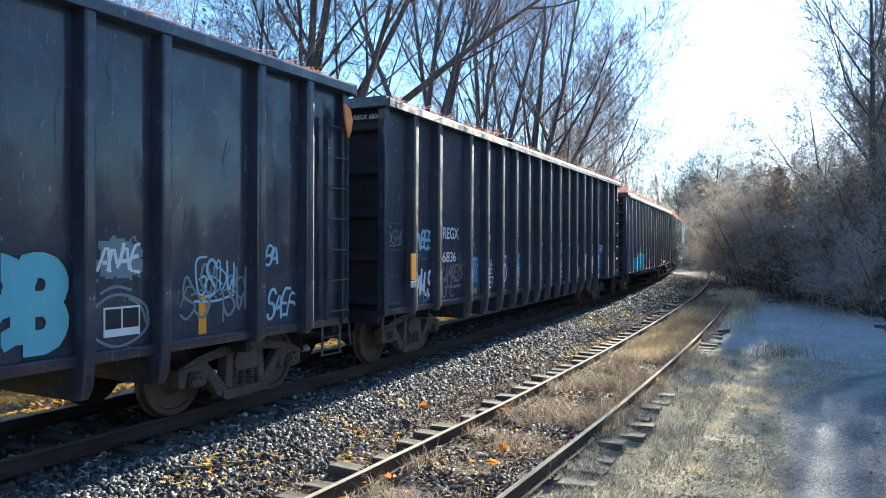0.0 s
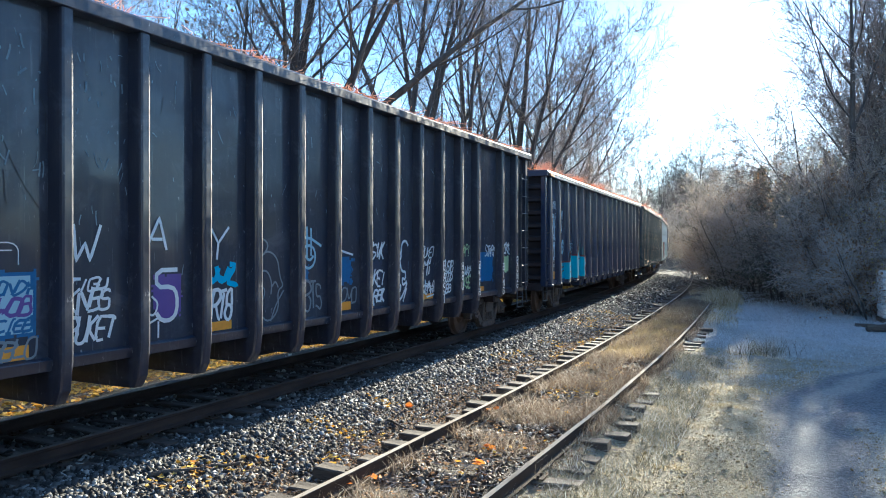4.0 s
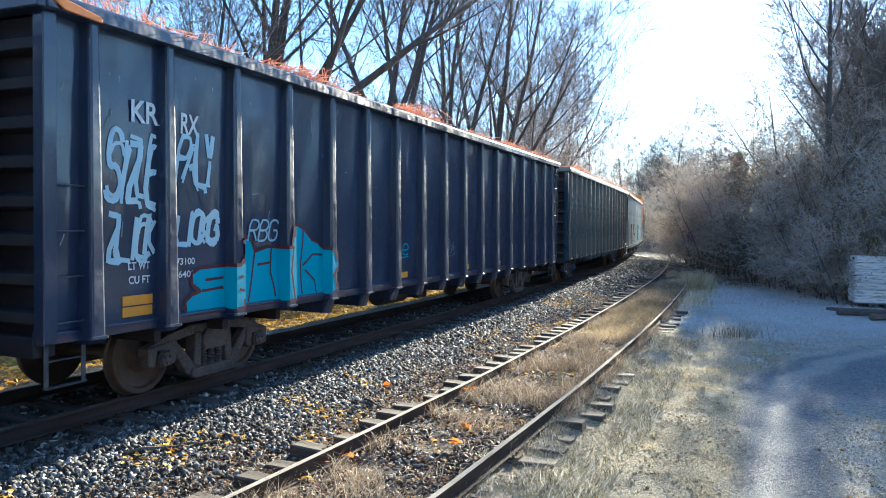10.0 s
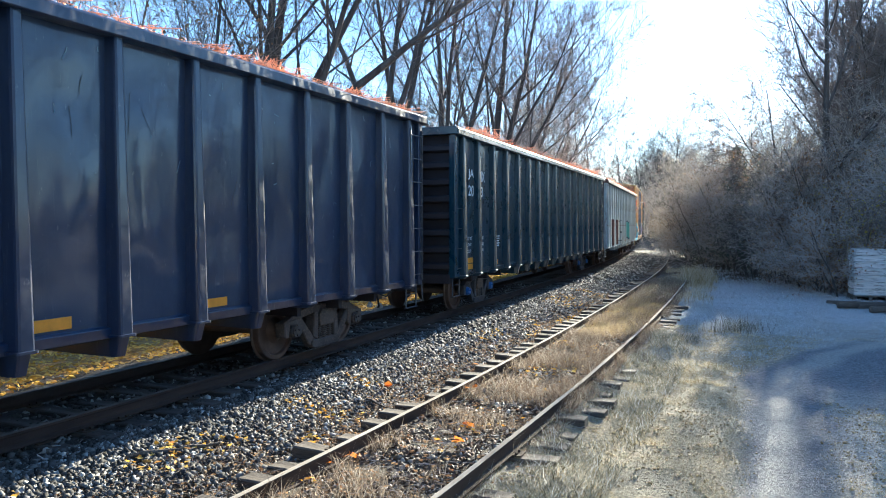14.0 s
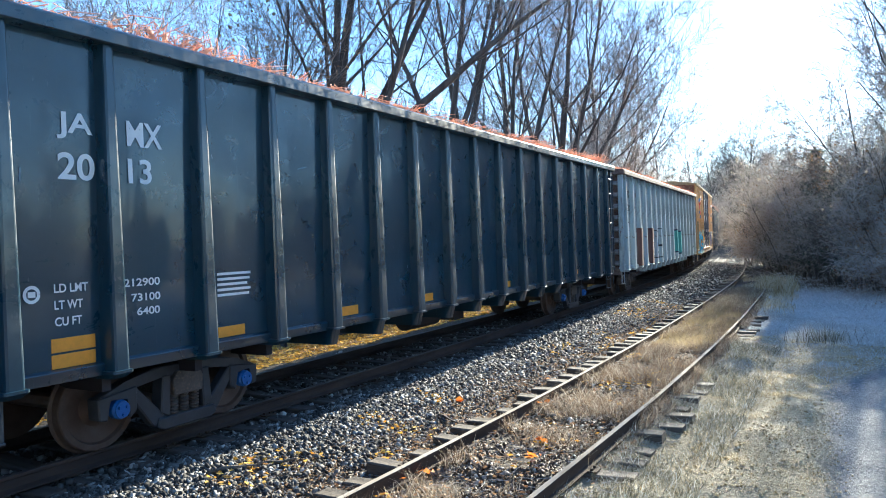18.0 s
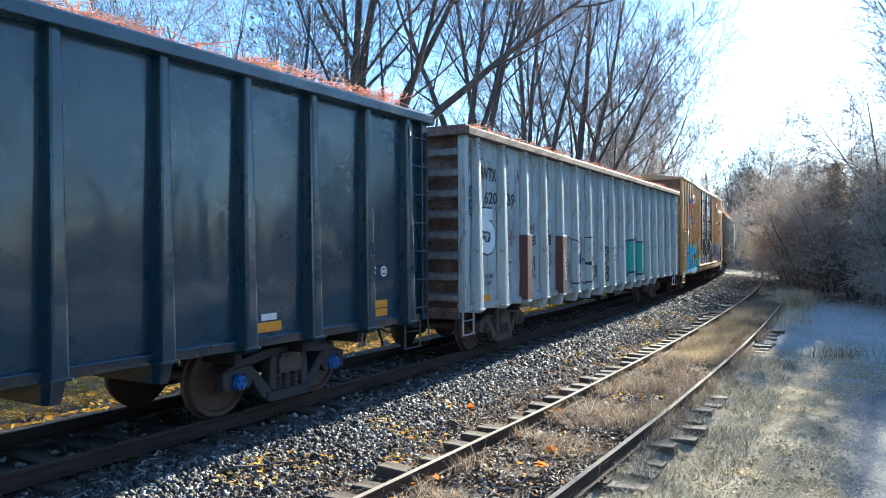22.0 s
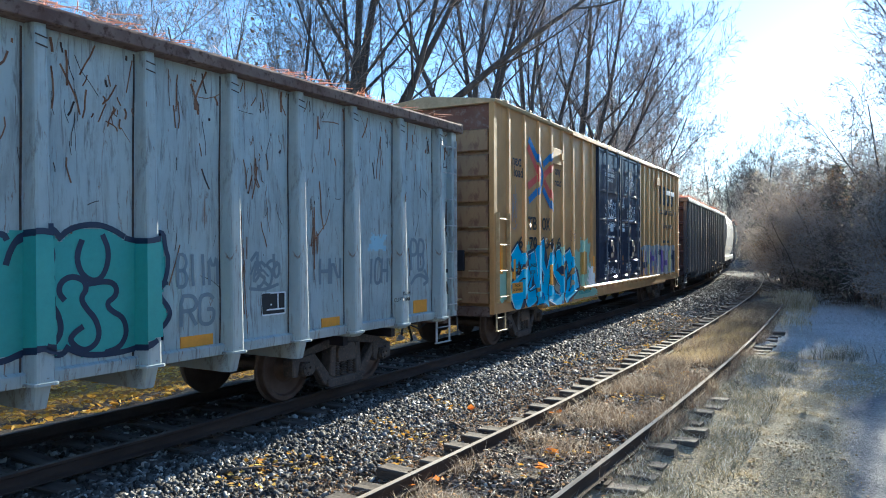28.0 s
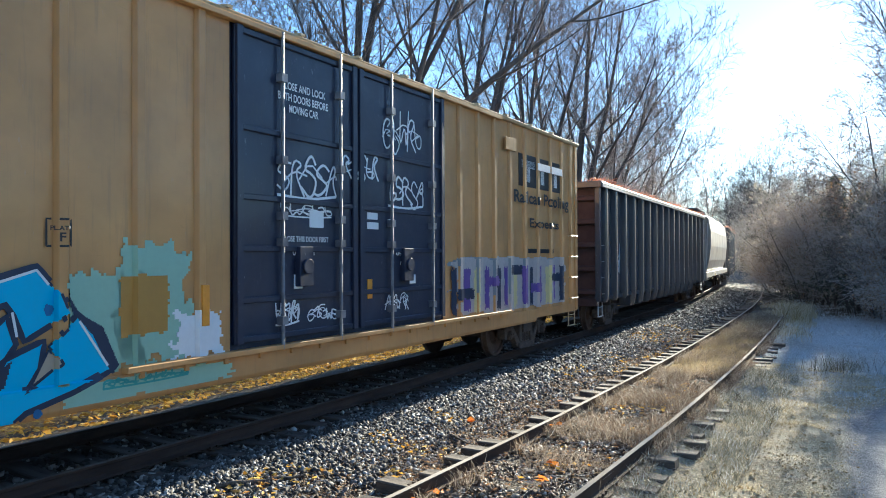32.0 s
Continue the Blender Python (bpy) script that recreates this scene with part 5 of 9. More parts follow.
def sheet_x(car, u, z):
    """How far out the near side stands at u metres from the near end and height z; None over a gap."""
    inf = INFO[car.name]
    xs = inf["xs"]
    if inf["kind"] == "box":
        a, b = inf["door"]
        if z < (0.72 if u > 2.6 else 0.80):
            return None
        if z < 0.985:
            return 1.491 if u > 2.6 else 1.476
        if a < u < b:
            return xs + 0.032
        for p in inf["posts"]:
            if abs(u - p) < 0.062:
                return xs + 0.056
        return xs + 0.008
    for p in inf["posts"]:
        if inf["kind"] == "hat":
            w, d = 0.07, 0.165
        else:
            f = min(1, max(0, (z - inf["z0"]) / (inf["z1"] - inf["z0"])))
            w, d = 0.09 - 0.028 * f, 0.175 - 0.055 * f
        if abs(u - p) < w:
            return xs + d + 0.002
        if abs(u - p) < w + 0.02:
            return None
    if z < inf["z0"]:
        return xs + 0.06
    e = inf["edges"]
    k = 0
    while k < len(e) - 2 and u > e[k + 1]:
        k += 1
    y0, y1, z0, z1 = e[k] - inf["half"], e[k + 1] - inf["half"], inf["z0"], inf["z1"]
    nx, nz = max(3, int((y1 - y0) / 0.16)), 14

    def node(i, j):
        key = (car.name, k, i, j)
        if key not in _sheet:
            uu, vv = i / nx, j / nz
            y, zz = y0 + (y1 - y0) * uu, z0 + (z1 - z0) * vv
            edge = min(uu, 1 - uu, vv * 1.5, (1 - vv) * 1.5) * 4
            sd = inf["seed"] + k * 1.7
            _sheet[key] = inf["dent"] * min(1, edge) * (noise.noise((y * 1.3, zz * 0.9, sd)) + 0.5 * noise.noise((y * 3.1, zz * 2.2, sd + 9)))
        return _sheet[key]
    fu, fv = min(nx - 1e-6, max(0, (u - inf["half"] - y0) / (y1 - y0) * nx)), min(nz - 1e-6, max(0, (z - z0) / (z1 - z0) * nz))
    i, j = int(fu), int(fv)
    a, b = fu - i, fv - j
    return xs + (node(i, j) * (1 - a) + node(i + 1, j) * a) * (1 - b) + (node(i, j + 1) * (1 - a) + node(i + 1, j + 1) * a) * b


def drawn_to_post(car, u, z):
    """Moves a point near a post's edge onto the edge or the foot of its flank, so that paint wraps over the post."""
    inf = INFO[car.name]
    if inf["kind"] == "box" or z < inf["z0"]:
        return u, z
    for p in inf["posts"]:
        w = 0.07 if inf["kind"] == "hat" else 0.09 - 0.028 * min(1, max(0, (z - inf["z0"]) / (inf["z1"] - inf["z0"])))
        r = abs(u - p)
        if w - 0.045 < r < w + 0.055:
            side = 1 if u > p else -1
            return p + side * (w - 0.0005 if r < w + 0.01 else w + 0.0215), z
    return u, z


def laid(name, car, flat, faces, mat, label, lift=0.005, wrap=False):
    """Lays a flat figure of (u, z) points on the car's near side."""
    half = INFO[car.name]["half"]
    if wrap:
        flat = [drawn_to_post(car, u, z) for u, z in flat]
    at = [sheet_x(car, u, z) for u, z in flat]
    keep = [f for f in faces if all(at[i] is not None for i in f) and (max(at[i] for i in f) - min(at[i] for i in f) < 0.03 or max(flat[i][0] for i in f) - min(flat[i][0] for i in f) < 0.03)]
    if not keep:
        return None
    verts = [((a if a is not None else 1.43) + lift, u - half, z) for (u, z), a in zip(flat, at)]
    return part(name, mesh_of(name, verts, keep, (mat,)), car, label)


def smooth_path(pts, rounds=2):
    for _ in range(rounds):
        out = [pts[0]]
        for a, b in zip(pts, pts[1:]):
            out += [(a[0] * 0.75 + b[0] * 0.25, a[1] * 0.75 + b[1] * 0.25), (a[0] * 0.25 + b[0] * 0.75, a[1] * 0.25 + b[1] * 0.75)]
        out.append(pts[-1])
        pts = out
    return pts


def ribbon(flat, faces, pts, width, step=0.045):
    """Adds a stroke of paint along a path to a figure."""
    dense = [pts[0]]
    for a, b in zip(pts, pts[1:]):
        n = max(1, int(math.hypot(b[0] - a[0], b[1] - a[1]) / step))
        dense += [(a[0] + (b[0] - a[0]) * k / n, a[1] + (b[1] - a[1]) * k / n) for k in range(1, n + 1)]
    prev = None
    for i, p in enumerate(dense):
        a, b = dense[max(0, i - 1)], dense[min(len(dense) - 1, i + 1)]
        d = math.hypot(b[0] - a[0], b[1] - a[1]) or 1.0
        nx, nz = -(b[1] - a[1]) / d * width / 2, (b[0] - a[0]) / d * width / 2
        flat += [(p[0] + nx, p[1] + nz), (p[0] - nx, p[1] - nz)]
        k = len(flat)
        if prev is not None:
            faces.append((prev, prev + 1, k - 1, k - 2))
        prev = k - 2


def scribble(car, u0, u1, z0, z1, mat, seed, width=0.035, glyphs=4, label="spray-painted tag"):
    """An unreadable tag: hooked and looped strokes in a row, with a flourish under it."""
    rnd = random.Random(seed)
    glyphs += 1
    cw = (u1 - u0) / (glyphs - 0.2)
    h = z1 - z0
    for g in range(glyphs):
        flat, faces = [], []
        a = u0 + cw * g
        tilt, drop, tall = rnd.uniform(-0.25, 0.35), rnd.uniform(0.0, 0.22), rnd.uniform(0.6, 0.9)
        q = lambda x, y: (min(u1, max(u0, a + cw * (1.25 * x - 0.1 + tilt * y + rnd.uniform(-0.16, 0.16)))), z0 + h * min(1.0, drop + tall * (y + rnd.uniform(-0.12, 0.12))))
        kind = rnd.randrange(7)
        if kind == 0:
            pts = [q(0.1, 0.9), q(0.15, 0.1), q(0.9, 0.15), q(0.85, 0.55), q(0.2, 0.5)]
        elif kind == 1:
            pts = [q(0.9, 0.8), q(0.5, 1.0), q(0.1, 0.7), q(0.5, 0.5), q(0.95, 0.3), q(0.5, 0.0), q(0.0, 0.2)]
        elif kind == 2:
            pts = [q(0.0, 0.95), q(0.25, 0.05), q(0.5, 0.6), q(0.75, 0.05), q(1.0, 1.0)]
        elif kind == 3:
            pts = [q(0.1, 0.0), q(0.2, 1.0), q(0.95, 0.85), q(0.3, 0.5), q(1.0, 0.0)]
        elif kind == 4:
            pts = [q(-0.1, 0.7), q(0.6, 1.05), q(0.35, -0.05), q(1.1, 0.4), q(0.5, 0.6)]
        elif kind == 5:
            pts = [q(0.0, 0.1), q(0.5, 1.1), q(0.55, 0.5), q(0.1, 0.45), q(0.9, 0.5), q(1.0, 0.0)]
        else:
            pts = [q(0.9, 0.85), q(0.3, 0.95), q(0.0, 0.5), q(0.3, 0.05), q(0.95, 0.15), q(0.9, 0.5), q(0.5, 0.45)]
        ribbon(flat, faces, smooth_path(pts), width * rnd.uniform(0.8, 1.2))
        if rnd.random() < 0.6:
            ribbon(flat, faces, smooth_path([q(-0.2, 0.4), q(0.5, 0.7), q(1.2, 0.45)], 1), width * 0.7)
        laid("graffiti_stroke", car, flat, faces, mat, label, 0.007 + 0.0004 * ((seed + g) % 7))
    if rnd.random() < 0.6:
        flat, faces = [], []
        ribbon(flat, faces, smooth_path([(u0, z0 + 0.05 * h), ((u0 + u1) / 2, z0), (u1, z0 + 0.12 * h)]), width)
        laid("graffiti_stroke", car, flat, faces, mat, label, 0.0066)


def patch(car, u0, u1, z0, z1, mat, seed, label, ragged=0.25, lift=0.004, cell=0.026):
    """A filled cloud of paint with an uneven edge."""
    nx, nz = max(2, int((u1 - u0) / cell)), max(2, int((z1 - z0) / cell))
    flat = [(u0 + (u1 - u0) * i / nx, z0 + (z1 - z0) * j / nz) for i in range(nx + 1) for j in range(nz + 1)]
    faces = []
    for i in range(nx):
        for j in range(nz):
            x, y = (i + 0.5) / nx * 2 - 1, (j + 0.5) / nz * 2 - 1
            if max(abs(x), abs(y)) + ragged * noise.noise((x * 2.2, y * 2.2, seed)) + ragged * 0.5 * noise.noise((x * 6, y * 6, seed)) < 1.0 - ragged * 0.55:
                a = i * (nz + 1) + j
                faces.append((a, a + nz + 1, a + nz + 2, a + 1))
    return laid("paint_patch", car, flat, faces, mat, label, lift, True)


def inside(poly, x, y):
    hit = False
    for (ax, ay), (bx, by) in zip(poly, poly[1:] + poly[:1]):
        if (ay > y) != (by > y) and x < (bx - ax) * (y - ay) / (by - ay) + ax:
            hit = not hit
    return hit


def filled(flat, faces, poly, cell=0.022):
    """Adds a filled outline to a figure, in small cells."""
    x0, x1, y0, y1 = min(p[0] for p in poly), max(p[0] for p in poly), min(p[1] for p in poly), max(p[1] for p in poly)
    nx, ny = max(1, int((x1 - x0) / cell)), max(1, int((y1 - y0) / cell))
    base = len(flat)
    flat += [(x0 + (x1 - x0) * i / nx, y0 + (y1 - y0) * j / ny) for i in range(nx + 1) for j in range(ny + 1)]
    for i in range(nx):
        for j in range(ny):
            if inside(poly, x0 + (x1 - x0) * (i + 0.5) / nx, y0 + (y1 - y0) * (j + 0.5) / ny):
                a = base + i * (ny + 1) + j
                faces.append((a, a + ny + 1, a + ny + 2, a + 1))


# outlines of the boxcar's large graffiti piece, form by form, along and above the car's side
FORM_A = [(0.75, 1.90), (1.18, 2.16), (1.27, 2.03), (1.40, 1.95), (1.52, 1.96), (1.60, 1.81), (1.34, 1.61), (1.23, 1.80), (1.19, 1.73), (1.15, 1.58), (1.05, 1.56), (0.84, 1.66), (0.75, 1.79)]
FORM_B = [(1.05, 1.55), (1.24, 1.50), (1.34, 1.59), (1.57, 1.64), (1.75, 1.68), (1.90, 1.45), (1.72, 1.25), (1.51, 0.99), (1.29, 0.79), (0.98, 0.82), (0.84, 0.97), (0.85, 1.15), (0.75, 1.17), (0.75, 1.34), (0.89, 1.39), (1.05, 1.44)]
FORM_C = [(1.73, 1.94), (2.09, 2.01), (2.20, 1.76), (2.34, 1.24), (2.31, 1.19), (1.84, 1.13), (1.72, 1.19), (1.91, 1.44), (1.75, 1.75)]
FORM_D = [(1.72, 1.18), (2.15, 1.26), (2.25, 0.91), (2.05, 0.84), (1.69, 0.78), (1.56, 0.96)]
FORM_E = [(2.12, 2.09), (2.36, 2.12), (2.68, 2.26), (2.76, 2.09), (2.70, 1.80), (2.85, 1.56), (3.03, 1.85), (3.22, 2.16), (3.36, 1.96), (3.48, 1.77), (3.11, 1.47), (2.92, 1.12), (2.89, 0.88), (2.99, 0.69), (2.68, 0.82), (2.19, 0.81), (2.29, 0.90), (2.20, 1.08), (2.36, 1.12), (2.20, 1.76)]
FORM_F = [(3.22, 1.58), (3.48, 1.76), (3.45, 1.95), (3.59, 2.03), (3.73, 2.01), (3.96, 1.81), (4.06, 1.80), (3.84, 1.62), (3.58, 1.52), (3.98, 1.34), (3.94, 0.68), (3.58, 0.68), (2.91, 0.86), (2.97, 1.22), (3.25, 1.16), (3.72, 0.91), (3.74, 1.16), (3.30, 1.45)]
FORM_G = [(3.96, 1.89), (4.47, 2.03), (4.67, 1.80), (4.75, 1.62), (4.37, 1.42), (4.28, 1.64), (4.21, 1.74), (3.94, 1.65), (4.06, 1.79)]
FORM_H = [(3.94, 1.38), (4.21, 1.61), (4.28, 1.39), (4.21, 1.29), (4.04, 1.13), (3.98, 1.17)]
FORM_I = [(4.21, 1.26), (4.53, 1.38), (4.49, 1.16), (4.36, 0.96), (4.69, 1.18), (4.58, 1.34), (4.86, 1.59), (5.01, 1.42), (5.19, 1.06), (4.80, 0.92), (4.36, 0.81), (4.16, 0.67), (3.98, 0.86)]
BLUE_FORMS = (FORM_A, FORM_B, FORM_C, FORM_D, FORM_E, FORM_F, FORM_G, FORM_H, FORM_I)
BLACK_FORMS_A = [[(1.59, 1.82), (1.52, 1.96), (1.73, 1.94), (1.75, 1.75), (1.60, 1.70), (1.34, 1.61)], [(2.71, 2.24), (2.80, 2.09), (2.87, 1.88), (2.95, 1.73), (2.85, 1.56), (2.72, 1.74), (2.77, 1.91)], [(1.72, 1.22), (1.51, 1.06), (1.30, 0.79), (1.51, 0.81), (1.60, 0.98)], [(4.75, 1.81), (4.87, 1.61), (5.11, 1.47), (5.28, 1.09), (5.21, 1.01), (5.01, 1.40), (4.81, 1.61)]]
BLACK_FORMS_B = [[(2.02, 1.52), (1.92, 1.23), (2.11, 1.26)], [(1.22, 1.34), (1.49, 1.41), (1.51, 1.45), (1.24, 1.38)], [(2.50, 1.66), (2.61, 1.48), (2.68, 1.44), (2.62, 1.22), (2.53, 1.39)], [(4.00, 1.10), (4.26, 1.25), (4.20, 1.04), (4.02, 0.92)], [(3.45, 1.53), (3.86, 1.64), (3.96, 1.55), (3.94, 1.41)]]
BLACK_FORMS = BLACK_FORMS_A + BLACK_FORMS_B
BARE_FORMS_A = [[(3.34, 1.13), (3.49, 1.25), (3.71, 1.15), (3.67, 0.93), (3.44, 1.02)]]
BARE_FORMS_B = [[(2.59, 1.44), (2.68, 1.41), (2.62, 1.25)], [(4.58, 1.31), (4.69, 1.17), (4.41, 0.99)]]
BARE_FORMS = BARE_FORMS_A + BARE_FORMS_B
GLINTS_A = [[(0.75, 1.88), (1.17, 2.14)], [(1.40, 1.94), (1.50, 1.95), (1.59, 1.82)], [(0.85, 1.14), (0.86, 0.98), (0.98, 0.84)], [(1.34, 1.59), (1.74, 1.67)], [(1.09, 1.45), (1.23, 1.49)], [(1.75, 1.91), (2.08, 1.98)], [(2.12, 2.01), (2.22, 1.76), (2.33, 1.27)], [(1.72, 1.24), (1.60, 0.98), (1.58, 0.89)], [(1.84, 1.17), (2.12, 1.25)], [(2.46, 2.18), (2.67, 2.25)]]
GLINTS_B = [[(2.50, 1.66), (2.67, 1.47), (2.62, 1.30)], [(2.86, 1.57), (3.21, 2.14)], [(2.99, 1.22), (3.22, 1.19)], [(3.32, 1.44), (3.58, 1.24), (3.73, 1.17), (3.69, 0.94), (3.45, 1.00)], [(2.94, 0.87), (3.49, 0.72)], [(3.48, 1.96), (3.59, 2.01), (3.73, 2.01)], [(4.00, 1.87), (4.47, 2.01), (4.58, 1.88)], [(4.30, 1.45), (4.26, 1.66)], [(4.01, 0.87), (4.19, 0.68)], [(4.87, 1.54), (5.16, 1.10)], [(3.00, 0.88), (3.19, 0.86)]]
GLINTS = GLINTS_A + GLINTS_B
DOTS = ((1.84, 1.87, 0.07), (0.80, 1.28, 0.09), (2.61, 0.99, 0.09), (3.19, 1.95, 0.06), (3.86, 0.75, 0.07), (4.58, 1.66, 0.05), (3.58, 1.62, 0.06), (2.62, 2.01, 0.025), (2.62, 2.08, 0.025), (4.47, 0.77, 0.04))


def piece(car, seed):
    """A large sharp-edged graffiti piece: blue letter forms, black shadows, white glints, each laid on by itself."""
    rnd = random.Random(seed)

    def lay(name, mat, lift, label, poly, cell):
        fig = ([], [])
        filled(*fig, poly, cell)
        laid(name, car, *fig, M[mat], label, lift)

    def trace(name, mat, lift, label, pts, width):
        fig = ([], [])
        ribbon(*fig, pts, width, 0.04)
        laid(name, car, *fig, M[mat], label, lift)

    for poly in BLUE_FORMS:
        trace("letter_shadow", "s_navy", 0.0115, "dark edge round the graffiti piece", poly + poly[:1], 0.085)
    for poly in BLUE_FORMS:
        lay("graffiti_letter", "s_sky", 0.0125, "sky blue form of the graffiti piece", poly, 0.012)
        trace("letter_edge", "s_navy", 0.0157, "dark edge of the graffiti piece", poly + poly[:1], 0.026)
    for x, z, r in DOTS:
        lay("paint_dot", "s_blue", 0.0133, "deep blue dot of the graffiti piece", [(x + r * rnd.uniform(0.8, 1.1) * math.cos(a * 0.7), z + r * rnd.uniform(0.8, 1.3) * math.sin(a * 0.7)) for a in range(9)], 0.008)
    for poly in BLACK_FORMS:
        lay("letter_shadow", "s_navy", 0.0141, "dark shadow of the graffiti piece", poly, 0.012)
    for poly in BARE_FORMS:
        lay("letter_gap", "s_tan", 0.0149, "pale gap in the graffiti piece", poly, 0.012)
        trace("letter_edge", "s_navy", 0.0157, "dark edge of the graffiti piece", poly + poly[:1], 0.02)
    for pts in GLINTS:
        trace("letter_glint", "s_white", 0.0165, "white glint of the graffiti piece", pts, 0.024)


GLYPHS = {"A": "00 26 40/12 32", "B": "00 06 36 45 44 33 03/33 42 41 30 00", "C": "45 36 16 05 01 10 30 41", "D": "00 06 26 44 42 20 00", "E": "40 00 06 46/03 33", "F": "00 06 46/03 33",
          "G": "45 36 16 05 01 10 30 41 43 23", "H": "00 06/40 46/03 43", "I": "20 26", "K": "00 06/46 03 40", "L": "06 00 40", "M": "00 06 23 46 40", "N": "00 06 40 46", "O": "10 01 05 16 36 45 41 30 10",
          "P": "00 06 36 45 44 33 03", "R": "00 06 36 45 44 33 03/23 40", "S": "45 36 16 05 04 13 33 42 41 30 10 01", "T": "20 26/06 46", "U": "06 01 10 30 41 46", "V": "06 20 46", "W": "06 10 23 30 46",
          "X": "00 46/06 40", "Y": "06 23 46/23 20", "Z": "06 46 00 40", "5": "46 06 04 34 43 41 30 10 01", "8": "13 04 05 16 36 45 44 33 13 02 01 10 30 41 42 33", "2": "05 16 36 45 44 00 40", "!": "26 22/21 20",
          "J": "36 31 20 10 01", "Q": "10 01 05 16 36 45 41 30 10/31 50", "3": "05 16 36 45 34 23 34 42 30 10 01", "9": "44 33 13 04 05 16 36 45 41 30 10", "+": "21 25/03 43", "0": "10 01 05 16 36 45 41 30 10", "1": "15 26 20", "6": "45 36 16 05 01 10 30 41 42 33 03"}


def strokes(text, u0, u1, z0, z1, slant=0.0):
    out = []
    n = len(text)
    cw = (u1 - u0) / n
    for k, ch in enumerate(text):
        for st in GLYPHS.get(ch, "").split("/"):
            if st:
                out.append([(u0 + cw * (k + 0.08 + 0.84 * int(c[0]) / 4) + slant * int(c[1]) / 6, z0 + (z1 - z0) * int(c[1]) / 6) for c in st.split()])
    return out


def scuffs(car, per_bay, mat, seed, z0, z1, long=(0.1, 0.6), width=(0.005, 0.016), flat_share=0.2, bays=None, label="scrapes and scratches", sway=0.25):
    """Thin scrapes over each bay of the side, mostly upright, some along."""
    inf = INFO[car.name]
    e = inf["edges"]
    for k in range(len(e) - 1):
        if bays and not bays[0] <= k < bays[1]:
            continue
        rnd = random.Random(seed * 100 + k)
        flat, faces = [], []
        for _ in range(per_bay):
            u, z = rnd.uniform(e[k] + 0.12, e[k + 1] - 0.12), z0 + (z1 - z0) * rnd.random() ** 0.7
            ln = rnd.uniform(*long) * rnd.random() ** 0.6
            th = rnd.gauss(0, sway) if rnd.random() > flat_share else rnd.uniform(1.0, 2.0)
            pts = [(u, z)]
            for s in range(3):
                th += rnd.gauss(0, 0.16)
                q = (pts[-1][0] + math.sin(th) * ln / 3, pts[-1][1] - math.cos(th) * ln / 3)
                pts.append((min(e[k + 1] - 0.11, max(e[k] + 0.11, q[0])), min(z1, max(1.02, q[1]))))
            ribbon(flat, faces, pts, rnd.uniform(*width), 0.06)
        ob = laid("scuff", car, flat, faces, mat, label, 0.004 + 0.0003 * (seed % 5))
        if ob:
            tagged(ob, label, kind="stuff")


def rubs(car, rows, mat, seed, label="rubbed rusty patch"):
    """Rust rubbed through in bunches of strokes: rows of u, z, width, height."""
    for j, (u, z, w, h) in enumerate(rows):
        rnd = random.Random(seed + j)
        flat, faces = [], []
        for _ in range(15):
            a = (u + w * (0.5 + rnd.gauss(0, 0.22)), z + rnd.uniform(0, h))
            b = (a[0] + rnd.gauss(0, w * 0.08), a[1] - abs(rnd.gauss(0, h * 0.2)))
            c = (b[0] + rnd.gauss(0, w * 0.08), b[1] - abs(rnd.gauss(0, h * 0.3)))
            ribbon(flat, faces, smooth_path([a, b, c], 1), rnd.uniform(0.006, 0.022), 0.05)
        ob = laid("rust_rub", car, flat, faces, mat, label, 0.0065)
        if ob:
            tagged(ob, label, kind="stuff")


def hand_letters(car, text, u0, u1, z0, z1, mat, width=0.04, slant=0.0, soft=1, label="spray-painted letters", lift=0.008):
    """Plain sprayed letters, each laid on by itself."""
    cw = (u1 - u0) / len(text)
    for k, ch in enumerate(text):
        flat, faces = [], []
        for st in strokes(ch, u0 + cw * k, u0 + cw * (k + 1), z0, z1, slant):
            ribbon(flat, faces, smooth_path(st, soft) if len(st) > 2 else st, width)
        laid("graffiti_letter", car, flat, faces, mat, label, lift)


def tag(car, text, u0, u1, z0, z1, mat, seed, width=0.03, slant=0.06, crowd=1.25, label="spray-painted tag"):
    """A quick hand-drawn word: crowded, uneven letters with swinging ends."""
    rnd = random.Random(seed)
    cw, h = (u1 - u0) / len(text), z1 - z0
    for k, ch in enumerate(text):
        flat, faces = [], []
        a = u0 + cw * (k + 0.5 - crowd / 2)
        b, c = z0 + h * rnd.uniform(0.0, 0.14), z1 - h * rnd.uniform(0.0, 0.16)
        for st in strokes(ch, a, a + cw * crowd, b, c, slant):
            st = [(x + rnd.gauss(0, cw * 0.07), z + rnd.gauss(0, h * 0.035)) for x, z in st]
            if rnd.random() < 0.5:
                x, z = st[-1]
                st.append((x + cw * rnd.uniform(0.05, 0.3), z + h * rnd.uniform(-0.12, 0.04)))
            st = [(min(u1 + 0.02, max(u0 - 0.02, x)), z) for x, z in st]
            ribbon(flat, faces, smooth_path(st, 1) if len(st) > 2 else st, width * rnd.uniform(1.0, 1.5), 0.03)
        laid("graffiti_letter", car, flat, faces, mat, label, 0.008 + 0.0004 * (k % 4))


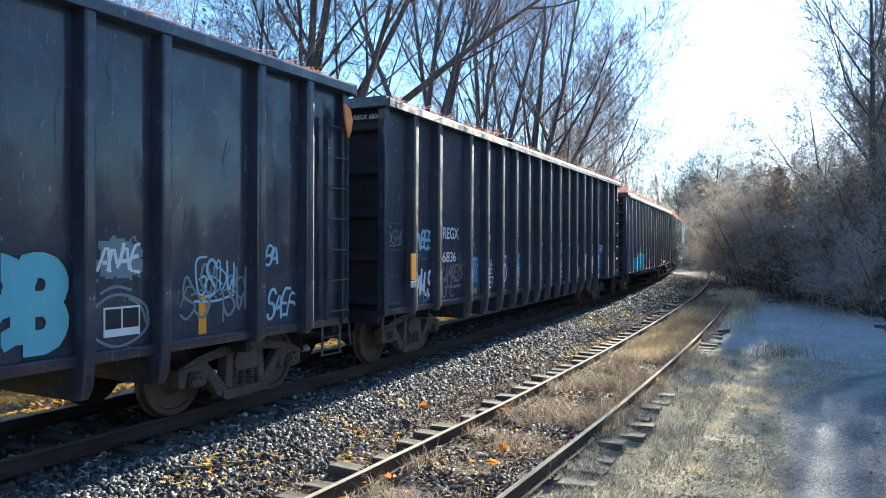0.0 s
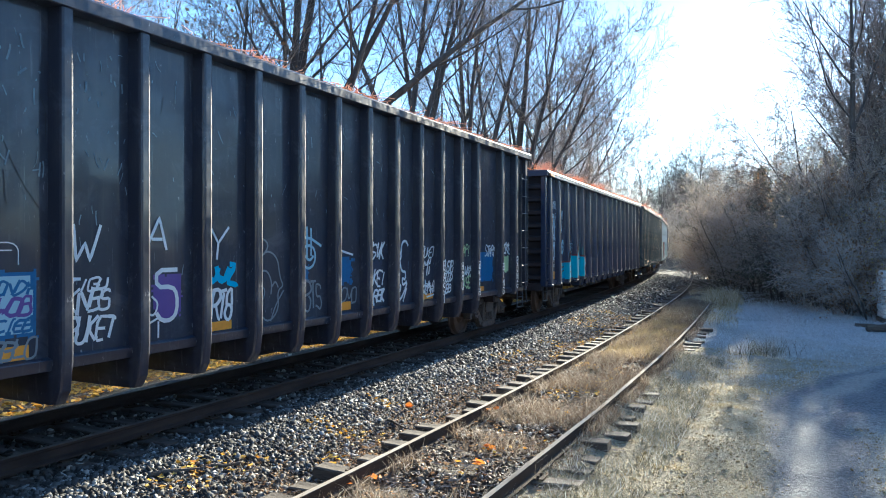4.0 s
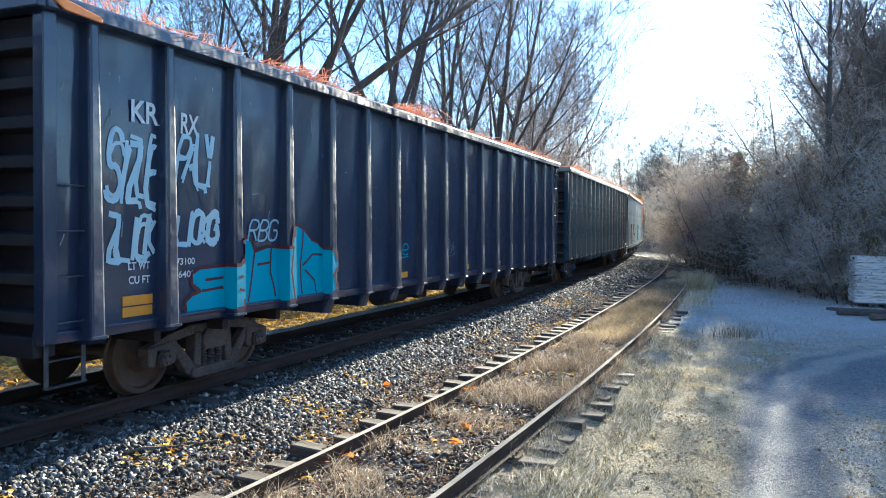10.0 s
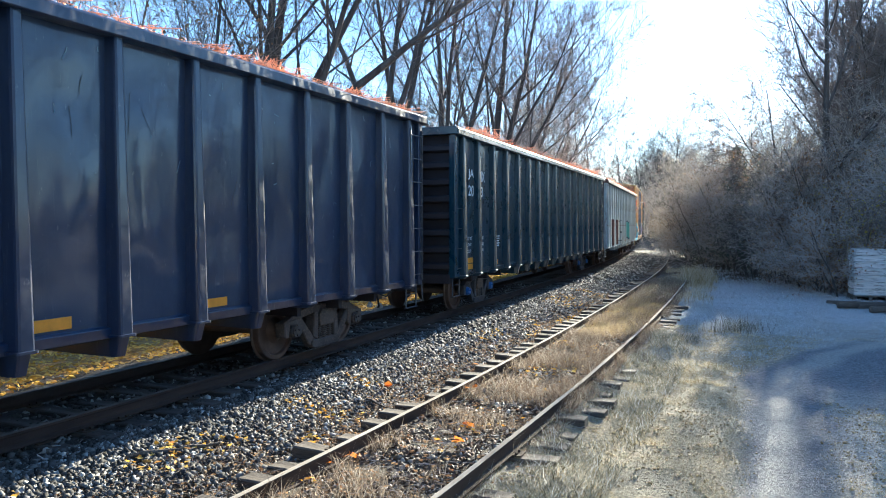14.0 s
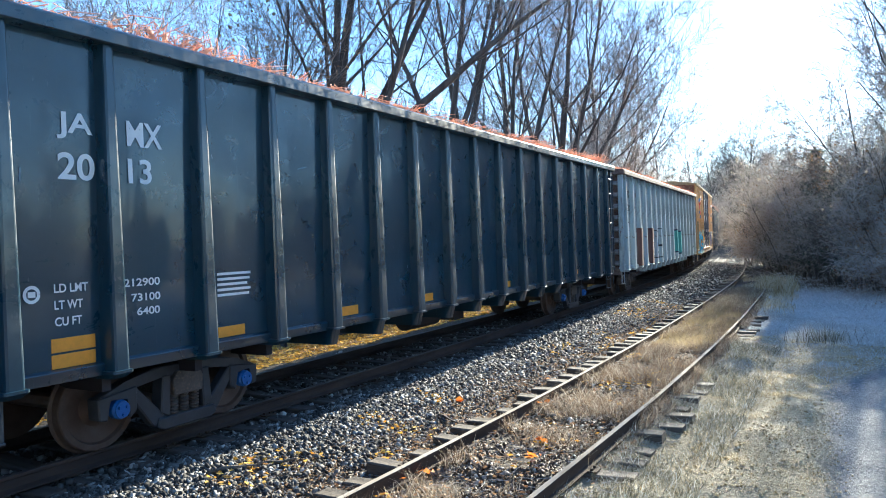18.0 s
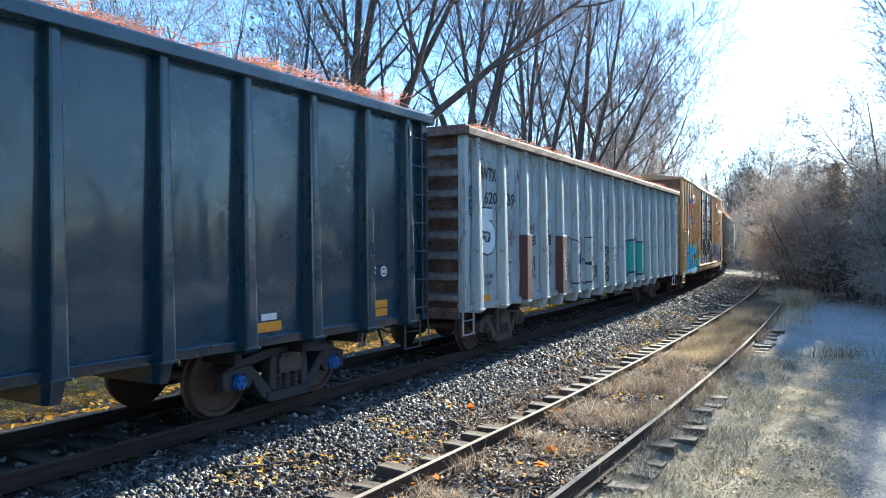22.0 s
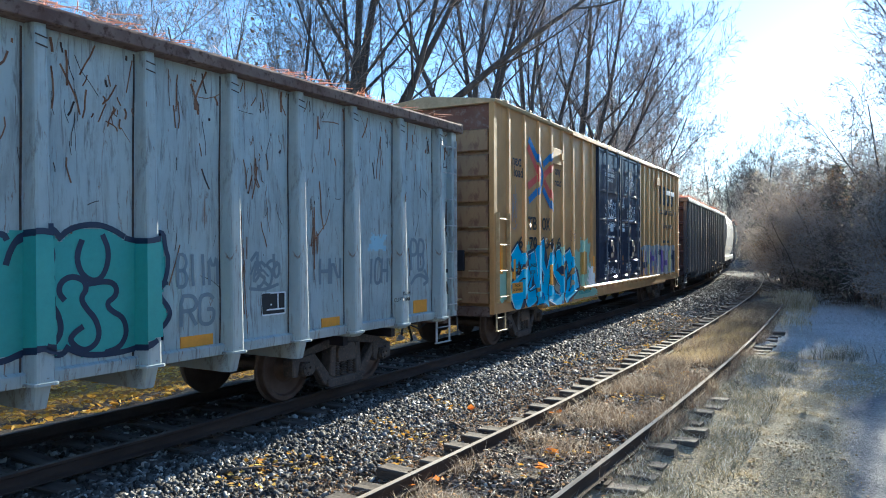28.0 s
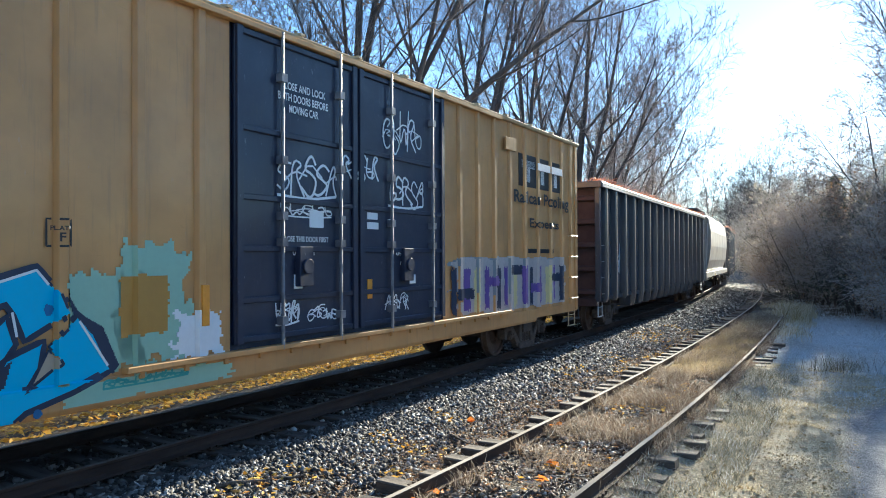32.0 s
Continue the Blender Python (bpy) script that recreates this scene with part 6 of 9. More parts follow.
def drawn(car, lines, mat, width, label, lift=0.008, wrap=False):
    """Free strokes, each laid on by itself; with wrap they run on over the posts."""
    for pts in lines:
        flat, faces = [], []
        path = smooth_path(pts, 2) if len(pts) > 2 else pts
        if wrap:
            fine = [path[0]]
            for a, b in zip(path, path[1:]):
                n = max(1, int(math.hypot(b[0] - a[0], b[1] - a[1]) / 0.02))
                fine += [(a[0] + (b[0] - a[0]) * k / n, a[1] + (b[1] - a[1]) * k / n) for k in range(1, n + 1)]
            path = fine
        ribbon(flat, faces, path, width, 0.03)
        laid("graffiti_stroke", car, flat, faces, mat, label, lift, wrap)


def column_letters(car, text, u0, u1, z0, z1, mat, width=0.025, lift=0.008):
    h = (z1 - z0) / len(text)
    for k, ch in enumerate(text):
        flat, faces = [], []
        for st in strokes(ch, u0, u1, z1 - h * (k + 0.9), z1 - h * (k + 0.1)):
            ribbon(flat, faces, st, width, 0.03)
        laid("graffiti_letter", car, flat, faces, mat, "letter sprayed on a post", lift)


def bubble(car, text, u0, u1, z0, z1, fill, line, fat, edge=0.045, label="thick outlined graffiti letters"):
    m = fat / 2
    for wid, mat, lift, lab in ((fat + 2 * edge, line, 0.009, "dark outline of the letters"), (fat, fill, 0.012, label)):
        flat, faces = [], []
        for st in strokes(text, u0 + m * 0.6, u1 - m * 0.6, z0 + m, z1 - m):
            ribbon(flat, faces, smooth_path(st, 1) if len(st) > 2 else st, wid, 0.04)
        laid("graffiti_piece", car, flat, faces, mat, lab, lift)


def plate(car, u0, u1, z0, z1, mat=None, label="amber reflective plate", name="reflector", up=0.006):
    u0, u1 = min(u0, u1), max(u0, u1)
    half = INFO[car.name]["half"]
    bm = bmesh.new()
    xs = [sheet_x(car, u, (z0 + z1) / 2) for u in (u0, (u0 + u1) / 2, u1)]
    x = max(v for v in xs if v is not None) if any(v is not None for v in xs) else 1.6
    box(bm, x - 0.02, x + up, u0 - half, u1 - half, z0, z1)
    return part(name, done(bm, name, mat or M["yellow"], 0.002), car, label)


def bars(car, u0, u1, z0, z1, rows, mat, seed=0):
    """Small print too fine to read."""
    rnd = random.Random(seed)
    flat, faces = [], []
    h = (z1 - z0) / rows
    for k in range(rows):
        e = u1 - (u1 - u0) * rnd.uniform(0, 0.35)
        b = len(flat)
        flat += [(u0, z0 + h * (k + 0.25)), (e, z0 + h * (k + 0.25)), (e, z0 + h * (k + 0.75)), (u0, z0 + h * (k + 0.75))]
        faces.append((b, b + 1, b + 2, b + 3))
    return laid("small_print", car, flat, faces, mat, "lines of small stencilled print", 0.012)


LETTERS = []


def lettering(car, text, u0, u1, z0, z1, mat, end=None, bold=0.022):
    """Stencilled words, fitted into a box on the near side, or on the near end where end gives the plane."""
    cu = bpy.data.curves.new("lettering", "FONT")
    cu.body = text
    cu.offset = bold
    ob = new("lettering", cu)
    LETTERS.append((ob, car, text, u0, u1, z0, z1, mat, end))


def set_letters():
    deps = bpy.context.evaluated_depsgraph_get()
    deps.update()
    made = [(bpy.data.meshes.new_from_object(row[0].evaluated_get(deps)), row) for row in LETTERS]
    for me, (ob, car, text, u0, u1, z0, z1, mat, end) in made:
        cu = ob.data
        bpy.data.objects.remove(ob)
        bpy.data.curves.remove(cu)
        n = len(me.vertices)
        co = np.zeros(n * 3, np.float32)
        me.vertices.foreach_get("co", co)
        co = co.reshape(-1, 3)
        lo, hi = co[:, :2].min(0), co[:, :2].max(0)
        f = (co[:, :2] - lo) / np.maximum(hi - lo, 1e-6)
        half = INFO[car.name]["half"]
        u, z = u0 + (u1 - u0) * f[:, 0], z0 + (z1 - z0) * f[:, 1]
        if end is None:
            x = [sheet_x(car, a, b) for a, b in zip(u, z)]
            x = [v if v is not None else 1.47 for v in x]
            top = max(x)
            co2 = np.stack([np.array([max(v, top - 0.03) + (0.018 if INFO[car.name]["kind"] == "box" else 0.009) for v in x]), u - half, z], 1)
        else:
            co2 = np.stack([u, np.full(n, end - half), z], 1)
        me.vertices.foreach_set("co", co2.astype(np.float32).ravel())
        me.materials.clear()
        me.materials.append(mat)
        me.name = "lettering"
        me.update()
        part("lettering", me, car, "stencilled lettering")


W, K = M["white_mark"], M["black_mark"]
# --- first gondola
bubble(car_a, "RB", 12.54, 13.48, 1.06, 2.0, M["s_rb"], M["s_black"], 0.235, 0.028, "pale cyan block letters outlined in black")
patch(car_a, 13.80, 14.38, 1.70, 2.16, M["s_grey"], 1, "smoky white spray cloud")
tag(car_a, "ANAE", 13.82, 14.30, 1.78, 2.14, M["s_white"], 3, 0.028)
scribble(car_a, 14.85, 15.90, 1.12, 2.02, M["s_grey"], 4, 0.035, 4)
scribble(car_a, 15.05, 15.7, 1.40, 1.95, M["s_pale"], 5, 0.03, 3)
plate(car_a, 15.13, 15.25, 1.04, 1.49)
tag(car_a, "BA", 16.24, 16.48, 1.78, 2.10, M["s_pale"], 6, 0.03)
tag(car_a, "SAEF", 16.28, 16.84, 1.10, 1.50, M["s_pale"], 7, 0.03)
plate(car_a, 13.88, 14.32, 1.14, 1.44, M["s_white"], "white-framed data panel", "data_panel")
plate(car_a, 13.90, 14.085, 1.22, 1.42, M["s_black"], "black field of the data panel", "data_panel", 0.011)
plate(car_a, 14.105, 14.30, 1.22, 1.42, M["s_black"], "black field of the data panel", "data_panel", 0.011)
drawn(car_a, [[(14.06 + 0.36 * math.cos(k * 0.5) + 0.03 * math.sin(k * 1.7), 1.30 + 0.27 * math.sin(k * 0.5)) for k in range(14)], [(13.84, 1.58), (14.02, 1.66), (14.22, 1.60)], [(14.18, 1.52), (14.34, 1.44), (14.40, 1.24)]], M["s_grey"], 0.03, "thin grey ring sprayed over the panel")
for k in range(9):
    scribble(car_a, 1.1 + k * 1.3, 1.75 + k * 1.3, 1.1, 1.7, M["s_grey"], 100 + k, 0.03, 3) if k % 2 else None
# torn orange scrap caught at the ladder
_bm = bmesh.new()
prism(_bm, [(17.74 - 9, 4.12), (17.90 - 9, 4.05), (17.96 - 9, 3.90), (17.92 - 9, 3.72), (17.86 - 9, 3.62), (17.80 - 9, 3.78), (17.76 - 9, 3.95)], 1.60, 1.63)
part("plastic_scrap", done(_bm, "plastic_scrap", M["orange_flag"], 0.008), car_a, "torn orange plastic scrap")
# --- second gondola
plate(car_b, 0.78, 0.95, 1.47, 1.92)
plate(car_b, 0.76, 0.95, 1.34, 1.45, M["s_grey"], "pale grey plate", "data_panel")
WH, PA, GR = M["s_white"], M["s_pale"], M["s_grey"]
tag(car_b, "RABES", 1.12, 1.86, 1.98, 2.34, PA, 11, 0.045)
tag(car_b, "ET++", 1.18, 1.70, 1.74, 1.90, GR, 111, 0.012, 0.02, 1.0)
tag(car_b, "DAWLS", 1.12, 1.86, 1.14, 1.62, WH, 12, 0.05)
tag(car_b, "ROOOR", 1.12, 1.80, 1.02, 1.20, GR, 112, 0.02)
scribble(car_b, 0.20, 0.72, 2.05, 2.40, GR, 13, 0.02, 3)
lettering(car_b, "REGX", 2.36, 3.15, 2.18, 2.41, W)
lettering(car_b, "6836", 2.36, 3.01, 1.73, 1.94, W)
lettering(car_b, "REGX 6836", 0.84, 1.34, 4.14, 4.22, W, 0.13)
tag(car_b, "LWVKEYS", 2.34, 3.30, 1.40, 1.70, M["s_pink"], 14, 0.035, 0.10)
tag(car_b, "GHE", 2.34, 2.90, 1.06, 1.44, M["s_pink"], 114, 0.035)
drawn(car_b, [[(3.16, 1.92), (3.30, 1.40)], [(3.22, 1.94), (3.14, 1.66), (3.34, 1.60)], [(3.12, 1.80), (3.32, 1.74)], [(3.10, 1.56), (3.36, 1.48)]], GR, 0.012, "thin grey scrawl")
bars(car_b, 2.9, 3.25, 1.20, 1.42, 2, GR, 3)
patch(car_b, 3.58, 4.20, 1.22, 1.86, M["s_blue"], 2, "blue spray border", 0.12)
patch(car_b, 3.64, 4.14, 1.28, 1.80, PA, 102, "pale blue sprayed panel", 0.08, 0.0065)
tag(car_b, "BONDY", 3.68, 4.12, 1.62, 1.76, M["s_blue"], 15, 0.02)
tag(car_b, "UWOB", 3.66, 4.10, 1.44, 1.62, M["s_purple"], 115, 0.025)
tag(car_b, "SCIEB", 3.66, 4.12, 1.29, 1.42, M["s_blue"], 116, 0.02)
tag(car_b, "ORBLO", 3.60, 4.16, 1.04, 1.24, GR, 117, 0.02)
drawn(car_b, [[(3.74, 1.90), (3.74, 2.10), (4.00, 2.10), (4.00, 1.90)], [(3.82, 2.03), (3.94, 2.03)]], W, 0.012, "white outlined clearance mark")
plate(car_b, 3.62, 4.10, 1.04, 1.17)
hand_letters(car_b, "W", 4.48, 4.86, 1.92, 2.28, WH, 0.035, 0.05, 0)
tag(car_b, "TIGU", 4.46, 4.94, 1.62, 1.76, WH, 16, 0.02)
tag(car_b, "KNBS", 4.46, 4.96, 1.40, 1.66, WH, 118, 0.028)
tag(car_b, "BUKET", 4.46, 5.02, 1.10, 1.38, WH, 119, 0.028)
hand_letters(car_b, "A", 5.42, 5.76, 2.02, 2.38, WH, 0.035, 0.05, 0)
patch(car_b, 5.52, 5.98, 1.24, 1.78, M["s_purple"], 5, "purple spray patch", 0.2)
hand_letters(car_b, "5", 5.56, 5.92, 1.24, 1.80, WH, 0.05)
drawn(car_b, [[(5.40, 1.52), (5.46, 1.34), (5.56, 1.30), (5.62, 1.44), (5.52, 1.52)], [(5.42, 1.20), (5.62, 1.28)], [(5.62, 1.24), (5.62, 1.06)]], WH, 0.025, "white spray stroke")
hand_letters(car_b, "Y", 6.34, 6.74, 1.90, 2.30, WH, 0.035, 0.05, 0)
tag(car_b, "WWZ", 6.34, 6.86, 1.58, 1.84, M["s_sky"], 17, 0.05)
tag(car_b, "WRT8", 6.32, 6.78, 1.16, 1.54, WH, 120, 0.035)
plate(car_b, 6.34, 6.80, 1.04, 1.15)
drawn(car_b, [[(7.28, 2.20), (7.56, 2.10), (7.36, 1.88), (7.28, 2.20)], [(7.30, 1.82), (7.46, 2.02), (7.70, 1.92), (7.76, 1.62), (7.84, 1.52), (7.70, 1.46), (7.74, 1.20), (7.52, 1.04), (7.34, 1.16)],
              [(7.30, 1.70), (7.46, 1.76), (7.58, 1.60), (7.56, 1.42)], [(7.30, 1.50), (7.44, 1.52), (7.40, 1.34), (7.30, 1.36)], [(7.58, 1.52), (7.66, 1.60), (7.72, 1.50)], [(7.56, 1.06), (7.66, 1.26), (7.84, 1.46)]], GR, 0.025, "looping thin grey outline")
drawn(car_b, [[(8.28, 2.02), (8.24, 1.84), (8.40, 1.72), (8.58, 1.80), (8.58, 2.00), (8.46, 2.08), (8.30, 2.04)], [(8.18, 2.14), (8.40, 2.20), (8.74, 2.06)], [(8.38, 2.34), (8.38, 1.90)], [(8.48, 2.32), (8.48, 1.92)], [(8.34, 1.92), (8.44, 1.84), (8.54, 1.92)]], PA, 0.04, "pale sprayed ring with crossed strokes")
patch(car_b, 8.16, 8.44, 1.56, 1.80, M["s_blue"], 6, "blue spray patch")
tag(car_b, "UBTS", 8.18, 8.74, 1.12, 1.58, GR, 18, 0.028, 0.0)
patch(car_b, 9.08, 9.68, 1.42, 1.92, M["s_blue"], 7, "blue spray patch", 0.4)
drawn(car_b, [[(9.12, 2.02), (9.62, 1.92)], [(9.24, 2.12), (9.12, 2.02), (9.26, 1.88)]], WH, 0.035, "white sprayed arrow")
tag(car_b, "NOVO", 9.10, 9.70, 1.16, 1.42, GR, 21, 0.025)
plate(car_b, 9.12, 9.56, 1.06, 1.19)
patch(car_b, 10.00, 10.62, 1.50, 1.84, M["s_navy"], 8, "dark blue spray patch", 0.4)
tag(car_b, "NSVK", 10.00, 10.60, 1.80, 2.14, WH, 22, 0.03, 0.10)
tag(car_b, "PUKEI", 10.00, 10.62, 1.38, 1.66, WH, 23, 0.028)
tag(car_b, "HAREK", 10.00, 10.62, 1.10, 1.34, WH, 123, 0.035)
drawn(car_b, [[(10.94, 1.88), (11.06, 1.98), (11.22, 1.92), (11.18, 1.80), (10.98, 1.82), (10.94, 1.92)], [(11.20, 1.92), (11.24, 2.12), (11.40, 2.16), (11.48, 2.06)], [(11.16, 1.80), (11.24, 1.60), (11.40, 1.60), (11.38, 1.44), (11.26, 1.50), (11.28, 1.34), (11.44, 1.42)],
              [(10.96, 1.64), (11.02, 1.50), (10.94, 1.36), (11.10, 1.44), (11.16, 1.58)], [(10.96, 1.30), (11.10, 1.40), (11.24, 1.34), (11.16, 1.22), (10.98, 1.24)], [(10.96, 1.16), (11.14, 1.06), (11.34, 1.22), (11.46, 1.40)], [(11.30, 1.06), (11.44, 1.30)]], WH, 0.045, "white looping sprayed line")
tag(car_b, "ZUKET", 12.04, 12.58, 1.82, 2.06, WH, 24, 0.022)
tag(car_b, "MY", 12.08, 12.44, 1.48, 1.86, WH, 25, 0.035, 0.08)
scribble(car_b, 12.04, 12.64, 1.08, 1.44, WH, 125, 0.032, 4)
plate(car_b, 12.08, 12.54, 1.04, 1.14)
column_letters(car_b, "BAST", 12.66, 12.76, 0.92, 1.78, WH)
tag(car_b, "JUSTB", 12.98, 13.48, 1.52, 1.78, WH, 26, 0.026)
tag(car_b, "GOOD", 13.00, 13.44, 1.32, 1.52, WH, 126, 0.026)
tag(car_b, "88", 13.10, 13.36, 1.10, 1.30, WH, 127, 0.03)
column_letters(car_b, "H8U", 13.56, 13.66, 1.14, 1.74, WH)
tag(car_b, "HAP!", 13.86, 14.32, 1.82, 2.10, M["s_lime"], 27, 0.026)
tag(car_b, "ALWAYS", 13.84, 14.48, 1.40, 1.64, WH, 28, 0.03)
tag(car_b, "RISE", 13.86, 14.38, 1.14, 1.40, M["s_lime"], 128, 0.03)
column_letters(car_b, "BITH", 14.48, 14.60, 0.96, 1.74, WH)
patch(car_b, 14.80, 15.80, 1.22, 1.94, M["s_blue"], 9, "large blue spray rectangle", 0.14)
tag(car_b, "STARY", 15.26, 15.84, 1.80, 2.08, WH, 29, 0.03)
plate(car_b, 14.82, 15.20, 1.04, 1.14)
patch(car_b, 16.28, 16.86, 1.40, 1.82, M["s_lime"], 10, "pale green and white spray patch", 0.15)
tag(car_b, "IGKG", 16.28, 16.94, 1.84, 2.14, WH, 30, 0.04)
column_letters(car_b, "BING", 15.98, 16.10, 0.90, 1.66, WH)
column_letters(car_b, "BONG", 16.96, 17.08, 1.00, 1.80, WH)
plate(car_b, 17.3, 17.42, 1.13, 1.56)
# --- third gondola
lettering(car_c, "KR", 1.11, 1.50, 3.14, 3.38, W)
lettering(car_c, "RX", 1.84, 2.17, 3.10, 3.34, W)
tag(car_c, "SIZLE", 0.80, 1.44, 2.26, 3.02, M["s_ice"], 31, 0.05, 0.08, 1.7)
tag(car_c, "SIZLE", 0.80, 1.44, 2.26, 3.02, M["s_ice"], 231, 0.032, 0.08, 1.7)
tag(car_c, "ZLICK", 0.80, 1.46, 1.66, 2.14, M["s_ice"], 32, 0.045, 0.06, 1.7)
tag(car_c, "ZLICK", 0.80, 1.46, 1.66, 2.14, M["s_ice"], 232, 0.032, 0.06, 1.7)
tag(car_c, "PALY", 1.80, 2.40, 2.50, 3.16, M["s_ice"], 33, 0.05, 0.08, 1.7)
tag(car_c, "PALY", 1.80, 2.40, 2.50, 3.16, M["s_ice"], 233, 0.032, 0.08, 1.7)
tag(car_c, "LICKG", 1.80, 2.48, 1.80, 2.22, M["s_ice"], 34, 0.05, 0.06, 1.7)
tag(car_c, "LICKG", 1.80, 2.48, 1.80, 2.22, M["s_ice"], 234, 0.032, 0.06, 1.7)
for txt, z in (("LT WT", 1.56), ("CU FT", 1.41)):
    lettering(car_c, txt, 1.08, 1.38, z, z + 0.085, W)
lettering(car_c, "73100", 1.80, 2.12, 1.58, 1.66, W)
lettering(car_c, "6400", 1.84, 2.12, 1.43, 1.51, W)
plate(car_c, 1.0, 1.42, 1.06, 1.165)
plate(car_c, 1.0, 1.42, 1.18, 1.285)
OUT = [(1.95, 1.0), (1.93, 1.14), (2.05, 1.22), (2.20, 1.25), (2.06, 1.34), (2.06, 1.47), (2.20, 1.53), (2.74, 1.55), (2.80, 1.62), (2.82, 1.86), (3.0, 1.93), (3.2, 1.84), (3.28, 1.70), (3.55, 1.76), (3.86, 1.74),
       (3.92, 2.02), (4.2, 2.06), (4.36, 2.0), (4.58, 1.84), (4.75, 1.80), (5.04, 1.64), (5.10, 1.42), (4.98, 1.30), (5.08, 1.06), (4.9, 1.0)]
flat, faces = [], []
filled(flat, faces, [(3.5 + (u - 3.5) * 1.022, 1.5 + (z - 1.5) * 1.05 if z > 1.02 else z) for u, z in OUT])
laid("graffiti_piece", car_c, flat, faces, M["s_maroon"], "dark red outline of the piece", 0.009, True)
flat, faces = [], []
filled(flat, faces, OUT)
laid("graffiti_piece", car_c, flat, faces, M["s_cyan"], "bright cyan fill of sharp letters", 0.012, True)
flat, faces = [], []
ribbon(flat, faces, OUT + OUT[:1], 0.045, 0.02)
laid("graffiti_edge", car_c, flat, faces, M["s_maroon"], "dark red edge of the piece", 0.0135, True)
flat, faces = [], []
for pts in ([(2.28, 1.38), (2.78, 1.40)], [(2.22, 1.25), (2.55, 1.27), (2.8, 1.22)], [(2.80, 1.86), (2.84, 1.50), (2.80, 1.02)], [(3.28, 1.72), (3.20, 1.40), (3.10, 1.04)], [(3.32, 1.52), (3.62, 1.54)], [(3.62, 1.74), (3.60, 1.40), (3.70, 1.06)],
            [(3.90, 1.76), (3.84, 1.42), (3.92, 1.02)], [(3.98, 1.52), (4.10, 1.62), (4.14, 1.38), (4.00, 1.36)], [(4.34, 1.98), (4.30, 1.50), (4.36, 1.04)], [(4.36, 1.46), (4.62, 1.62), (4.98, 1.60)], [(4.42, 1.40), (4.70, 1.22), (4.74, 1.02)]):
    ribbon(flat, faces, pts, 0.035)
laid("graffiti_piece", car_c, flat, faces, M["s_maroon"], "dark red strokes of the piece", 0.014)
scribble(car_c, 2.14, 2.40, 1.40, 1.56, M["s_pale"], 35, 0.014, 1)
hand_letters(car_c, "RBG", 3.10, 3.72, 1.84, 2.12, M["s_pale"], 0.03, 0.05, 1, "spray-painted letters", 0.016)
flat, faces = [], []
ribbon(flat, faces, smooth_path([(7.76, 1.60), (7.97, 1.60), (7.95, 1.71), (7.80, 1.72), (7.73, 1.60), (7.80, 1.50), (7.96, 1.52)], 2), 0.028)
ribbon(flat, faces, [(7.72, 1.46), (7.98, 1.47)], 0.02)
laid("graffiti_tag", car_c, flat, faces, M["s_cyan"], "small cyan looped tag", 0.008)
plate(car_c, 7.55, 7.97, 1.07, 1.18)
scribble(car_c, 9.80, 10.40, 1.40, 1.84, M["s_grey"], 38, 0.012, 4, "thin faint scrawl")
plate(car_c, 10.9, 11.32, 1.06, 1.18)
plate(car_c, 13.22, 13.6, 1.06, 1.17)
_bm = bmesh.new()
prism(_bm, [(0.0 - 9.57, 4.11), (0.14 - 9.57, 4.13), (0.56 - 9.57, 4.06), (0.55 - 9.57, 4.01), (0.12 - 9.57, 4.03)], 1.625, 1.65)
part("plastic_scrap", done(_bm, "plastic_scrap", M["orange_flag"], 0.006), car_c, "orange plastic strip caught under the rim")
# --- fourth gondola
for txt, a, b, z0, z1 in (("JA", 1.10, 1.46, 3.10, 3.35), ("20", 1.10, 1.47, 2.73, 2.98), ("MX", 1.84, 2.27, 3.10, 3.35), ("13", 1.84, 2.12, 2.73, 2.98),
                          ("LD LMT", 1.02, 1.36, 1.71, 1.79), ("LT WT", 1.02, 1.30, 1.56, 1.64), ("CU FT", 1.02, 1.29, 1.41, 1.49), ("212900", 1.75, 2.18, 1.71, 1.79), ("73100", 1.83, 2.18, 1.56, 1.64), ("6400", 1.89, 2.17, 1.42, 1.50)):
    lettering(car_d, txt, a, b, z0, z1, W)
plate(car_d, 0.98, 1.42, 1.03, 1.155)
plate(car_d, 0.98, 1.42, 1.175, 1.30)
bars(car_d, 2.98, 3.52, 1.50, 1.80, 5, W, 4)
plate(car_d, 2.98, 3.40, 1.05, 1.17)
plate(car_d, 5.28, 5.72, 1.05, 1.18)
plate(car_d, 7.55, 7.97, 1.05, 1.18)
plate(car_d, 10.95, 11.36, 1.05, 1.17)
bars(car_d, 15.45, 16.12, 1.50, 1.80, 5, W, 5)
plate(car_d, 15.5, 16.0, 1.06, 1.18)
plate(car_d, 15.66, 15.92, 1.20, 1.28, W, "small white data plate", "data_panel")
bars(car_d, 17.80, 17.97, 1.53, 1.80, 4, W, 6)
plate(car_d, 17.84, 18.25, 1.055, 1.165)
plate(car_d, 17.84, 18.25, 1.18, 1.29)
for u in (0.815, 18.15):
    flat, faces = [], []
    ribbon(flat, faces, [(u + 0.065 * math.cos(k * math.pi / 8), 1.71 + 0.065 * math.sin(k * math.pi / 8)) for k in range(17)], 0.03, 0.03)
    ribbon(flat, faces, [(u - 0.035, 1.71), (u + 0.035, 1.71)], 0.05, 0.03)
    laid("emblem", car_d, flat, faces, W, "round white emblem", 0.012)
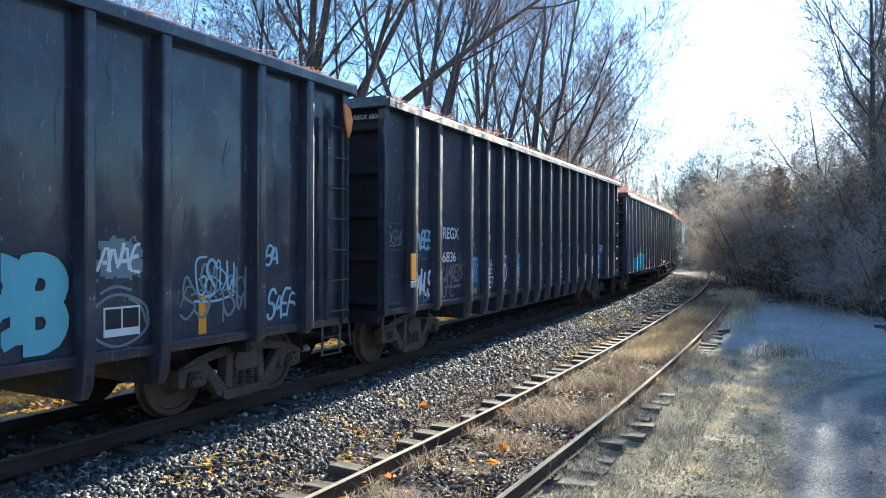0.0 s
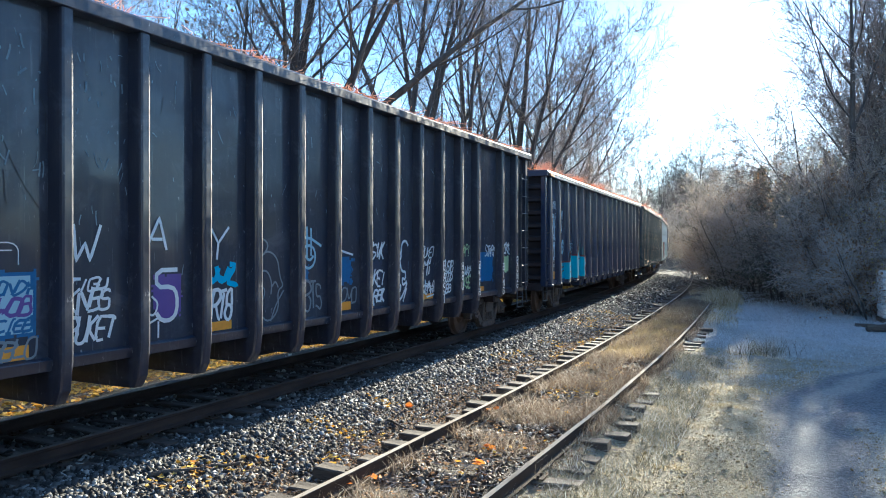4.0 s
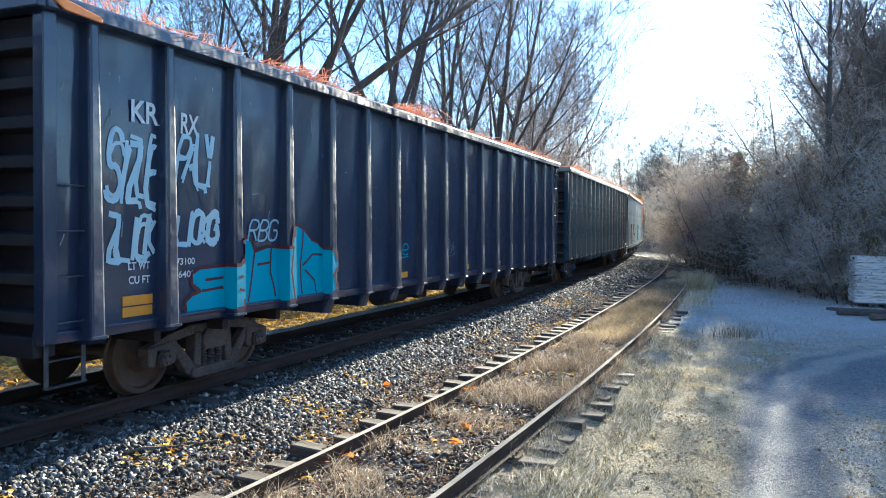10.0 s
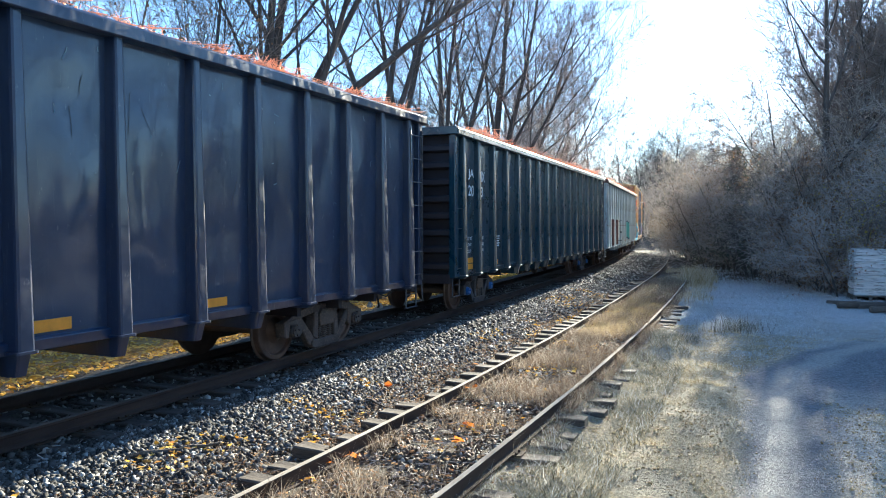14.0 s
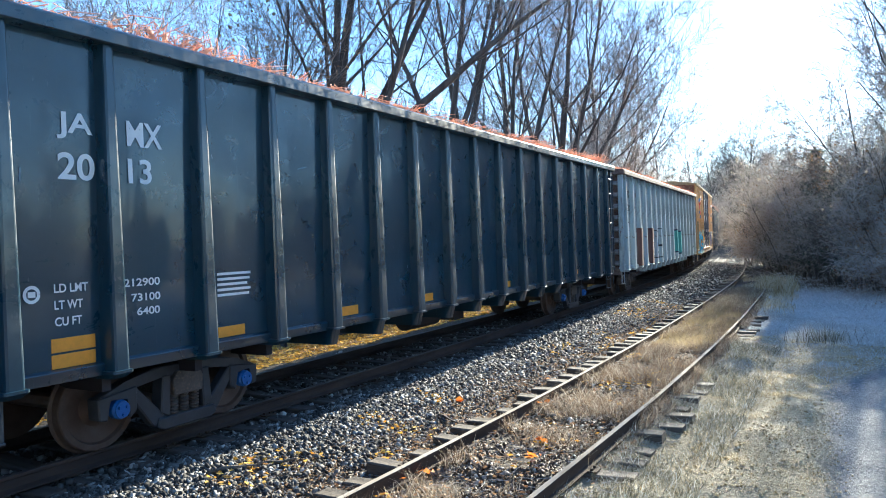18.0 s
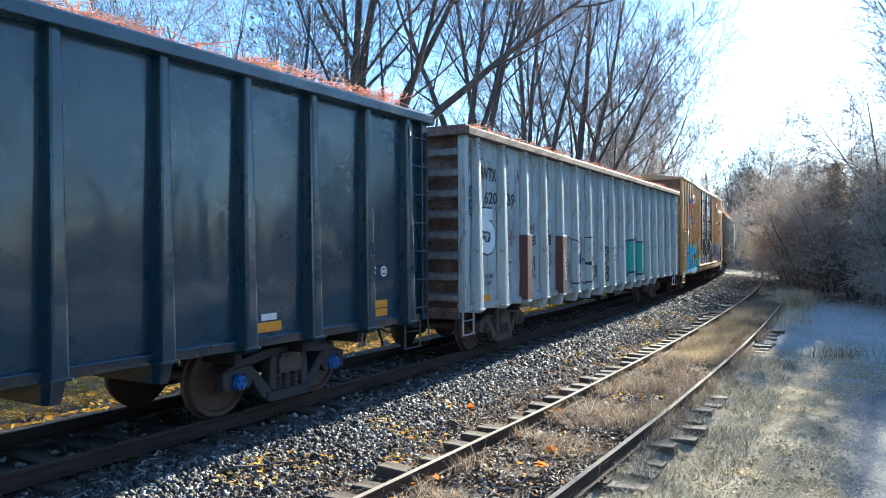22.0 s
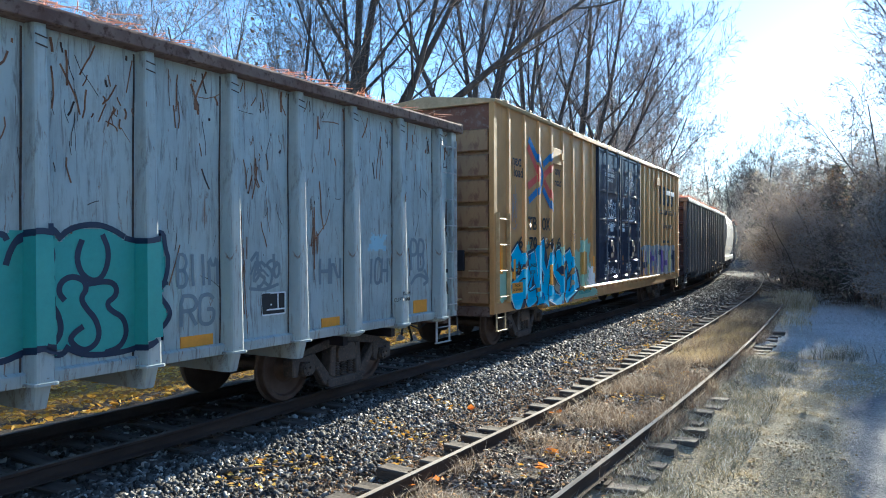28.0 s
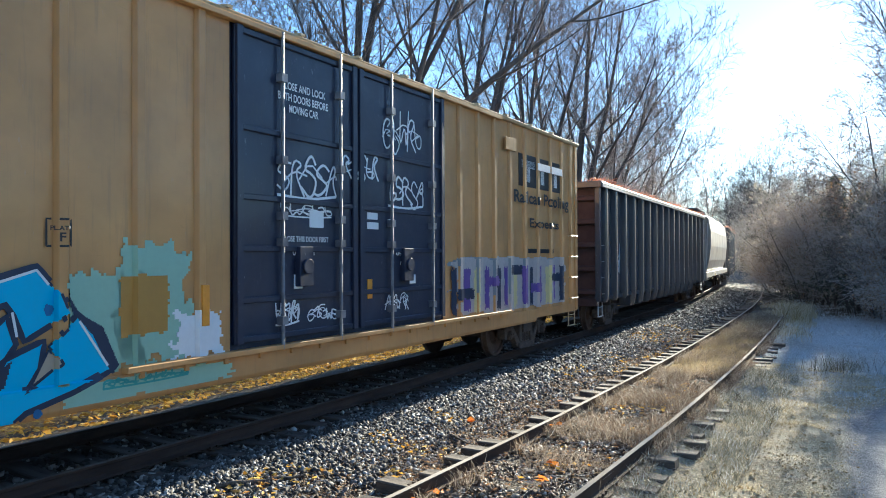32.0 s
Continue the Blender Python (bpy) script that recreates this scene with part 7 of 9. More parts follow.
for car in (car_c, car_d):
    h = INFO[car.name]["half"]
    bm = bmesh.new()
    box(bm, -1.38, 0.76, -h - 0.008, -h + 0.02, 1.16, 3.98)
    part("end_cover", done(bm, "end_cover", M["end_dark"], 0.004), car, "grimy flat plate over the end ribs")
    lettering(car, "DO NOT GROUND TO COUPLER", 0.0, 0.70, 1.27, 1.31, W, -0.012)
lettering(car_d, "JAMX", -0.05, 0.38, 3.53, 3.65, W, -0.012)
lettering(car_d, "2013", -0.05, 0.33, 3.33, 3.45, W, -0.012)
# --- pale gondola
for txt, a, b, z0, z1 in (("FWTX", 0.76, 1.52, 3.30, 3.55), ("620", 1.02, 1.53, 2.87, 3.10), ("39", 2.02, 2.42, 2.87, 3.12), ("LD LMT", 1.0, 1.40, 1.46, 1.54), ("LT WT", 1.0, 1.30, 1.33, 1.41), ("3700", 1.86, 2.16, 1.46, 1.54), ("2300", 1.86, 2.16, 1.33, 1.41)):
    lettering(car_e, txt, a, b, z0, z1, K)
bubble(car_e, "5", 0.72, 1.48, 1.92, 2.78, M["s_white"], M["s_navy"], 0.22, 0.03, "white bubble figure outlined in dark blue")
tag(car_e, "SHW", 0.80, 1.28, 2.02, 2.26, M["s_black"], 41, 0.022)
tag(car_e, "BIN", 0.08, 0.44, 2.90, 3.22, M["s_navy"], 42, 0.025)
tag(car_e, "ZEN", 0.20, 0.46, 2.62, 2.92, M["s_navy"], 142, 0.025)
hand_letters(car_e, "Z", 3.06, 3.30, 2.58, 2.84, M["s_navy"], 0.035)
hand_letters(car_e, "TMB", 3.04, 3.52, 2.34, 2.52, M["s_navy"], 0.025)
tag(car_e, "CQB", 3.16, 3.58, 2.08, 2.28, M["s_navy"], 43, 0.03)
tag(car_e, "BL", 2.98, 3.24, 1.94, 2.26, M["s_navy"], 143, 0.03)
hand_letters(car_e, "RB!", 3.06, 3.58, 1.36, 1.84, M["s_navy"], 0.06)
tag(car_e, "B", 4.14, 4.38, 2.34, 2.66, M["s_black"], 44, 0.05)
tag(car_e, "CQB", 4.10, 4.46, 2.08, 2.32, M["s_black"], 144, 0.045)
tag(car_e, "SHYG", 4.10, 4.56, 1.56, 1.94, M["s_grey"], 45, 0.035)
tag(car_e, "BB!", 4.10, 4.42, 1.16, 1.52, M["s_black"], 145, 0.05)
column_letters(car_e, "VBD", 3.88, 4.02, 1.44, 2.10, M["s_navy"], 0.018)
drawn(car_e, [[(5.26, 2.24), (5.62, 2.28), (5.64, 2.04), (5.63, 1.73), (5.75, 1.70), (5.78, 1.47), (5.71, 1.29), (5.55, 1.19), (5.35, 1.32), (5.26, 1.41)],
              [(5.66, 2.11), (5.74, 2.25), (5.96, 2.27), (6.09, 2.18), (6.23, 2.10)],
              [(5.88, 1.66), (5.92, 1.40), (5.77, 1.31), (5.88, 1.18), (6.06, 1.12), (6.20, 1.18)],
              [(6.20, 2.11), (6.33, 2.23), (6.55, 2.26), (6.62, 2.18), (6.65, 1.91), (6.62, 1.77), (6.76, 1.63), (6.76, 1.35), (6.63, 1.18), (6.38, 1.18), (6.24, 1.31), (6.19, 1.55), (6.26, 1.71), (6.21, 1.91), (6.20, 2.11)],
              [(6.67, 2.25), (6.87, 2.24), (6.93, 2.05), (6.83, 1.80), (6.73, 1.70)],
              [(6.78, 1.62), (6.88, 1.73), (7.10, 1.68), (7.27, 1.46), (7.27, 1.20), (7.10, 1.07), (6.84, 1.13), (6.68, 1.21)],
              [(7.09, 2.28), (7.49, 2.26), (7.52, 2.20), (7.49, 1.90)],
              [(7.15, 1.61), (7.32, 1.75), (7.53, 1.82)],
              [(7.27, 1.20), (7.54, 1.18)]], M["s_black"], 0.034, "thin black outline letters across the posts", 0.009, True)
tag(car_e, "RL", 7.58, 7.95, 1.66, 2.16, M["s_navy"], 48, 0.05)
tag(car_e, "CQB", 7.68, 8.14, 1.21, 1.53, M["s_navy"], 49, 0.045)
tag(car_e, "8EM", 8.71, 9.29, 1.54, 2.05, M["s_black"], 50, 0.05)
tag(car_e, "N8", 8.78, 9.26, 1.03, 1.47, M["s_black"], 51, 0.06)
tag(car_e, "NB", 9.82, 10.21, 1.32, 1.78, M["s_grey"], 52, 0.05)
tag(car_e, "Z", 9.28, 9.76, 1.61, 2.05, M["s_navy"], 53, 0.05)
for u0, u1 in ((2.02, 2.42),):
    flat, faces = [], []
    ribbon(flat, faces, [(u0, 2.24), (u1, 2.24)], 0.09)
    ribbon(flat, faces, [((u0 + u1) / 2, 2.06), ((u0 + u1) / 2, 2.40)], 0.14)
    laid("faded_cross", car_e, flat, faces, M["s_pink"], "faded dull red cross", 0.006)
for k in (2, 4):
    p = INFO[car_e.name]["posts"][k]
    bm = bmesh.new()
    prism(bm, [(0.0, -0.16), (0.183, -0.133), (0.183, 0.133), (0.0, 0.16)], 0.96, 2.30, "z")
    part("post_patch", done(bm, "post_patch", M["oxide"], 0.006), car_e, "dull red-brown repair plate on a post", pose(1.43, p - INFO[car_e.name]["half"], 0))
column_letters(car_e, "LEO", EE[4] - 0.06, EE[4] + 0.06, 1.25, 2.0, M["s_white"], 0.02, 0.03)
# sea green letters, filled, then outlined stroke by stroke
flat, faces = [], []
filled(flat, faces, [(11.12, 2.21), (11.38, 2.21), (11.57, 2.26), (11.82, 2.23), (11.92, 2.14), (12.09, 2.27), (12.37, 2.27), (12.58, 2.17), (12.91, 2.14), (13.03, 2.20), (13.05, 1.91), (13.08, 1.74), (12.99, 1.60), (13.08, 1.39), (12.90, 1.23), (12.77, 1.19), (12.67, 1.09), (12.42, 1.06), (12.13, 1.09), (12.00, 1.18), (11.79, 1.16), (11.66, 1.25), (11.51, 1.17), (11.28, 1.17), (11.11, 1.19)], 0.024)
laid("graffiti_piece", car_e, flat, faces, M["s_green"], "sea green rounded letters", 0.008, True)
drawn(car_e, [[(11.44, 1.95), (11.48, 2.09), (11.57, 2.21), (11.67, 2.25), (11.79, 2.21), (11.86, 2.06), (11.83, 1.92), (11.76, 1.79)],
              [(11.72, 2.28), (11.84, 2.28), (11.93, 2.19)],
              [(11.90, 2.17), (12.03, 2.28), (12.26, 2.32), (12.43, 2.28), (12.58, 2.20)],
              [(12.14, 2.17), (12.08, 1.99), (12.14, 1.83), (12.28, 1.77), (12.38, 1.87), (12.41, 2.06), (12.34, 2.22)],
              [(11.96, 1.62), (11.90, 1.69), (11.92, 1.79), (12.03, 1.84), (12.15, 1.80), (12.18, 1.71), (12.11, 1.63), (12.18, 1.52), (12.26, 1.44), (12.31, 1.29), (12.26, 1.18), (12.13, 1.14), (12.00, 1.25), (12.05, 1.32), (12.14, 1.37)],
              [(12.19, 1.76), (12.40, 1.78), (12.49, 1.73), (12.49, 1.63), (12.38, 1.57), (12.43, 1.49), (12.56, 1.42), (12.60, 1.26), (12.52, 1.13), (12.36, 1.10)],
              [(11.76, 1.65), (11.87, 1.56), (11.93, 1.41), (11.91, 1.28), (11.79, 1.20), (11.69, 1.25)],
              [(11.24, 1.14), (11.42, 1.14), (11.56, 1.19), (11.66, 1.25), (11.76, 1.18), (11.93, 1.12), (12.00, 1.21)],
              [(12.00, 1.18), (12.13, 1.11), (12.36, 1.08), (12.67, 1.09), (12.82, 1.18)],
              [(12.58, 2.19), (12.78, 2.14), (13.03, 2.29), (13.05, 2.08), (13.10, 1.97), (13.05, 1.74), (12.95, 1.63), (13.11, 1.45), (13.08, 1.33), (12.87, 1.19)],
              [(11.12, 2.19), (11.29, 2.19), (11.42, 2.22), (11.45, 2.16)],
              [(11.16, 2.09), (11.20, 1.82), (11.29, 1.63), (11.22, 1.36)],
              [(12.91, 1.69), (13.08, 1.74)]], M["s_navy"], 0.055, "dark outline of the letters", 0.012, True)
hand_letters(car_e, "RG", 13.22, 13.70, 1.26, 1.58, M["s_grey"], 0.045)
hand_letters(car_e, "BIIM", 13.20, 13.76, 1.68, 2.02, M["s_grey"], 0.04)
scribble(car_e, 14.26, 14.72, 1.58, 2.12, M["s_grey"], 56, 0.04, 3)
plate(car_e, 14.44, 14.82, 1.28, 1.54, M["s_black"], "black and white data panel", "data_panel")
drawn(car_e, [[(14.44, 1.28), (14.82, 1.28)], [(14.44, 1.54), (14.82, 1.54)], [(14.44, 1.28), (14.44, 1.54)], [(14.82, 1.28), (14.82, 1.54)], [(14.70, 1.34), (14.70, 1.54)], [(14.44, 1.34), (14.82, 1.34)], [(14.48, 1.48), (14.56, 1.48)], [(14.48, 1.40), (14.60, 1.40)]], M["s_white"], 0.018, "white line of the data panel", 0.016)
hand_letters(car_e, "HN", 15.50, 15.94, 1.60, 1.94, M["s_grey"], 0.05)
hand_letters(car_e, "ICH", 16.52, 17.05, 1.56, 1.92, M["s_grey"], 0.05)
patch(car_e, 16.5, 17.05, 2.0, 2.3, M["s_pale"], 25, "thin blue spray cloud", 0.5)
hand_letters(car_e, "PB", 17.66, 18.06, 1.72, 2.20, M["s_grey"], 0.055)
drawn(car_e, [[(17.66, 1.50), (17.80, 1.63), (18.00, 1.64), (18.18, 1.54)], [(18.06, 1.72), (18.20, 1.54), (18.04, 1.48)]], M["s_grey"], 0.06, "grey sprayed arrow")
hand_letters(car_e, "BL", 18.52, 18.86, 1.68, 1.98, M["s_black"], 0.07)
hand_letters(car_e, "HN", 18.50, 18.88, 1.22, 1.58, M["s_black"], 0.08)
lettering(car_e, "CU FT 6400", 17.0, 17.42, 1.27, 1.33, K)
for a, b in ((0.80, 1.25), (3.04, 3.40), (5.30, 5.60), (7.40, 7.75), (13.24, 13.68), (15.52, 15.90)):
    plate(car_e, a, b, 1.03, 1.15)
plate(car_e, 17.75, 18.15, 1.04, 1.24)
lettering(car_e, "IL 64", 17.2, 17.45, 1.36, 1.42, K)
scuffs(car_e, 15, M["scrape_dark"], 3, 1.6, 4.0, (0.05, 0.55), (0.003, 0.010), 0.08, None, "thin upright scratches", 0.10)
scuffs(car_e, 4, M["scrape_dark"], 23, 2.2, 4.0, (0.10, 0.40), (0.014, 0.034), 0.05, None, "broad dark scrapes", 0.14)
scuffs(car_e, 5, M["scrape_rust"], 4, 2.0, 4.0, (0.2, 0.8), (0.005, 0.024), 0.1, None, "rust runs")
scuffs(car_e, 7, M["scrape_rust"], 13, 3.5, 4.05, (0.12, 0.6), (0.008, 0.035), 0.05, None, "rust runs below the rim")
rubs(car_e, [(2.05, 2.86, 0.5, 0.2), (2.55, 3.42, 0.12, 0.15), (12.2, 3.25, 0.5, 0.3), (14.1, 2.9, 0.4, 0.5), (2.0, 1.72, 0.3, 0.06), (14.0, 1.7, 0.2, 0.9), (15.3, 2.1, 0.2, 0.7), (9.3, 2.6, 0.15, 0.25), (6.5, 2.5, 0.12, 0.3), (17.3, 2.7, 0.2, 0.3), (0.1, 3.6, 0.35, 0.4)], M["scrape_rust"], 60)
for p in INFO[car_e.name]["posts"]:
    # a thin dark line up the near side of each post
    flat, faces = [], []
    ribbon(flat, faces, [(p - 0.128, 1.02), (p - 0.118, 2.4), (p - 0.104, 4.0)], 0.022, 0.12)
    laid("seam", car_e, flat, faces, M["scrape_dark"], "dark line beside the post", 0.004)
    flat, faces = [], []
    for z in (3.92, 3.84):
        ribbon(flat, faces, [(p - 0.055, z + 0.01), (p + 0.055, z - 0.01)], 0.014, 0.2)
    ob = laid("band_mark", car_e, flat, faces, M["scrape_dark"], "dark band marks on the post", 0.005)
    if ob:
        tagged(ob, "dark band marks on the post", kind="stuff")
for car, n, sd in ((car_a, 7, 5), (car_b, 9, 6), (car_c, 5, 7), (car_d, 1, 8)):
    scuffs(car, n, M["scrape_pale"], sd, 1.6, 4.1, (0.03, 0.22), (0.006, 0.016), 0.1, None, "pale flecks scraped into the paint")
scuffs(car_b, 26, M["scrape_pale"], 9, 2.6, 4.1, (0.03, 0.2), (0.008, 0.022), 0.05, (3, 5), "pale runs of splashed paint")
for car, sd in ((car_a, 10), (car_b, 11), (car_c, 12)):
    scuffs(car, 3, M["s_black"], sd, 1.6, 4.0, (0.3, 1.2), (0.003, 0.009), 0.1, None, "dark scrapes")
bm = bmesh.new()
box(bm, -1.38, 0.45, -9.485 + 0.0, -9.455, 1.05, 3.45)
part("end_cover", done(bm, "end_cover", M["end_rust"], 0.006), car_e, "brown cover plate on the car's end")
# --- boxcar
for txt, a, b, z0, z1 in (("next", 0.91, 1.36, 3.72, 3.92), ("load", 0.97, 1.45, 3.50, 3.71), ("any", 3.42, 3.80, 3.68, 3.88), ("road", 3.40, 3.84, 3.48, 3.67), ("TB", 1.74, 2.24, 2.44, 2.72), ("OX", 2.56, 3.06, 2.44, 2.72),
                          ("6", 1.22, 1.43, 2.05, 2.30), ("70", 1.80, 2.25, 2.03, 2.29), ("84", 2.68, 3.19, 2.03, 2.28), ("6", 3.54, 3.80, 2.05, 2.29), ("PLATE", 4.58, 4.77, 2.36, 2.40), ("F", 4.65, 4.71, 2.26, 2.34)):
    lettering(car_f, txt, a, b, z0, z1, K)
for a, b, mat in (((1.84, 4.36), (2.52, 3.86), "blue_mark"), ((1.84, 3.06), (2.52, 3.37), "blue_mark"), ((2.70, 3.90), (3.27, 4.17), "blue_mark"), ((2.68, 3.36), (3.27, 2.93), "blue_mark"),
                  ((1.80, 4.20), (2.44, 3.66), "red_mark"), ((1.80, 3.36), (2.44, 3.62), "red_mark"), ((2.76, 3.66), (3.33, 3.94), "red_mark"), ((2.76, 3.54), (3.33, 3.12), "red_mark")):
    flat, faces = [], []
    d = math.hypot(b[0] - a[0], b[1] - a[1])
    nu, nz = -(b[1] - a[1]) / d * 0.075, (b[0] - a[0]) / d * 0.075
    filled(flat, faces, [(a[0] + nu - 0.03, a[1] + nz), (b[0] + nu - 0.03, b[1] + nz), (b[0] - nu - 0.03, b[1] - nz), (a[0] - nu - 0.03, a[1] - nz)], 0.014)
    laid("emblem_bar", car_f, flat, faces, M[mat], "bar of a blue and red crossed emblem", 0.006 if mat == "red_mark" else 0.008)
flat, faces = [], []
arc = smooth_path([(2.40, 3.96), (2.56, 3.80), (2.62, 3.62), (2.56, 3.44), (2.40, 3.32)], 2)
filled(flat, faces, [(u - 0.08, z) for u, z in arc] + [(u + 0.06, z) for u, z in reversed(arc)], 0.012)
laid("emblem_bar", car_f, flat, faces, M["blue_mark"], "curved blue middle of the crossed emblem", 0.010)
flat, faces = [], []
ribbon(flat, faces, [(4.56, 2.22), (4.79, 2.22), (4.79, 2.46), (4.56, 2.46), (4.56, 2.22)], 0.02)
laid("plate_mark", car_f, flat, faces, K, "black outlined clearance mark", 0.010)
patch(car_f, 0.10, 0.80, 0.98, 1.62, M["s_mint"], 30, "mint spray overpaint", 0.2)
patch(car_f, 4.70, 5.60, 1.00, 2.05, M["s_mint"], 31, "mint spray overpaint", 0.3)
patch(car_f, 5.20, 6.20, 1.00, 2.34, M["s_mint"], 32, "mint spray overpaint", 0.25)
patch(car_f, 5.28, 5.88, 1.34, 1.96, M["s_ochre"], 33, "ochre roller patch", 0.1, 0.007)
patch(car_f, 5.86, 6.66, 1.00, 1.58, M["s_white"], 34, "white and grey roller patches", 0.35, 0.007)
patch(car_f, 1.58, 1.92, 1.70, 2.20, M["s_mint"], 35, "mint spray overpaint", 0.3)
patch(car_f, 3.40, 4.15, 1.60, 2.18, M["s_mint"], 36, "mint spray overpaint", 0.3)
patch(car_f, 4.60, 6.80, 0.77, 0.985, M["s_mint"], 37, "mint spray overpaint on the sill", 0.15, 0.003)
piece(car_f, 91)
for txt, a, b, z0, z1 in (("LD LMT", 1.06, 1.40, 1.63, 1.72), ("LT WT", 1.08, 1.37, 1.49, 1.58), ("204500", 1.84, 2.17, 1.64, 1.72), ("8150", 1.90, 2.14, 1.50, 1.58)):
    lettering(car_f, txt, a, b, z0, z1, K)
lettering(car_f, "THIS CAR", 1.01, 1.29, 1.265, 1.32, K)
lettering(car_f, "EXCESS HEIGHT", 0.92, 1.39, 1.18, 1.235, K)
plate(car_f, 0.88, 1.43, 1.14, 1.35, None, "yellow warning plate lettered in black", "warning_plate", 0.016)
for a, b, z0, z1 in ((0.95, 1.05, 1.40, 1.83), (3.02, 3.12, 1.23, 1.67), (0.30, 0.40, 1.55, 2.14), (6.26, 6.36, 1.38, 1.82)):
    plate(car_f, a, b, z0, z1, up=0.017)
scribble(car_f, 0.92, 1.15, 2.42, 3.42, M["s_grey"], 66, 0.02, 1, "faint blue-grey scrawl")
for k, (txt, z) in enumerate((("CLOSE AND LOCK", 4.19), ("BOTH DOORS BEFORE", 4.05), ("MOVING CAR", 3.91))):
    lettering(car_f, txt, 7.46 + (0.2 if k == 2 else 0.05 * (1 - k)), 8.42 - (0.2 if k == 2 else 0.05 * (1 - k)), z, z + 0.10, W)
lettering(car_f, "CLOSE THIS DOOR FIRST", 7.52, 8.42, 2.31, 2.38, W)
lettering(car_f, "OPEN CLOSE", 7.72, 8.14, 2.14, 2.20, W)
lettering(car_f, "ASD", 7.78, 7.98, 2.00, 2.08, W)
lettering(car_f, "OPEN CLOSE", 10.05, 10.45, 2.14, 2.20, W)
lettering(car_f, "ASD", 10.15, 10.37, 2.00, 2.08, W)
for u0, u1, z0, z1, sd, wd in ((7.45, 8.60, 2.85, 3.48, 71, 0.035), (7.5, 8.5, 2.62, 2.84, 72, 0.02), (8.75, 9.60, 3.15, 3.60, 73, 0.03), (9.85, 10.85, 2.86, 3.40, 74, 0.035), (9.70, 10.80, 3.65, 4.40, 75, 0.03), (7.42, 7.85, 1.28, 1.60, 76, 0.025), (8.0, 8.6, 1.28, 1.5, 77, 0.02), (9.75, 10.4, 1.28, 1.6, 78, 0.02)):
    scribble(car_f, u0, u1, z0, z1, M["s_white"], sd, wd, 4)
for u0, u1, z0, z1 in ((8.06, 8.34, 2.50, 2.72), (9.32, 9.58, 2.66, 2.76), (9.32, 9.60, 2.52, 2.62), (9.85, 10.02, 2.58, 2.68), (7.76, 7.92, 1.72, 1.90), (10.45, 10.62, 1.70, 1.84)):
    plate(car_f, u0, u1, z0, z1, M["s_white"], "white paper placard", "placard")
plate(car_f, 9.32, 9.44, 1.52, 1.80, None, "amber placard on the door", "placard")
plate(car_f, 14.72, 17.20, 3.60, 4.28, K, "black owner's panel with pale shapes", "owner_panel")
for a, b in ((14.85, 15.55), (15.65, 16.35), (16.45, 17.10)):
    plate(car_f, a, b, 4.0, 4.16, W, "pale bar of the owner's mark", "owner_mark")
    plate(car_f, (a + b) / 2 - 0.1, (a + b) / 2 + 0.1, 3.7, 4.0, W, "pale bar of the owner's mark", "owner_mark")
lettering(car_f, "Railcar Pooling", 14.40, 17.55, 3.16, 3.50, K)
lettering(car_f, "Experts", 15.20, 16.90, 2.68, 2.94, K)
bars(car_f, 15.15, 16.9, 2.15, 2.33, 1, K, 9)
patch(car_f, 11.70, 17.55, 1.00, 2.16, M["s_cloud"], 41, "grey-white spray fill", 0.2, 0.008)
patch(car_f, 11.66, 17.4, 1.35, 2.14, M["s_grey"], 43, "grey-white spray cloud", 0.3, 0.006)
for k in range(13):
    u = 11.80 + k * 0.43
    patch(car_f, u, u + (0.20, 0.30, 0.16)[k % 3], 1.05 + 0.05 * (k % 2), 1.95, M[("s_navy", "s_purple", "s_lemon", "s_purple")[k % 4]], 50 + k, "upright stroke of a purple and blue piece", 0.2, 0.013)
for k in range(5):
    u = 12.0 + k * 1.08
    patch(car_f, u, u + 0.7, 1.35 + 0.2 * (k % 3), 1.55 + 0.2 * (k % 3), M["s_purple" if k % 2 else "s_navy"], 70 + k, "cross stroke of a purple and blue piece", 0.2, 0.015)
scribble(car_f, 5.1, 6.1, 0.88, 0.98, M["s_green"], 81, 0.02, 8)
# --- gondola after the boxcar
bars(car_g, 0.12, 0.42, 2.3, 3.8, 6, W, 11)
scribble(car_g, 1.75, 2.5, 1.6, 2.6, M["s_white"], 82, 0.05, 2)
plate(car_g, 0.2, 0.45, 1.1, 1.25)
set_letters()
# ---------------- vegetation and ground cover ----------------
def aim(px_turn, r):
    """Plan place r metres off, px_turn degrees to the right of +y."""
    return r * math.sin(radians(px_turn)), r * math.cos(radians(px_turn))


def unit(v):
    return v / max(1e-9, float(np.linalg.norm(v)))


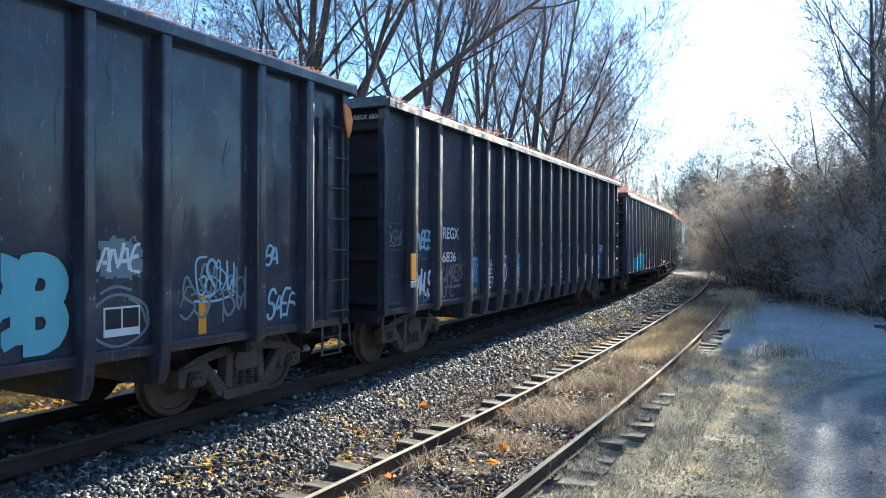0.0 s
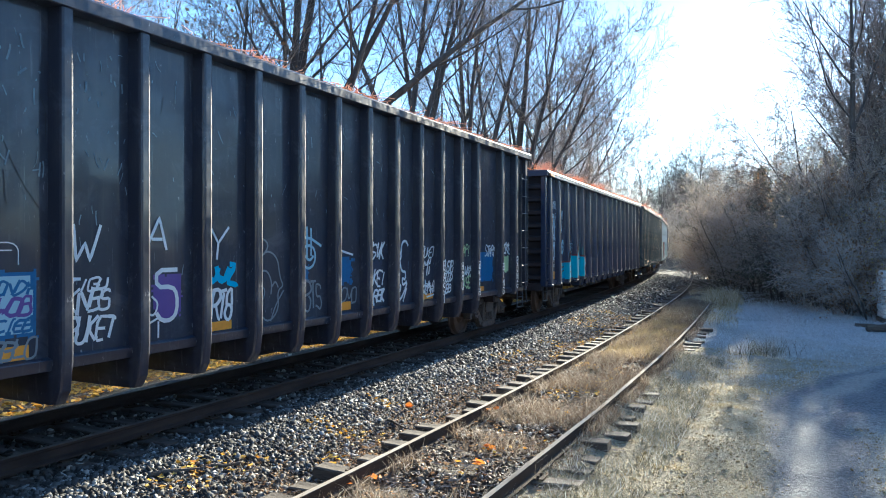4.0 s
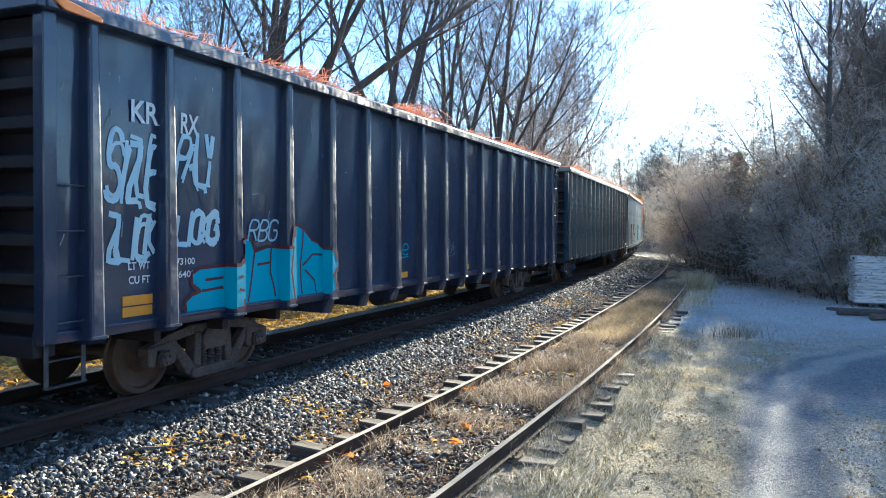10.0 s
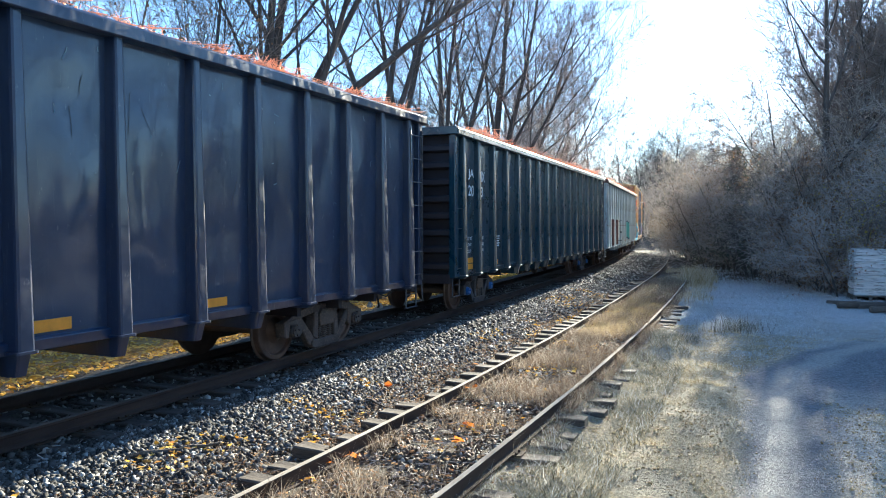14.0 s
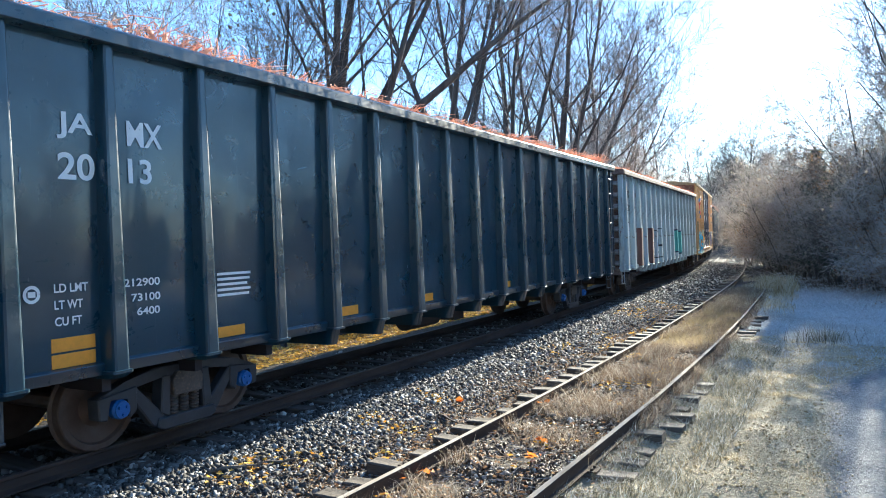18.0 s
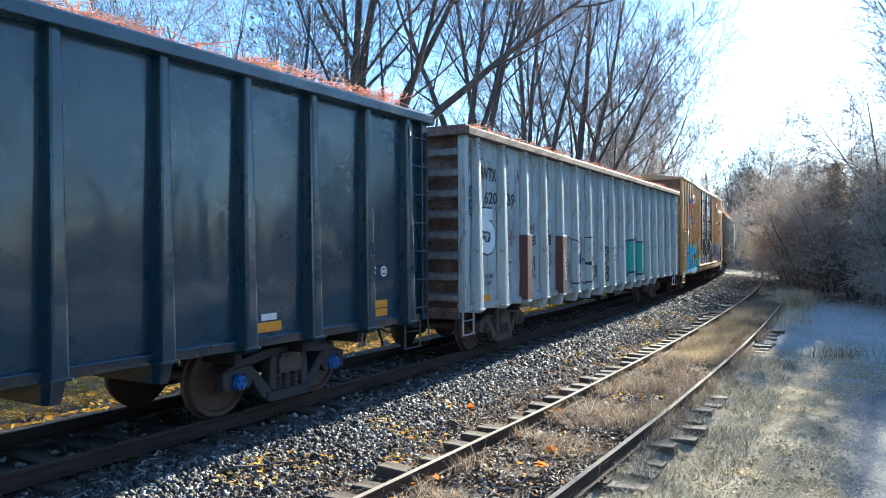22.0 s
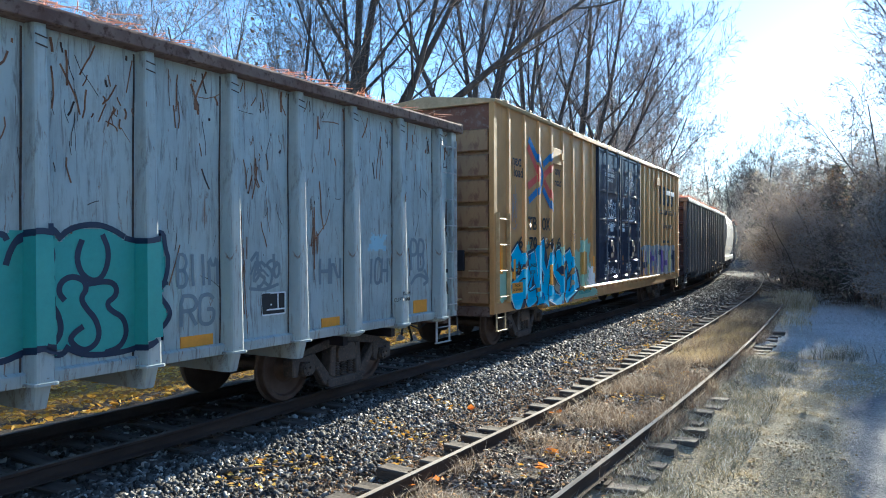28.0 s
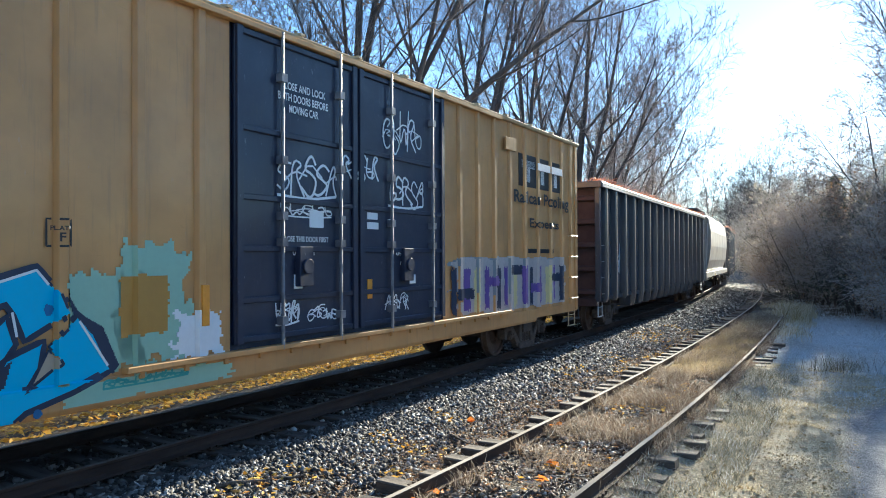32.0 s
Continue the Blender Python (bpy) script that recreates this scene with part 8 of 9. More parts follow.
def sprout(out, rnd, p, d, length, r, level, opts):
    """Grows a branch and its offspring; rows of tube pieces are put into out[level]."""
    n = opts["pieces"][level]
    step = length / n
    kids = opts["kids"][level] if level < opts["levels"] else 0
    start = opts["bare"] if level == 0 else 0.15
    slots = sorted(start + (1 - start) * (k + rnd.random()) / max(1, kids) for k in range(kids))
    spin = rnd.random() * 6.3
    tip = max(opts["tip"], r * opts["taper"])
    for k in range(n):
        d = unit(d + np.array([rnd.gauss(0, 1), rnd.gauss(0, 1), rnd.gauss(0, 0.6)]) * opts["wild"][level] + np.array([0, 0, opts["up"][level]]))
        q = p + d * step
        ra, rb = r + (tip - r) * k / n, r + (tip - r) * (k + 1) / n
        out[level].append((*p, *q, ra, rb))
        while slots and slots[0] <= (k + 1) / n:
            f = slots.pop(0)
            spin += 2.4 + rnd.uniform(-0.5, 0.5)
            side = unit(np.cross(d, np.array([math.cos(spin), math.sin(spin), 0.3])))
            ang = radians(rnd.uniform(*opts["angle"][level]))
            c = unit(d * math.cos(ang) + side * math.sin(ang))
            at = p + (q - p) * rnd.random()
            sprout(out, rnd, at, c, length * opts["ratio"][level] * rnd.uniform(0.65, 1.15) * (1.1 - 0.45 * f), max(opts["tip"], (ra + rb) / 2 * rnd.uniform(*opts["thin"])), level + 1, opts)
        p = q


BARE = dict(levels=4, thin=(0.34, 0.54), pieces=(10, 9, 7, 5, 3), kids=(9, 8, 7, 4), bare=0.38, tip=0.0048, taper=0.22, wild=(0.045, 0.055, 0.07, 0.09, 0.10), up=(0.012, 0.045, 0.04, 0.03, 0.02),
            angle=((24, 48), (24, 50), (25, 55), (25, 55)), ratio=(0.60, 0.50, 0.50, 0.50), grow=1.0)
FAR = dict(BARE, pieces=(8, 6, 5, 3, 2), tip=0.012, bare=0.25, kids=(9, 8, 6, 4))
SHRUB = dict(levels=3, grow=1.0, thin=(0.4, 0.6), pieces=(7, 5, 4, 2), kids=(11, 8, 5), bare=0.08, tip=0.0055, taper=0.3, wild=(0.09, 0.12, 0.14, 0.2), up=(-0.03, -0.03, -0.02, 0.0),
             angle=((25, 60), (25, 60), (25, 60)), ratio=(0.5, 0.5, 0.5))


def leaf_quads(centres, size, seed, droop=0.5):
    """Small bent leaves, each a folded pair of faces, at random turns."""
    rs = np.random.RandomState(seed)
    c = np.asarray(centres, float)
    n = len(c)
    a = rs.randn(n, 3)
    a /= np.linalg.norm(a, axis=1, keepdims=True)
    b = np.cross(a, rs.randn(n, 3))
    b /= np.linalg.norm(b, axis=1, keepdims=True)
    w = np.cross(a, b)
    s = (size * rs.uniform(0.6, 1.3, n))[:, None]
    v = np.stack([c - a * s * 0.5, c + b * s * 0.32 + w * s * 0.10, c + a * s * 0.5, c - b * s * 0.32 + w * s * 0.10], 1).reshape(-1, 3)
    k = (np.arange(n) * 4)[:, None]
    return v, np.concatenate([k + np.array([[0, 1, 2]]), k + np.array([[0, 2, 3]])], 0)


def build_tree(name, label, category, stems, seed, opts, bark, twig, leaf=None, leaves=0, leaf_size=0.08, split=2):
    """stems: rows of foot offset, way, length and radius. A trunk part, a crown part, leaves where any hang on."""
    rnd = random.Random(seed)
    out = [[] for _ in range(6)]
    for off, way, length, r in stems:
        sprout(out, rnd, np.array(off, float), unit(np.array(way, float)), length * opts["grow"], r, 0, opts)
    t = thing(name, label, category)
    if split == 1:
        n = opts["pieces"][0]
        for k in range(len(stems)):
            part("stem", segs_mesh("stem", out[0][k * n:(k + 1) * n], bark, 5), t)
    else:
        part("trunk", segs_mesh("trunk", [s for lv in out[:split] for s in lv], bark, 7), t)
    fine = [s for lv in out[split:] for s in lv]
    part("crown", segs_mesh("crown", fine, twig, 3), t)
    if leaf:
        pool = np.array([s[3:6] for s in out[opts["levels"]] + out[opts["levels"] - 1]])
        rs = np.random.RandomState(seed)
        pick = pool[rs.randint(0, len(pool), leaves)] + rs.randn(leaves, 3) * leaf_size * 1.2
        v, f = leaf_quads(pick, leaf_size, seed)
        part("leaves", big_mesh("leaves", v, f, leaf), t)
    return t


RT, UP = np.array([0.86, 0.51, 0.0]), np.array([0.0, 0.0, 1.0])


def lean(deg, depth=0.0):
    return RT * math.sin(radians(deg)) + UP * math.cos(radians(deg)) + np.array([-0.5, 0.86, 0]) * depth


def stand(ob, turn, r, spin=0.0, dz=-0.06):
    x, y = aim(turn, r)
    ob.matrix_basis = pose(x, y, float(ground_z(x, y)) + dz, 0, 0, spin)
    return ob


def plant(src, turn, r, spin, dz=-0.06):
    x, y = aim(turn, r)
    return copy_thing(src, pose(x, y, float(ground_z(x, y)) + dz, 0, 0, spin))


def to_turn(px, yaw):
    return -yaw + math.degrees(math.atan((px - 784) / 1305.0))


LT = lambda px: to_turn(px, 30.76)      # directions on the far side of the train
RG = lambda px: to_turn(px, 24.35)      # directions on the lane's side

# trees close behind the train, each with its own stems
NEAR_OPTS = dict(BARE)
stand(build_tree("bare_tree", "bare tree with a thick dark trunk close behind the rails", "tree", [((0, 0, 0), lean(4), 13, 0.20)], 11, NEAR_OPTS, M["bark"], M["twig"]), LT(556), 20.5)
stand(build_tree("bare_tree", "slim bare tree with brown leaves still hanging on", "tree", [((0, 0, 0), lean(3), 9, 0.10), ((0.3, 0.2, 0), lean(-6), 8.5, 0.09)], 12, NEAR_OPTS, M["bark"], M["twig"], M["leaf_brown"], 420, 0.12), LT(500), 19.5)
stand(build_tree("bare_tree", "tall bare tree with two upright trunks", "tree", [((0, 0, 0), lean(1), 14, 0.22), ((0.35, 0.2, 0), lean(9), 13, 0.15)], 13, NEAR_OPTS, M["bark"], M["twig"]), LT(606), 21)
stand(build_tree("bare_tree", "forked bare tree with one long low limb", "tree", [((0, 0, 0), lean(4), 7.0, 0.27), ((0.40, 0.25, 5.0), lean(24), 8, 0.15), ((0.38, 0.23, 4.9), lean(50), 9.5, 0.15)], 16, dict(NEAR_OPTS, bare=0.45, kids=(6, 7, 6, 4), wild=(0.025, 0.055, 0.07, 0.09, 0.1), up=(0.0, 0.045, 0.04, 0.03, 0.02)), M["bark"], M["twig"]), LT(626), 21.5)
stand(build_tree("bare_tree", "bare tree that forks low into three spreading limbs", "tree", [((0, 0, 0), lean(2), 5.6, 0.22), ((0.16, 0.1, 5.2), lean(-17), 8.5, 0.13), ((0.2, 0.1, 5.3), lean(3), 9.5, 0.13), ((0.22, 0.1, 5.2), lean(19), 8.5, 0.12)], 17, dict(NEAR_OPTS, bare=0.3, tip=0.006), M["bark"], M["twig"]), LT(812), 26)
stand(build_tree("bare_tree", "bare tree with a V-shaped fork", "tree", [((0, 0, 0), lean(0), 6.6, 0.20), ((0.02, 0.0, 6.2), lean(-13), 8, 0.13), ((0.05, 0.02, 6.2), lean(15), 9, 0.14)], 18, dict(NEAR_OPTS, bare=0.3, tip=0.006), M["bark"], M["twig"]), LT(851), 29)
stand(build_tree("bare_tree", "broad bare tree with a fanning crown of fine twigs", "tree", [((0, 0, 0), lean(3), 15, 0.30), ((0.2, 0.1, 3.5), lean(17), 12.5, 0.18), ((-0.1, 0.1, 4.2), lean(-14), 11, 0.15), ((0.2, 0.1, 3.0), lean(31), 10.5, 0.13)], 19, dict(NEAR_OPTS, bare=0.25, tip=0.0075, kids=(9, 8, 6, 4)), M["bark"], M["twig"]), LT(1008), 38)
stand(build_tree("bare_tree", "broad bare tree with a fanning crown of fine twigs", "tree", [((0, 0, 0), lean(-2), 14, 0.24), ((0.2, 0.1, 3.5), lean(13), 11.5, 0.16)], 20, dict(NEAR_OPTS, bare=0.25, tip=0.0075, kids=(9, 8, 6, 4)), M["bark"], M["twig"]), LT(946), 34)
stand(build_tree("bare_tree", "broad bare tree beside the bend, twigs reaching over the line", "tree", [((0, 0, 0), lean(2), 14, 0.26), ((0.2, 0.1, 3.5), lean(20), 12, 0.16), ((0.2, 0.1, 2.5), lean(36), 9.5, 0.12)], 21, dict(NEAR_OPTS, bare=0.2, tip=0.010, kids=(9, 8, 6, 4)), M["bark"], M["twig"]), LT(1070), 48)
for k, (px, r, deg, ln, rad) in enumerate(((898, 31, 3, 14, 0.15), (415, 24, -5, 10, 0.11), (340, 25, 6, 10, 0.10), (255, 22, -4, 9, 0.09), (180, 24, 3, 10, 0.10))):
    stand(build_tree("bare_tree", "bare grey tree behind the rails", "tree", [((0, 0, 0), lean(deg), ln, rad)], 30 + k, NEAR_OPTS, M["bark"], M["twig"]), LT(px), r)
# dead snag that leans over the line
stand(build_tree("dead_tree", "leaning dead tree with few bare limbs", "tree", [((0, 0, 0), lean(11), 13.5, 0.15)], 51, dict(BARE, kids=(6, 4, 2, 0), bare=0.55, levels=3, grow=1.0, taper=0.2, ratio=(0.35, 0.5, 0.5, 0.5)), M["bark"], M["twig_pale"]), LT(1188), 62)

# farther trees: a few grown, then set out in numbers
far_kinds = [build_tree("bare_tree", "tall bare tree at the wood's edge", "tree", [((0, 0, 0), (0.05, 0.02, 1), 13 + 1.1 * k, 0.23 + 0.02 * k)], 60 + k, FAR, M["bark"], M["twig_dark"]) for k in range(4)]
spots = [(960, 62), (1040, 58), (1098, 66), (1128, 80), (1075, 74), (880, 58), (760, 60), (560, 58), (330, 56), (120, 50), (0, 44), (-180, 42), (-350, 48)]
rt = random.Random(5)
for k, (px, r) in enumerate(spots):
    if k < 4:
        stand(far_kinds[k], LT(px), r, rt.uniform(0, 360))
    else:
        plant(far_kinds[k % 4], LT(px), r, rt.uniform(0, 360))

# brush: twiggy shrubs, scrub with small leaves, dark cedars
def shrub(seed, h, w, stems, leaf, leaves, size, twig, label, name="shrub"):
    rnd = random.Random(seed)
    rows = []
    for _ in range(stems):
        th = rnd.uniform(0, 6.28)
        q = rnd.uniform(0.0, 0.55)
        rows.append(((math.cos(th) * w * 0.3 * rnd.random(), math.sin(th) * w * 0.3 * rnd.random(), 0), (math.cos(th) * q * w / h, math.sin(th) * q * w / h, 1), h * rnd.uniform(0.55, 1.0), 0.035))
    return build_tree(name, label, "shrub", rows, seed, SHRUB, M["bark"], M[twig], M[leaf] if leaf else None, leaves, size, 1)


brush = [shrub(71, 6.5, 4.5, 7, "leaf_scrub", 2000, 0.11, "twig_pale", "tangled dark scrub with withered leaves"),
         shrub(72, 5.0, 4.5, 8, "leaf_scrub", 2000, 0.11, "twig_pale", "tangled dark scrub with withered leaves"),
         shrub(73, 7.5, 4.5, 7, "leaf_brown", 1600, 0.09, "twig_pale", "tall pale brush with a few brown leaves"),
         shrub(74, 3.2, 3.5, 8, "leaf_brown", 1800, 0.09, "twig_pale", "low brown brush with withered leaves"),
         shrub(75, 8.0, 5.0, 8, None, 0, 0.1, "twig_pale", "dense bare twiggy brush"),
         shrub(76, 11.0, 5.5, 10, "leaf_brown", 1500, 0.08, "twig_pale", "tall pale twiggy thicket tree with few brown leaves"),
         shrub(77, 4.6, 4.0, 8, "leaf_cedar", 1500, 0.08, "twig_dark", "dense dark scrub at the thicket's foot"),
         shrub(79, 5.5, 4.5, 9, "leaf_brown", 2600, 0.09, "twig", "brown-leaved brush in the thicket")]


def cedar(seed, h):
    rnd = random.Random(seed)
    out = []
    segs = [(0, 0, 0, 0, 0, h * 0.97, 0.13, 0.02)]
    pts = []
    for k in range(120):
        z = h * (0.06 + 0.92 * k / 120)
        reach = ((h - z) * 0.36 + 0.2) * (0.75 + 0.5 * noise.noise((z * 0.9, seed, 0)))
        th = rnd.uniform(0, 6.28)
        e = reach * rnd.uniform(0.35, 1.15)
        q = (math.cos(th) * e, math.sin(th) * e, z + e * 0.25)
        segs.append((0, 0, z, *q, 0.02, 0.006))
        for _ in range(34):
            f = rnd.uniform(0.25, 1.05)
            pts.append((q[0] * f + rnd.gauss(0, 0.12), q[1] * f + rnd.gauss(0, 0.12), z + e * 0.25 * f + rnd.gauss(0, 0.10)))
    t = thing("cedar_tree", "dark green cedar with dense drooping sprays", "tree")
    part("trunk", segs_mesh("trunk", segs, M["bark"], 5), t)
    v, f = leaf_quads(pts, 0.17, seed)
    part("leaves", big_mesh("leaves", v, f, M["leaf_cedar"]), t)
    return t


cedars = [cedar(81, 6.5), cedar(82, 5.0)]
used = set()


def put(kind, turn, r):
    """Sets out the first of a kind, then copies of it."""
    if kind.name in used:
        return plant(kind, turn, r, rt.uniform(0, 360))
    used.add(kind.name)
    return stand(kind, turn, r, rt.uniform(0, 360))


# the thicket along the lane
for px, r, k in ((1212, 60, 1), (1225, 52, 3), (1240, 50, 0), (1258, 46, 1), (1272, 52, 2), (1290, 43, 0), (1310, 45, 2), (1325, 40, 1), (1345, 42, 0), (1362, 37, 1), (1378, 41, 2), (1395, 35, 0), (1410, 38, 2), (1425, 33, 1),
                 (1445, 36, 0), (1460, 31.5, 3), (1478, 34, 1), (1495, 30.5, 3), (1515, 34, 2), (1540, 32, 0), (1562, 31, 3), (1590, 34, 2), (1625, 30, 0), (1670, 31, 1), (1720, 28, 2), (1790, 27, 0), (1870, 28, 2), (1960, 24, 1)):
    put(brush[k], RG(px), r)
for px, r, k in ((1250, 47, 1), (1302, 41, 0), (1338, 38.5, 1), (1385, 36, 1)):
    put(cedars[k], RG(px), r)
for px, r, k in ((1252, 45, 6), (1350, 36, 6), (1512, 31.5, 7), (1310, 48, 7), (1350, 46, 7), (1280, 50, 7), (1470, 33, 7)):
    put(brush[k], RG(px), r)
for px, r in ((1222, 57), (1237, 54), (1345, 41), (1470, 31.5), (1500, 29.5), (1410, 34), (1285, 44)):
    put(brush[3], RG(px), r)
for px, r, k in ((1235, 58, 4), (1262, 54, 2), (1290, 52, 4), (1318, 50, 2), (1345, 48, 4), (1372, 46, 2), (1400, 44, 4), (1425, 42, 2)):
    put(brush[k], RG(px), r)
for k, (px, r) in enumerate(((1080, 150), (1095, 138), (1112, 160), (1128, 145), (1142, 155), (1155, 135), (1168, 165), (1180, 140), (1192, 150), (1206, 130), (1218, 142), (1060, 165), (1150, 120), (1188, 118))):
    plant(far_kinds[(k * 2) % 4], RG(px), r, rt.uniform(0, 360))
for px, r in ((1535, 40), (1566, 38), (1610, 40), (1660, 36)):
    put(brush[5], RG(px), r)
# brush beyond the train and at the end of the line
for px, r in ((1150, 92), (1180, 106), (1030, 43), (1072, 47), (1108, 52), (1140, 60)):
    put(brush[5], LT(px), r)
for px, r, k in ((1040, 46, 4), (1075, 50, 4), (1105, 55, 4), (1135, 60, 4), (1160, 66, 4), (1180, 80, 2), (1005, 43, 4), (965, 41, 1), (1195, 86, 2), (1060, 56, 4), (1120, 66, 4)):
    put(brush[k], LT(px), r)
for px, r, k in ((1100, 120, 4), (1120, 128, 2), (1135, 118, 4), (1150, 130, 2), (1165, 120, 0), (1178, 112, 2), (1190, 104, 0), (1080, 132, 4), (1060, 138, 4), (1205, 95, 0), (1200, 78, 1), (1212, 70, 0), (1195, 118, 4)):
    put(brush[k], RG(px), r)
yel = shrub(78, 4.4, 2.6, 7, "leaf_yellow", 900, 0.08, "twig", "shrub with bright yellow leaves", "yellow_shrub")
stand(yel, RG(1548), 28.8)
plant(yel, RG(1178), 84, 40)
# tall trees on the lane's side
RR = np.array([0.91, 0.41, 0.0])
lane_tree = dict(BARE, kids=(9, 8, 6, 3), ratio=(0.5, 0.5, 0.5, 0.5), tip=0.007, bare=0.3, wild=(0.05, 0.07, 0.09, 0.1, 0.12))
stand(build_tree("bare_tree", "many-stemmed bare tree above the thicket", "tree",
                 [((0, 0, 0), RR * 0.10 + UP, 12.5, 0.20), ((0.5, 0.9, 0), RR * 0.22 + UP, 12.5, 0.19), ((0.8, 0.2, 0), RR * 0.40 + UP, 11, 0.16), ((0.3, 0.4, 0), RR * 0.30 + UP, 10, 0.12)],
                 91, lane_tree, M["bark"], M["twig"], M["leaf_brown"], 600, 0.08), RG(1442), 33)
stand(build_tree("bare_tree", "spreading bare tree with a haze of fine twigs", "tree", [((0, 0, 0), RR * -0.12 + UP, 5.6, 0.11), ((0.2, 0.1, 0.5), RR * -0.36 + UP, 5.2, 0.09), ((0.6, 0.2, 0.5), RR * 0.14 + UP, 9.0, 0.12), ((0.5, 0.2, 0.5), RR * 0.26 + UP, 9.5, 0.12), ((0.6, 0.2, 0.5), RR * 0.55 + UP, 9.0, 0.11)],
                 95, dict(lane_tree, kids=(10, 8, 6, 4), bare=0.25, tip=0.0065, ratio=(0.5, 0.5, 0.5, 0.5)), M["bark"], M["twig"], M["leaf_brown"], 900, 0.07), RG(1455), 37)
stand(build_tree("bare_tree", "sparse bare tree leaning over the thicket", "tree", [((0, 0, 0), RR * -0.30 + UP, 8.4, 0.08), ((0.2, 0.2, 1.5), RR * -0.60 + UP, 7.0, 0.06), ((0.3, 0.2, 1.0), RR * -0.44 + UP, 6.5, 0.05)],
                 94, dict(lane_tree, kids=(8, 7, 6, 4), bare=0.4, ratio=(0.5, 0.45, 0.45, 0.45), up=(-0.01, -0.02, -0.03, -0.03, -0.03)), M["bark"], M["twig"], M["leaf_brown"], 700, 0.08), RG(1420), 35)
for seed, px, r, ln in ((96, 1506, 34, 11.5), (97, 1528, 38, 12.5), (98, 1496, 41, 12.0)):
    stand(build_tree("bare_tree", "upright bare tree with close steep limbs", "tree", [((0, 0, 0), RR * 0.05 + UP, ln, 0.15), ((0.3, 0.2, 0), RR * 0.14 + UP, ln * 0.9, 0.12), ((0.5, 0.1, 0), RR * 0.22 + UP, ln * 0.85, 0.10)], seed,
                     dict(lane_tree, kids=(11, 9, 6, 4), tip=0.011, ratio=(0.40, 0.5, 0.5, 0.5), angle=((16, 34), (20, 42), (25, 50), (25, 50))), M["bark"], M["twig"], M["leaf_brown"], 260, 0.08), RG(px), r)
stand(build_tree("bare_tree", "slender bare tree in the thicket", "tree", [((0, 0, 0), RR * 0.05 + UP, 7.5, 0.10)], 93, lane_tree, M["bark"], M["twig_pale"]), RG(1275), 47)
for px, r, k in ((1610, 36, 1), (1660, 40, 2), (1740, 40, 0), (1800, 34, 3)):
    plant(far_kinds[k], RG(px), r, rt.uniform(0, 360))
# unseen woods added to close the place to the right and behind, for reflections
for k in range(46):
    turn = 20 + k * 5.3 + rt.uniform(-2, 2)
    r = rt.uniform(46, 56) if turn < 130 else rt.uniform(24, 40)
    x, y = aim(turn, r)
    if x < -1:
        r += 8
        if -14 < aim(turn, r)[0] < -3:
            continue
    if turn > 105:
        plant(far_kinds[k % 4], turn, r, rt.uniform(0, 360))
    put(brush[k % 2 if turn < 105 else k % 3], turn + 3, r + 3)
# unseen hedge, added so that the car sides mirror something dark
for k in range(26):
    turn = 26 + k * 4.4 + rt.uniform(-1, 1)
    put(cedars[k % 2] if k % 3 else brush[0], turn, rt.uniform(20, 24) if turn > 45 else rt.uniform(27, 32))
# unseen bare trees, added to mottle the reflections in the cars
for k in range(7):
    turn = 26 + k * 13 + rt.uniform(-2, 2)
    plant(far_kinds[k % 4], turn, rt.uniform(19, 27) if turn > 40 else rt.uniform(26, 34), rt.uniform(0, 360))
# unseen cedars behind, added to cut the light on the posts' near flanks
shade_cedar = cedar(83, 14.0)
for k in range(12):
    turn, r = 112 + k * 11.5 + rt.uniform(-3, 3), rt.uniform(13, 20)
    if not -15 < aim(turn, r)[0] < -1.5:
        put(shade_cedar, turn, r)
for s, l in ((-9, -7.5), (-14, -8.5), (-20, -7.5), (-27, -8.5), (-35, -7.5), (-44, -8), (-12, -13), (-24, -13), (-18, 13.5), (-26, 12.5), (-36, 11.5), (-48, 11), (-62, 9), (-60, -9), (-80, 8), (-78, -8)):
    x, y, _ = on_line(s, l)
    copy_thing(shade_cedar, pose(float(x), float(y), float(ground_z(x, y)) - 0.06, 0, 0, rt.uniform(0, 360)))
# pale twigs again, carrying the haze beyond the bend
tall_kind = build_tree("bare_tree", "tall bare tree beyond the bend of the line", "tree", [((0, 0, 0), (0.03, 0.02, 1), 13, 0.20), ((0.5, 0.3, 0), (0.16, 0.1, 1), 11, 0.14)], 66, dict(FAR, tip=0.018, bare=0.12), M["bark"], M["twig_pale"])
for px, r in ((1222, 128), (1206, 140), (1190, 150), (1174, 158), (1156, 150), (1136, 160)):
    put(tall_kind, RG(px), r)


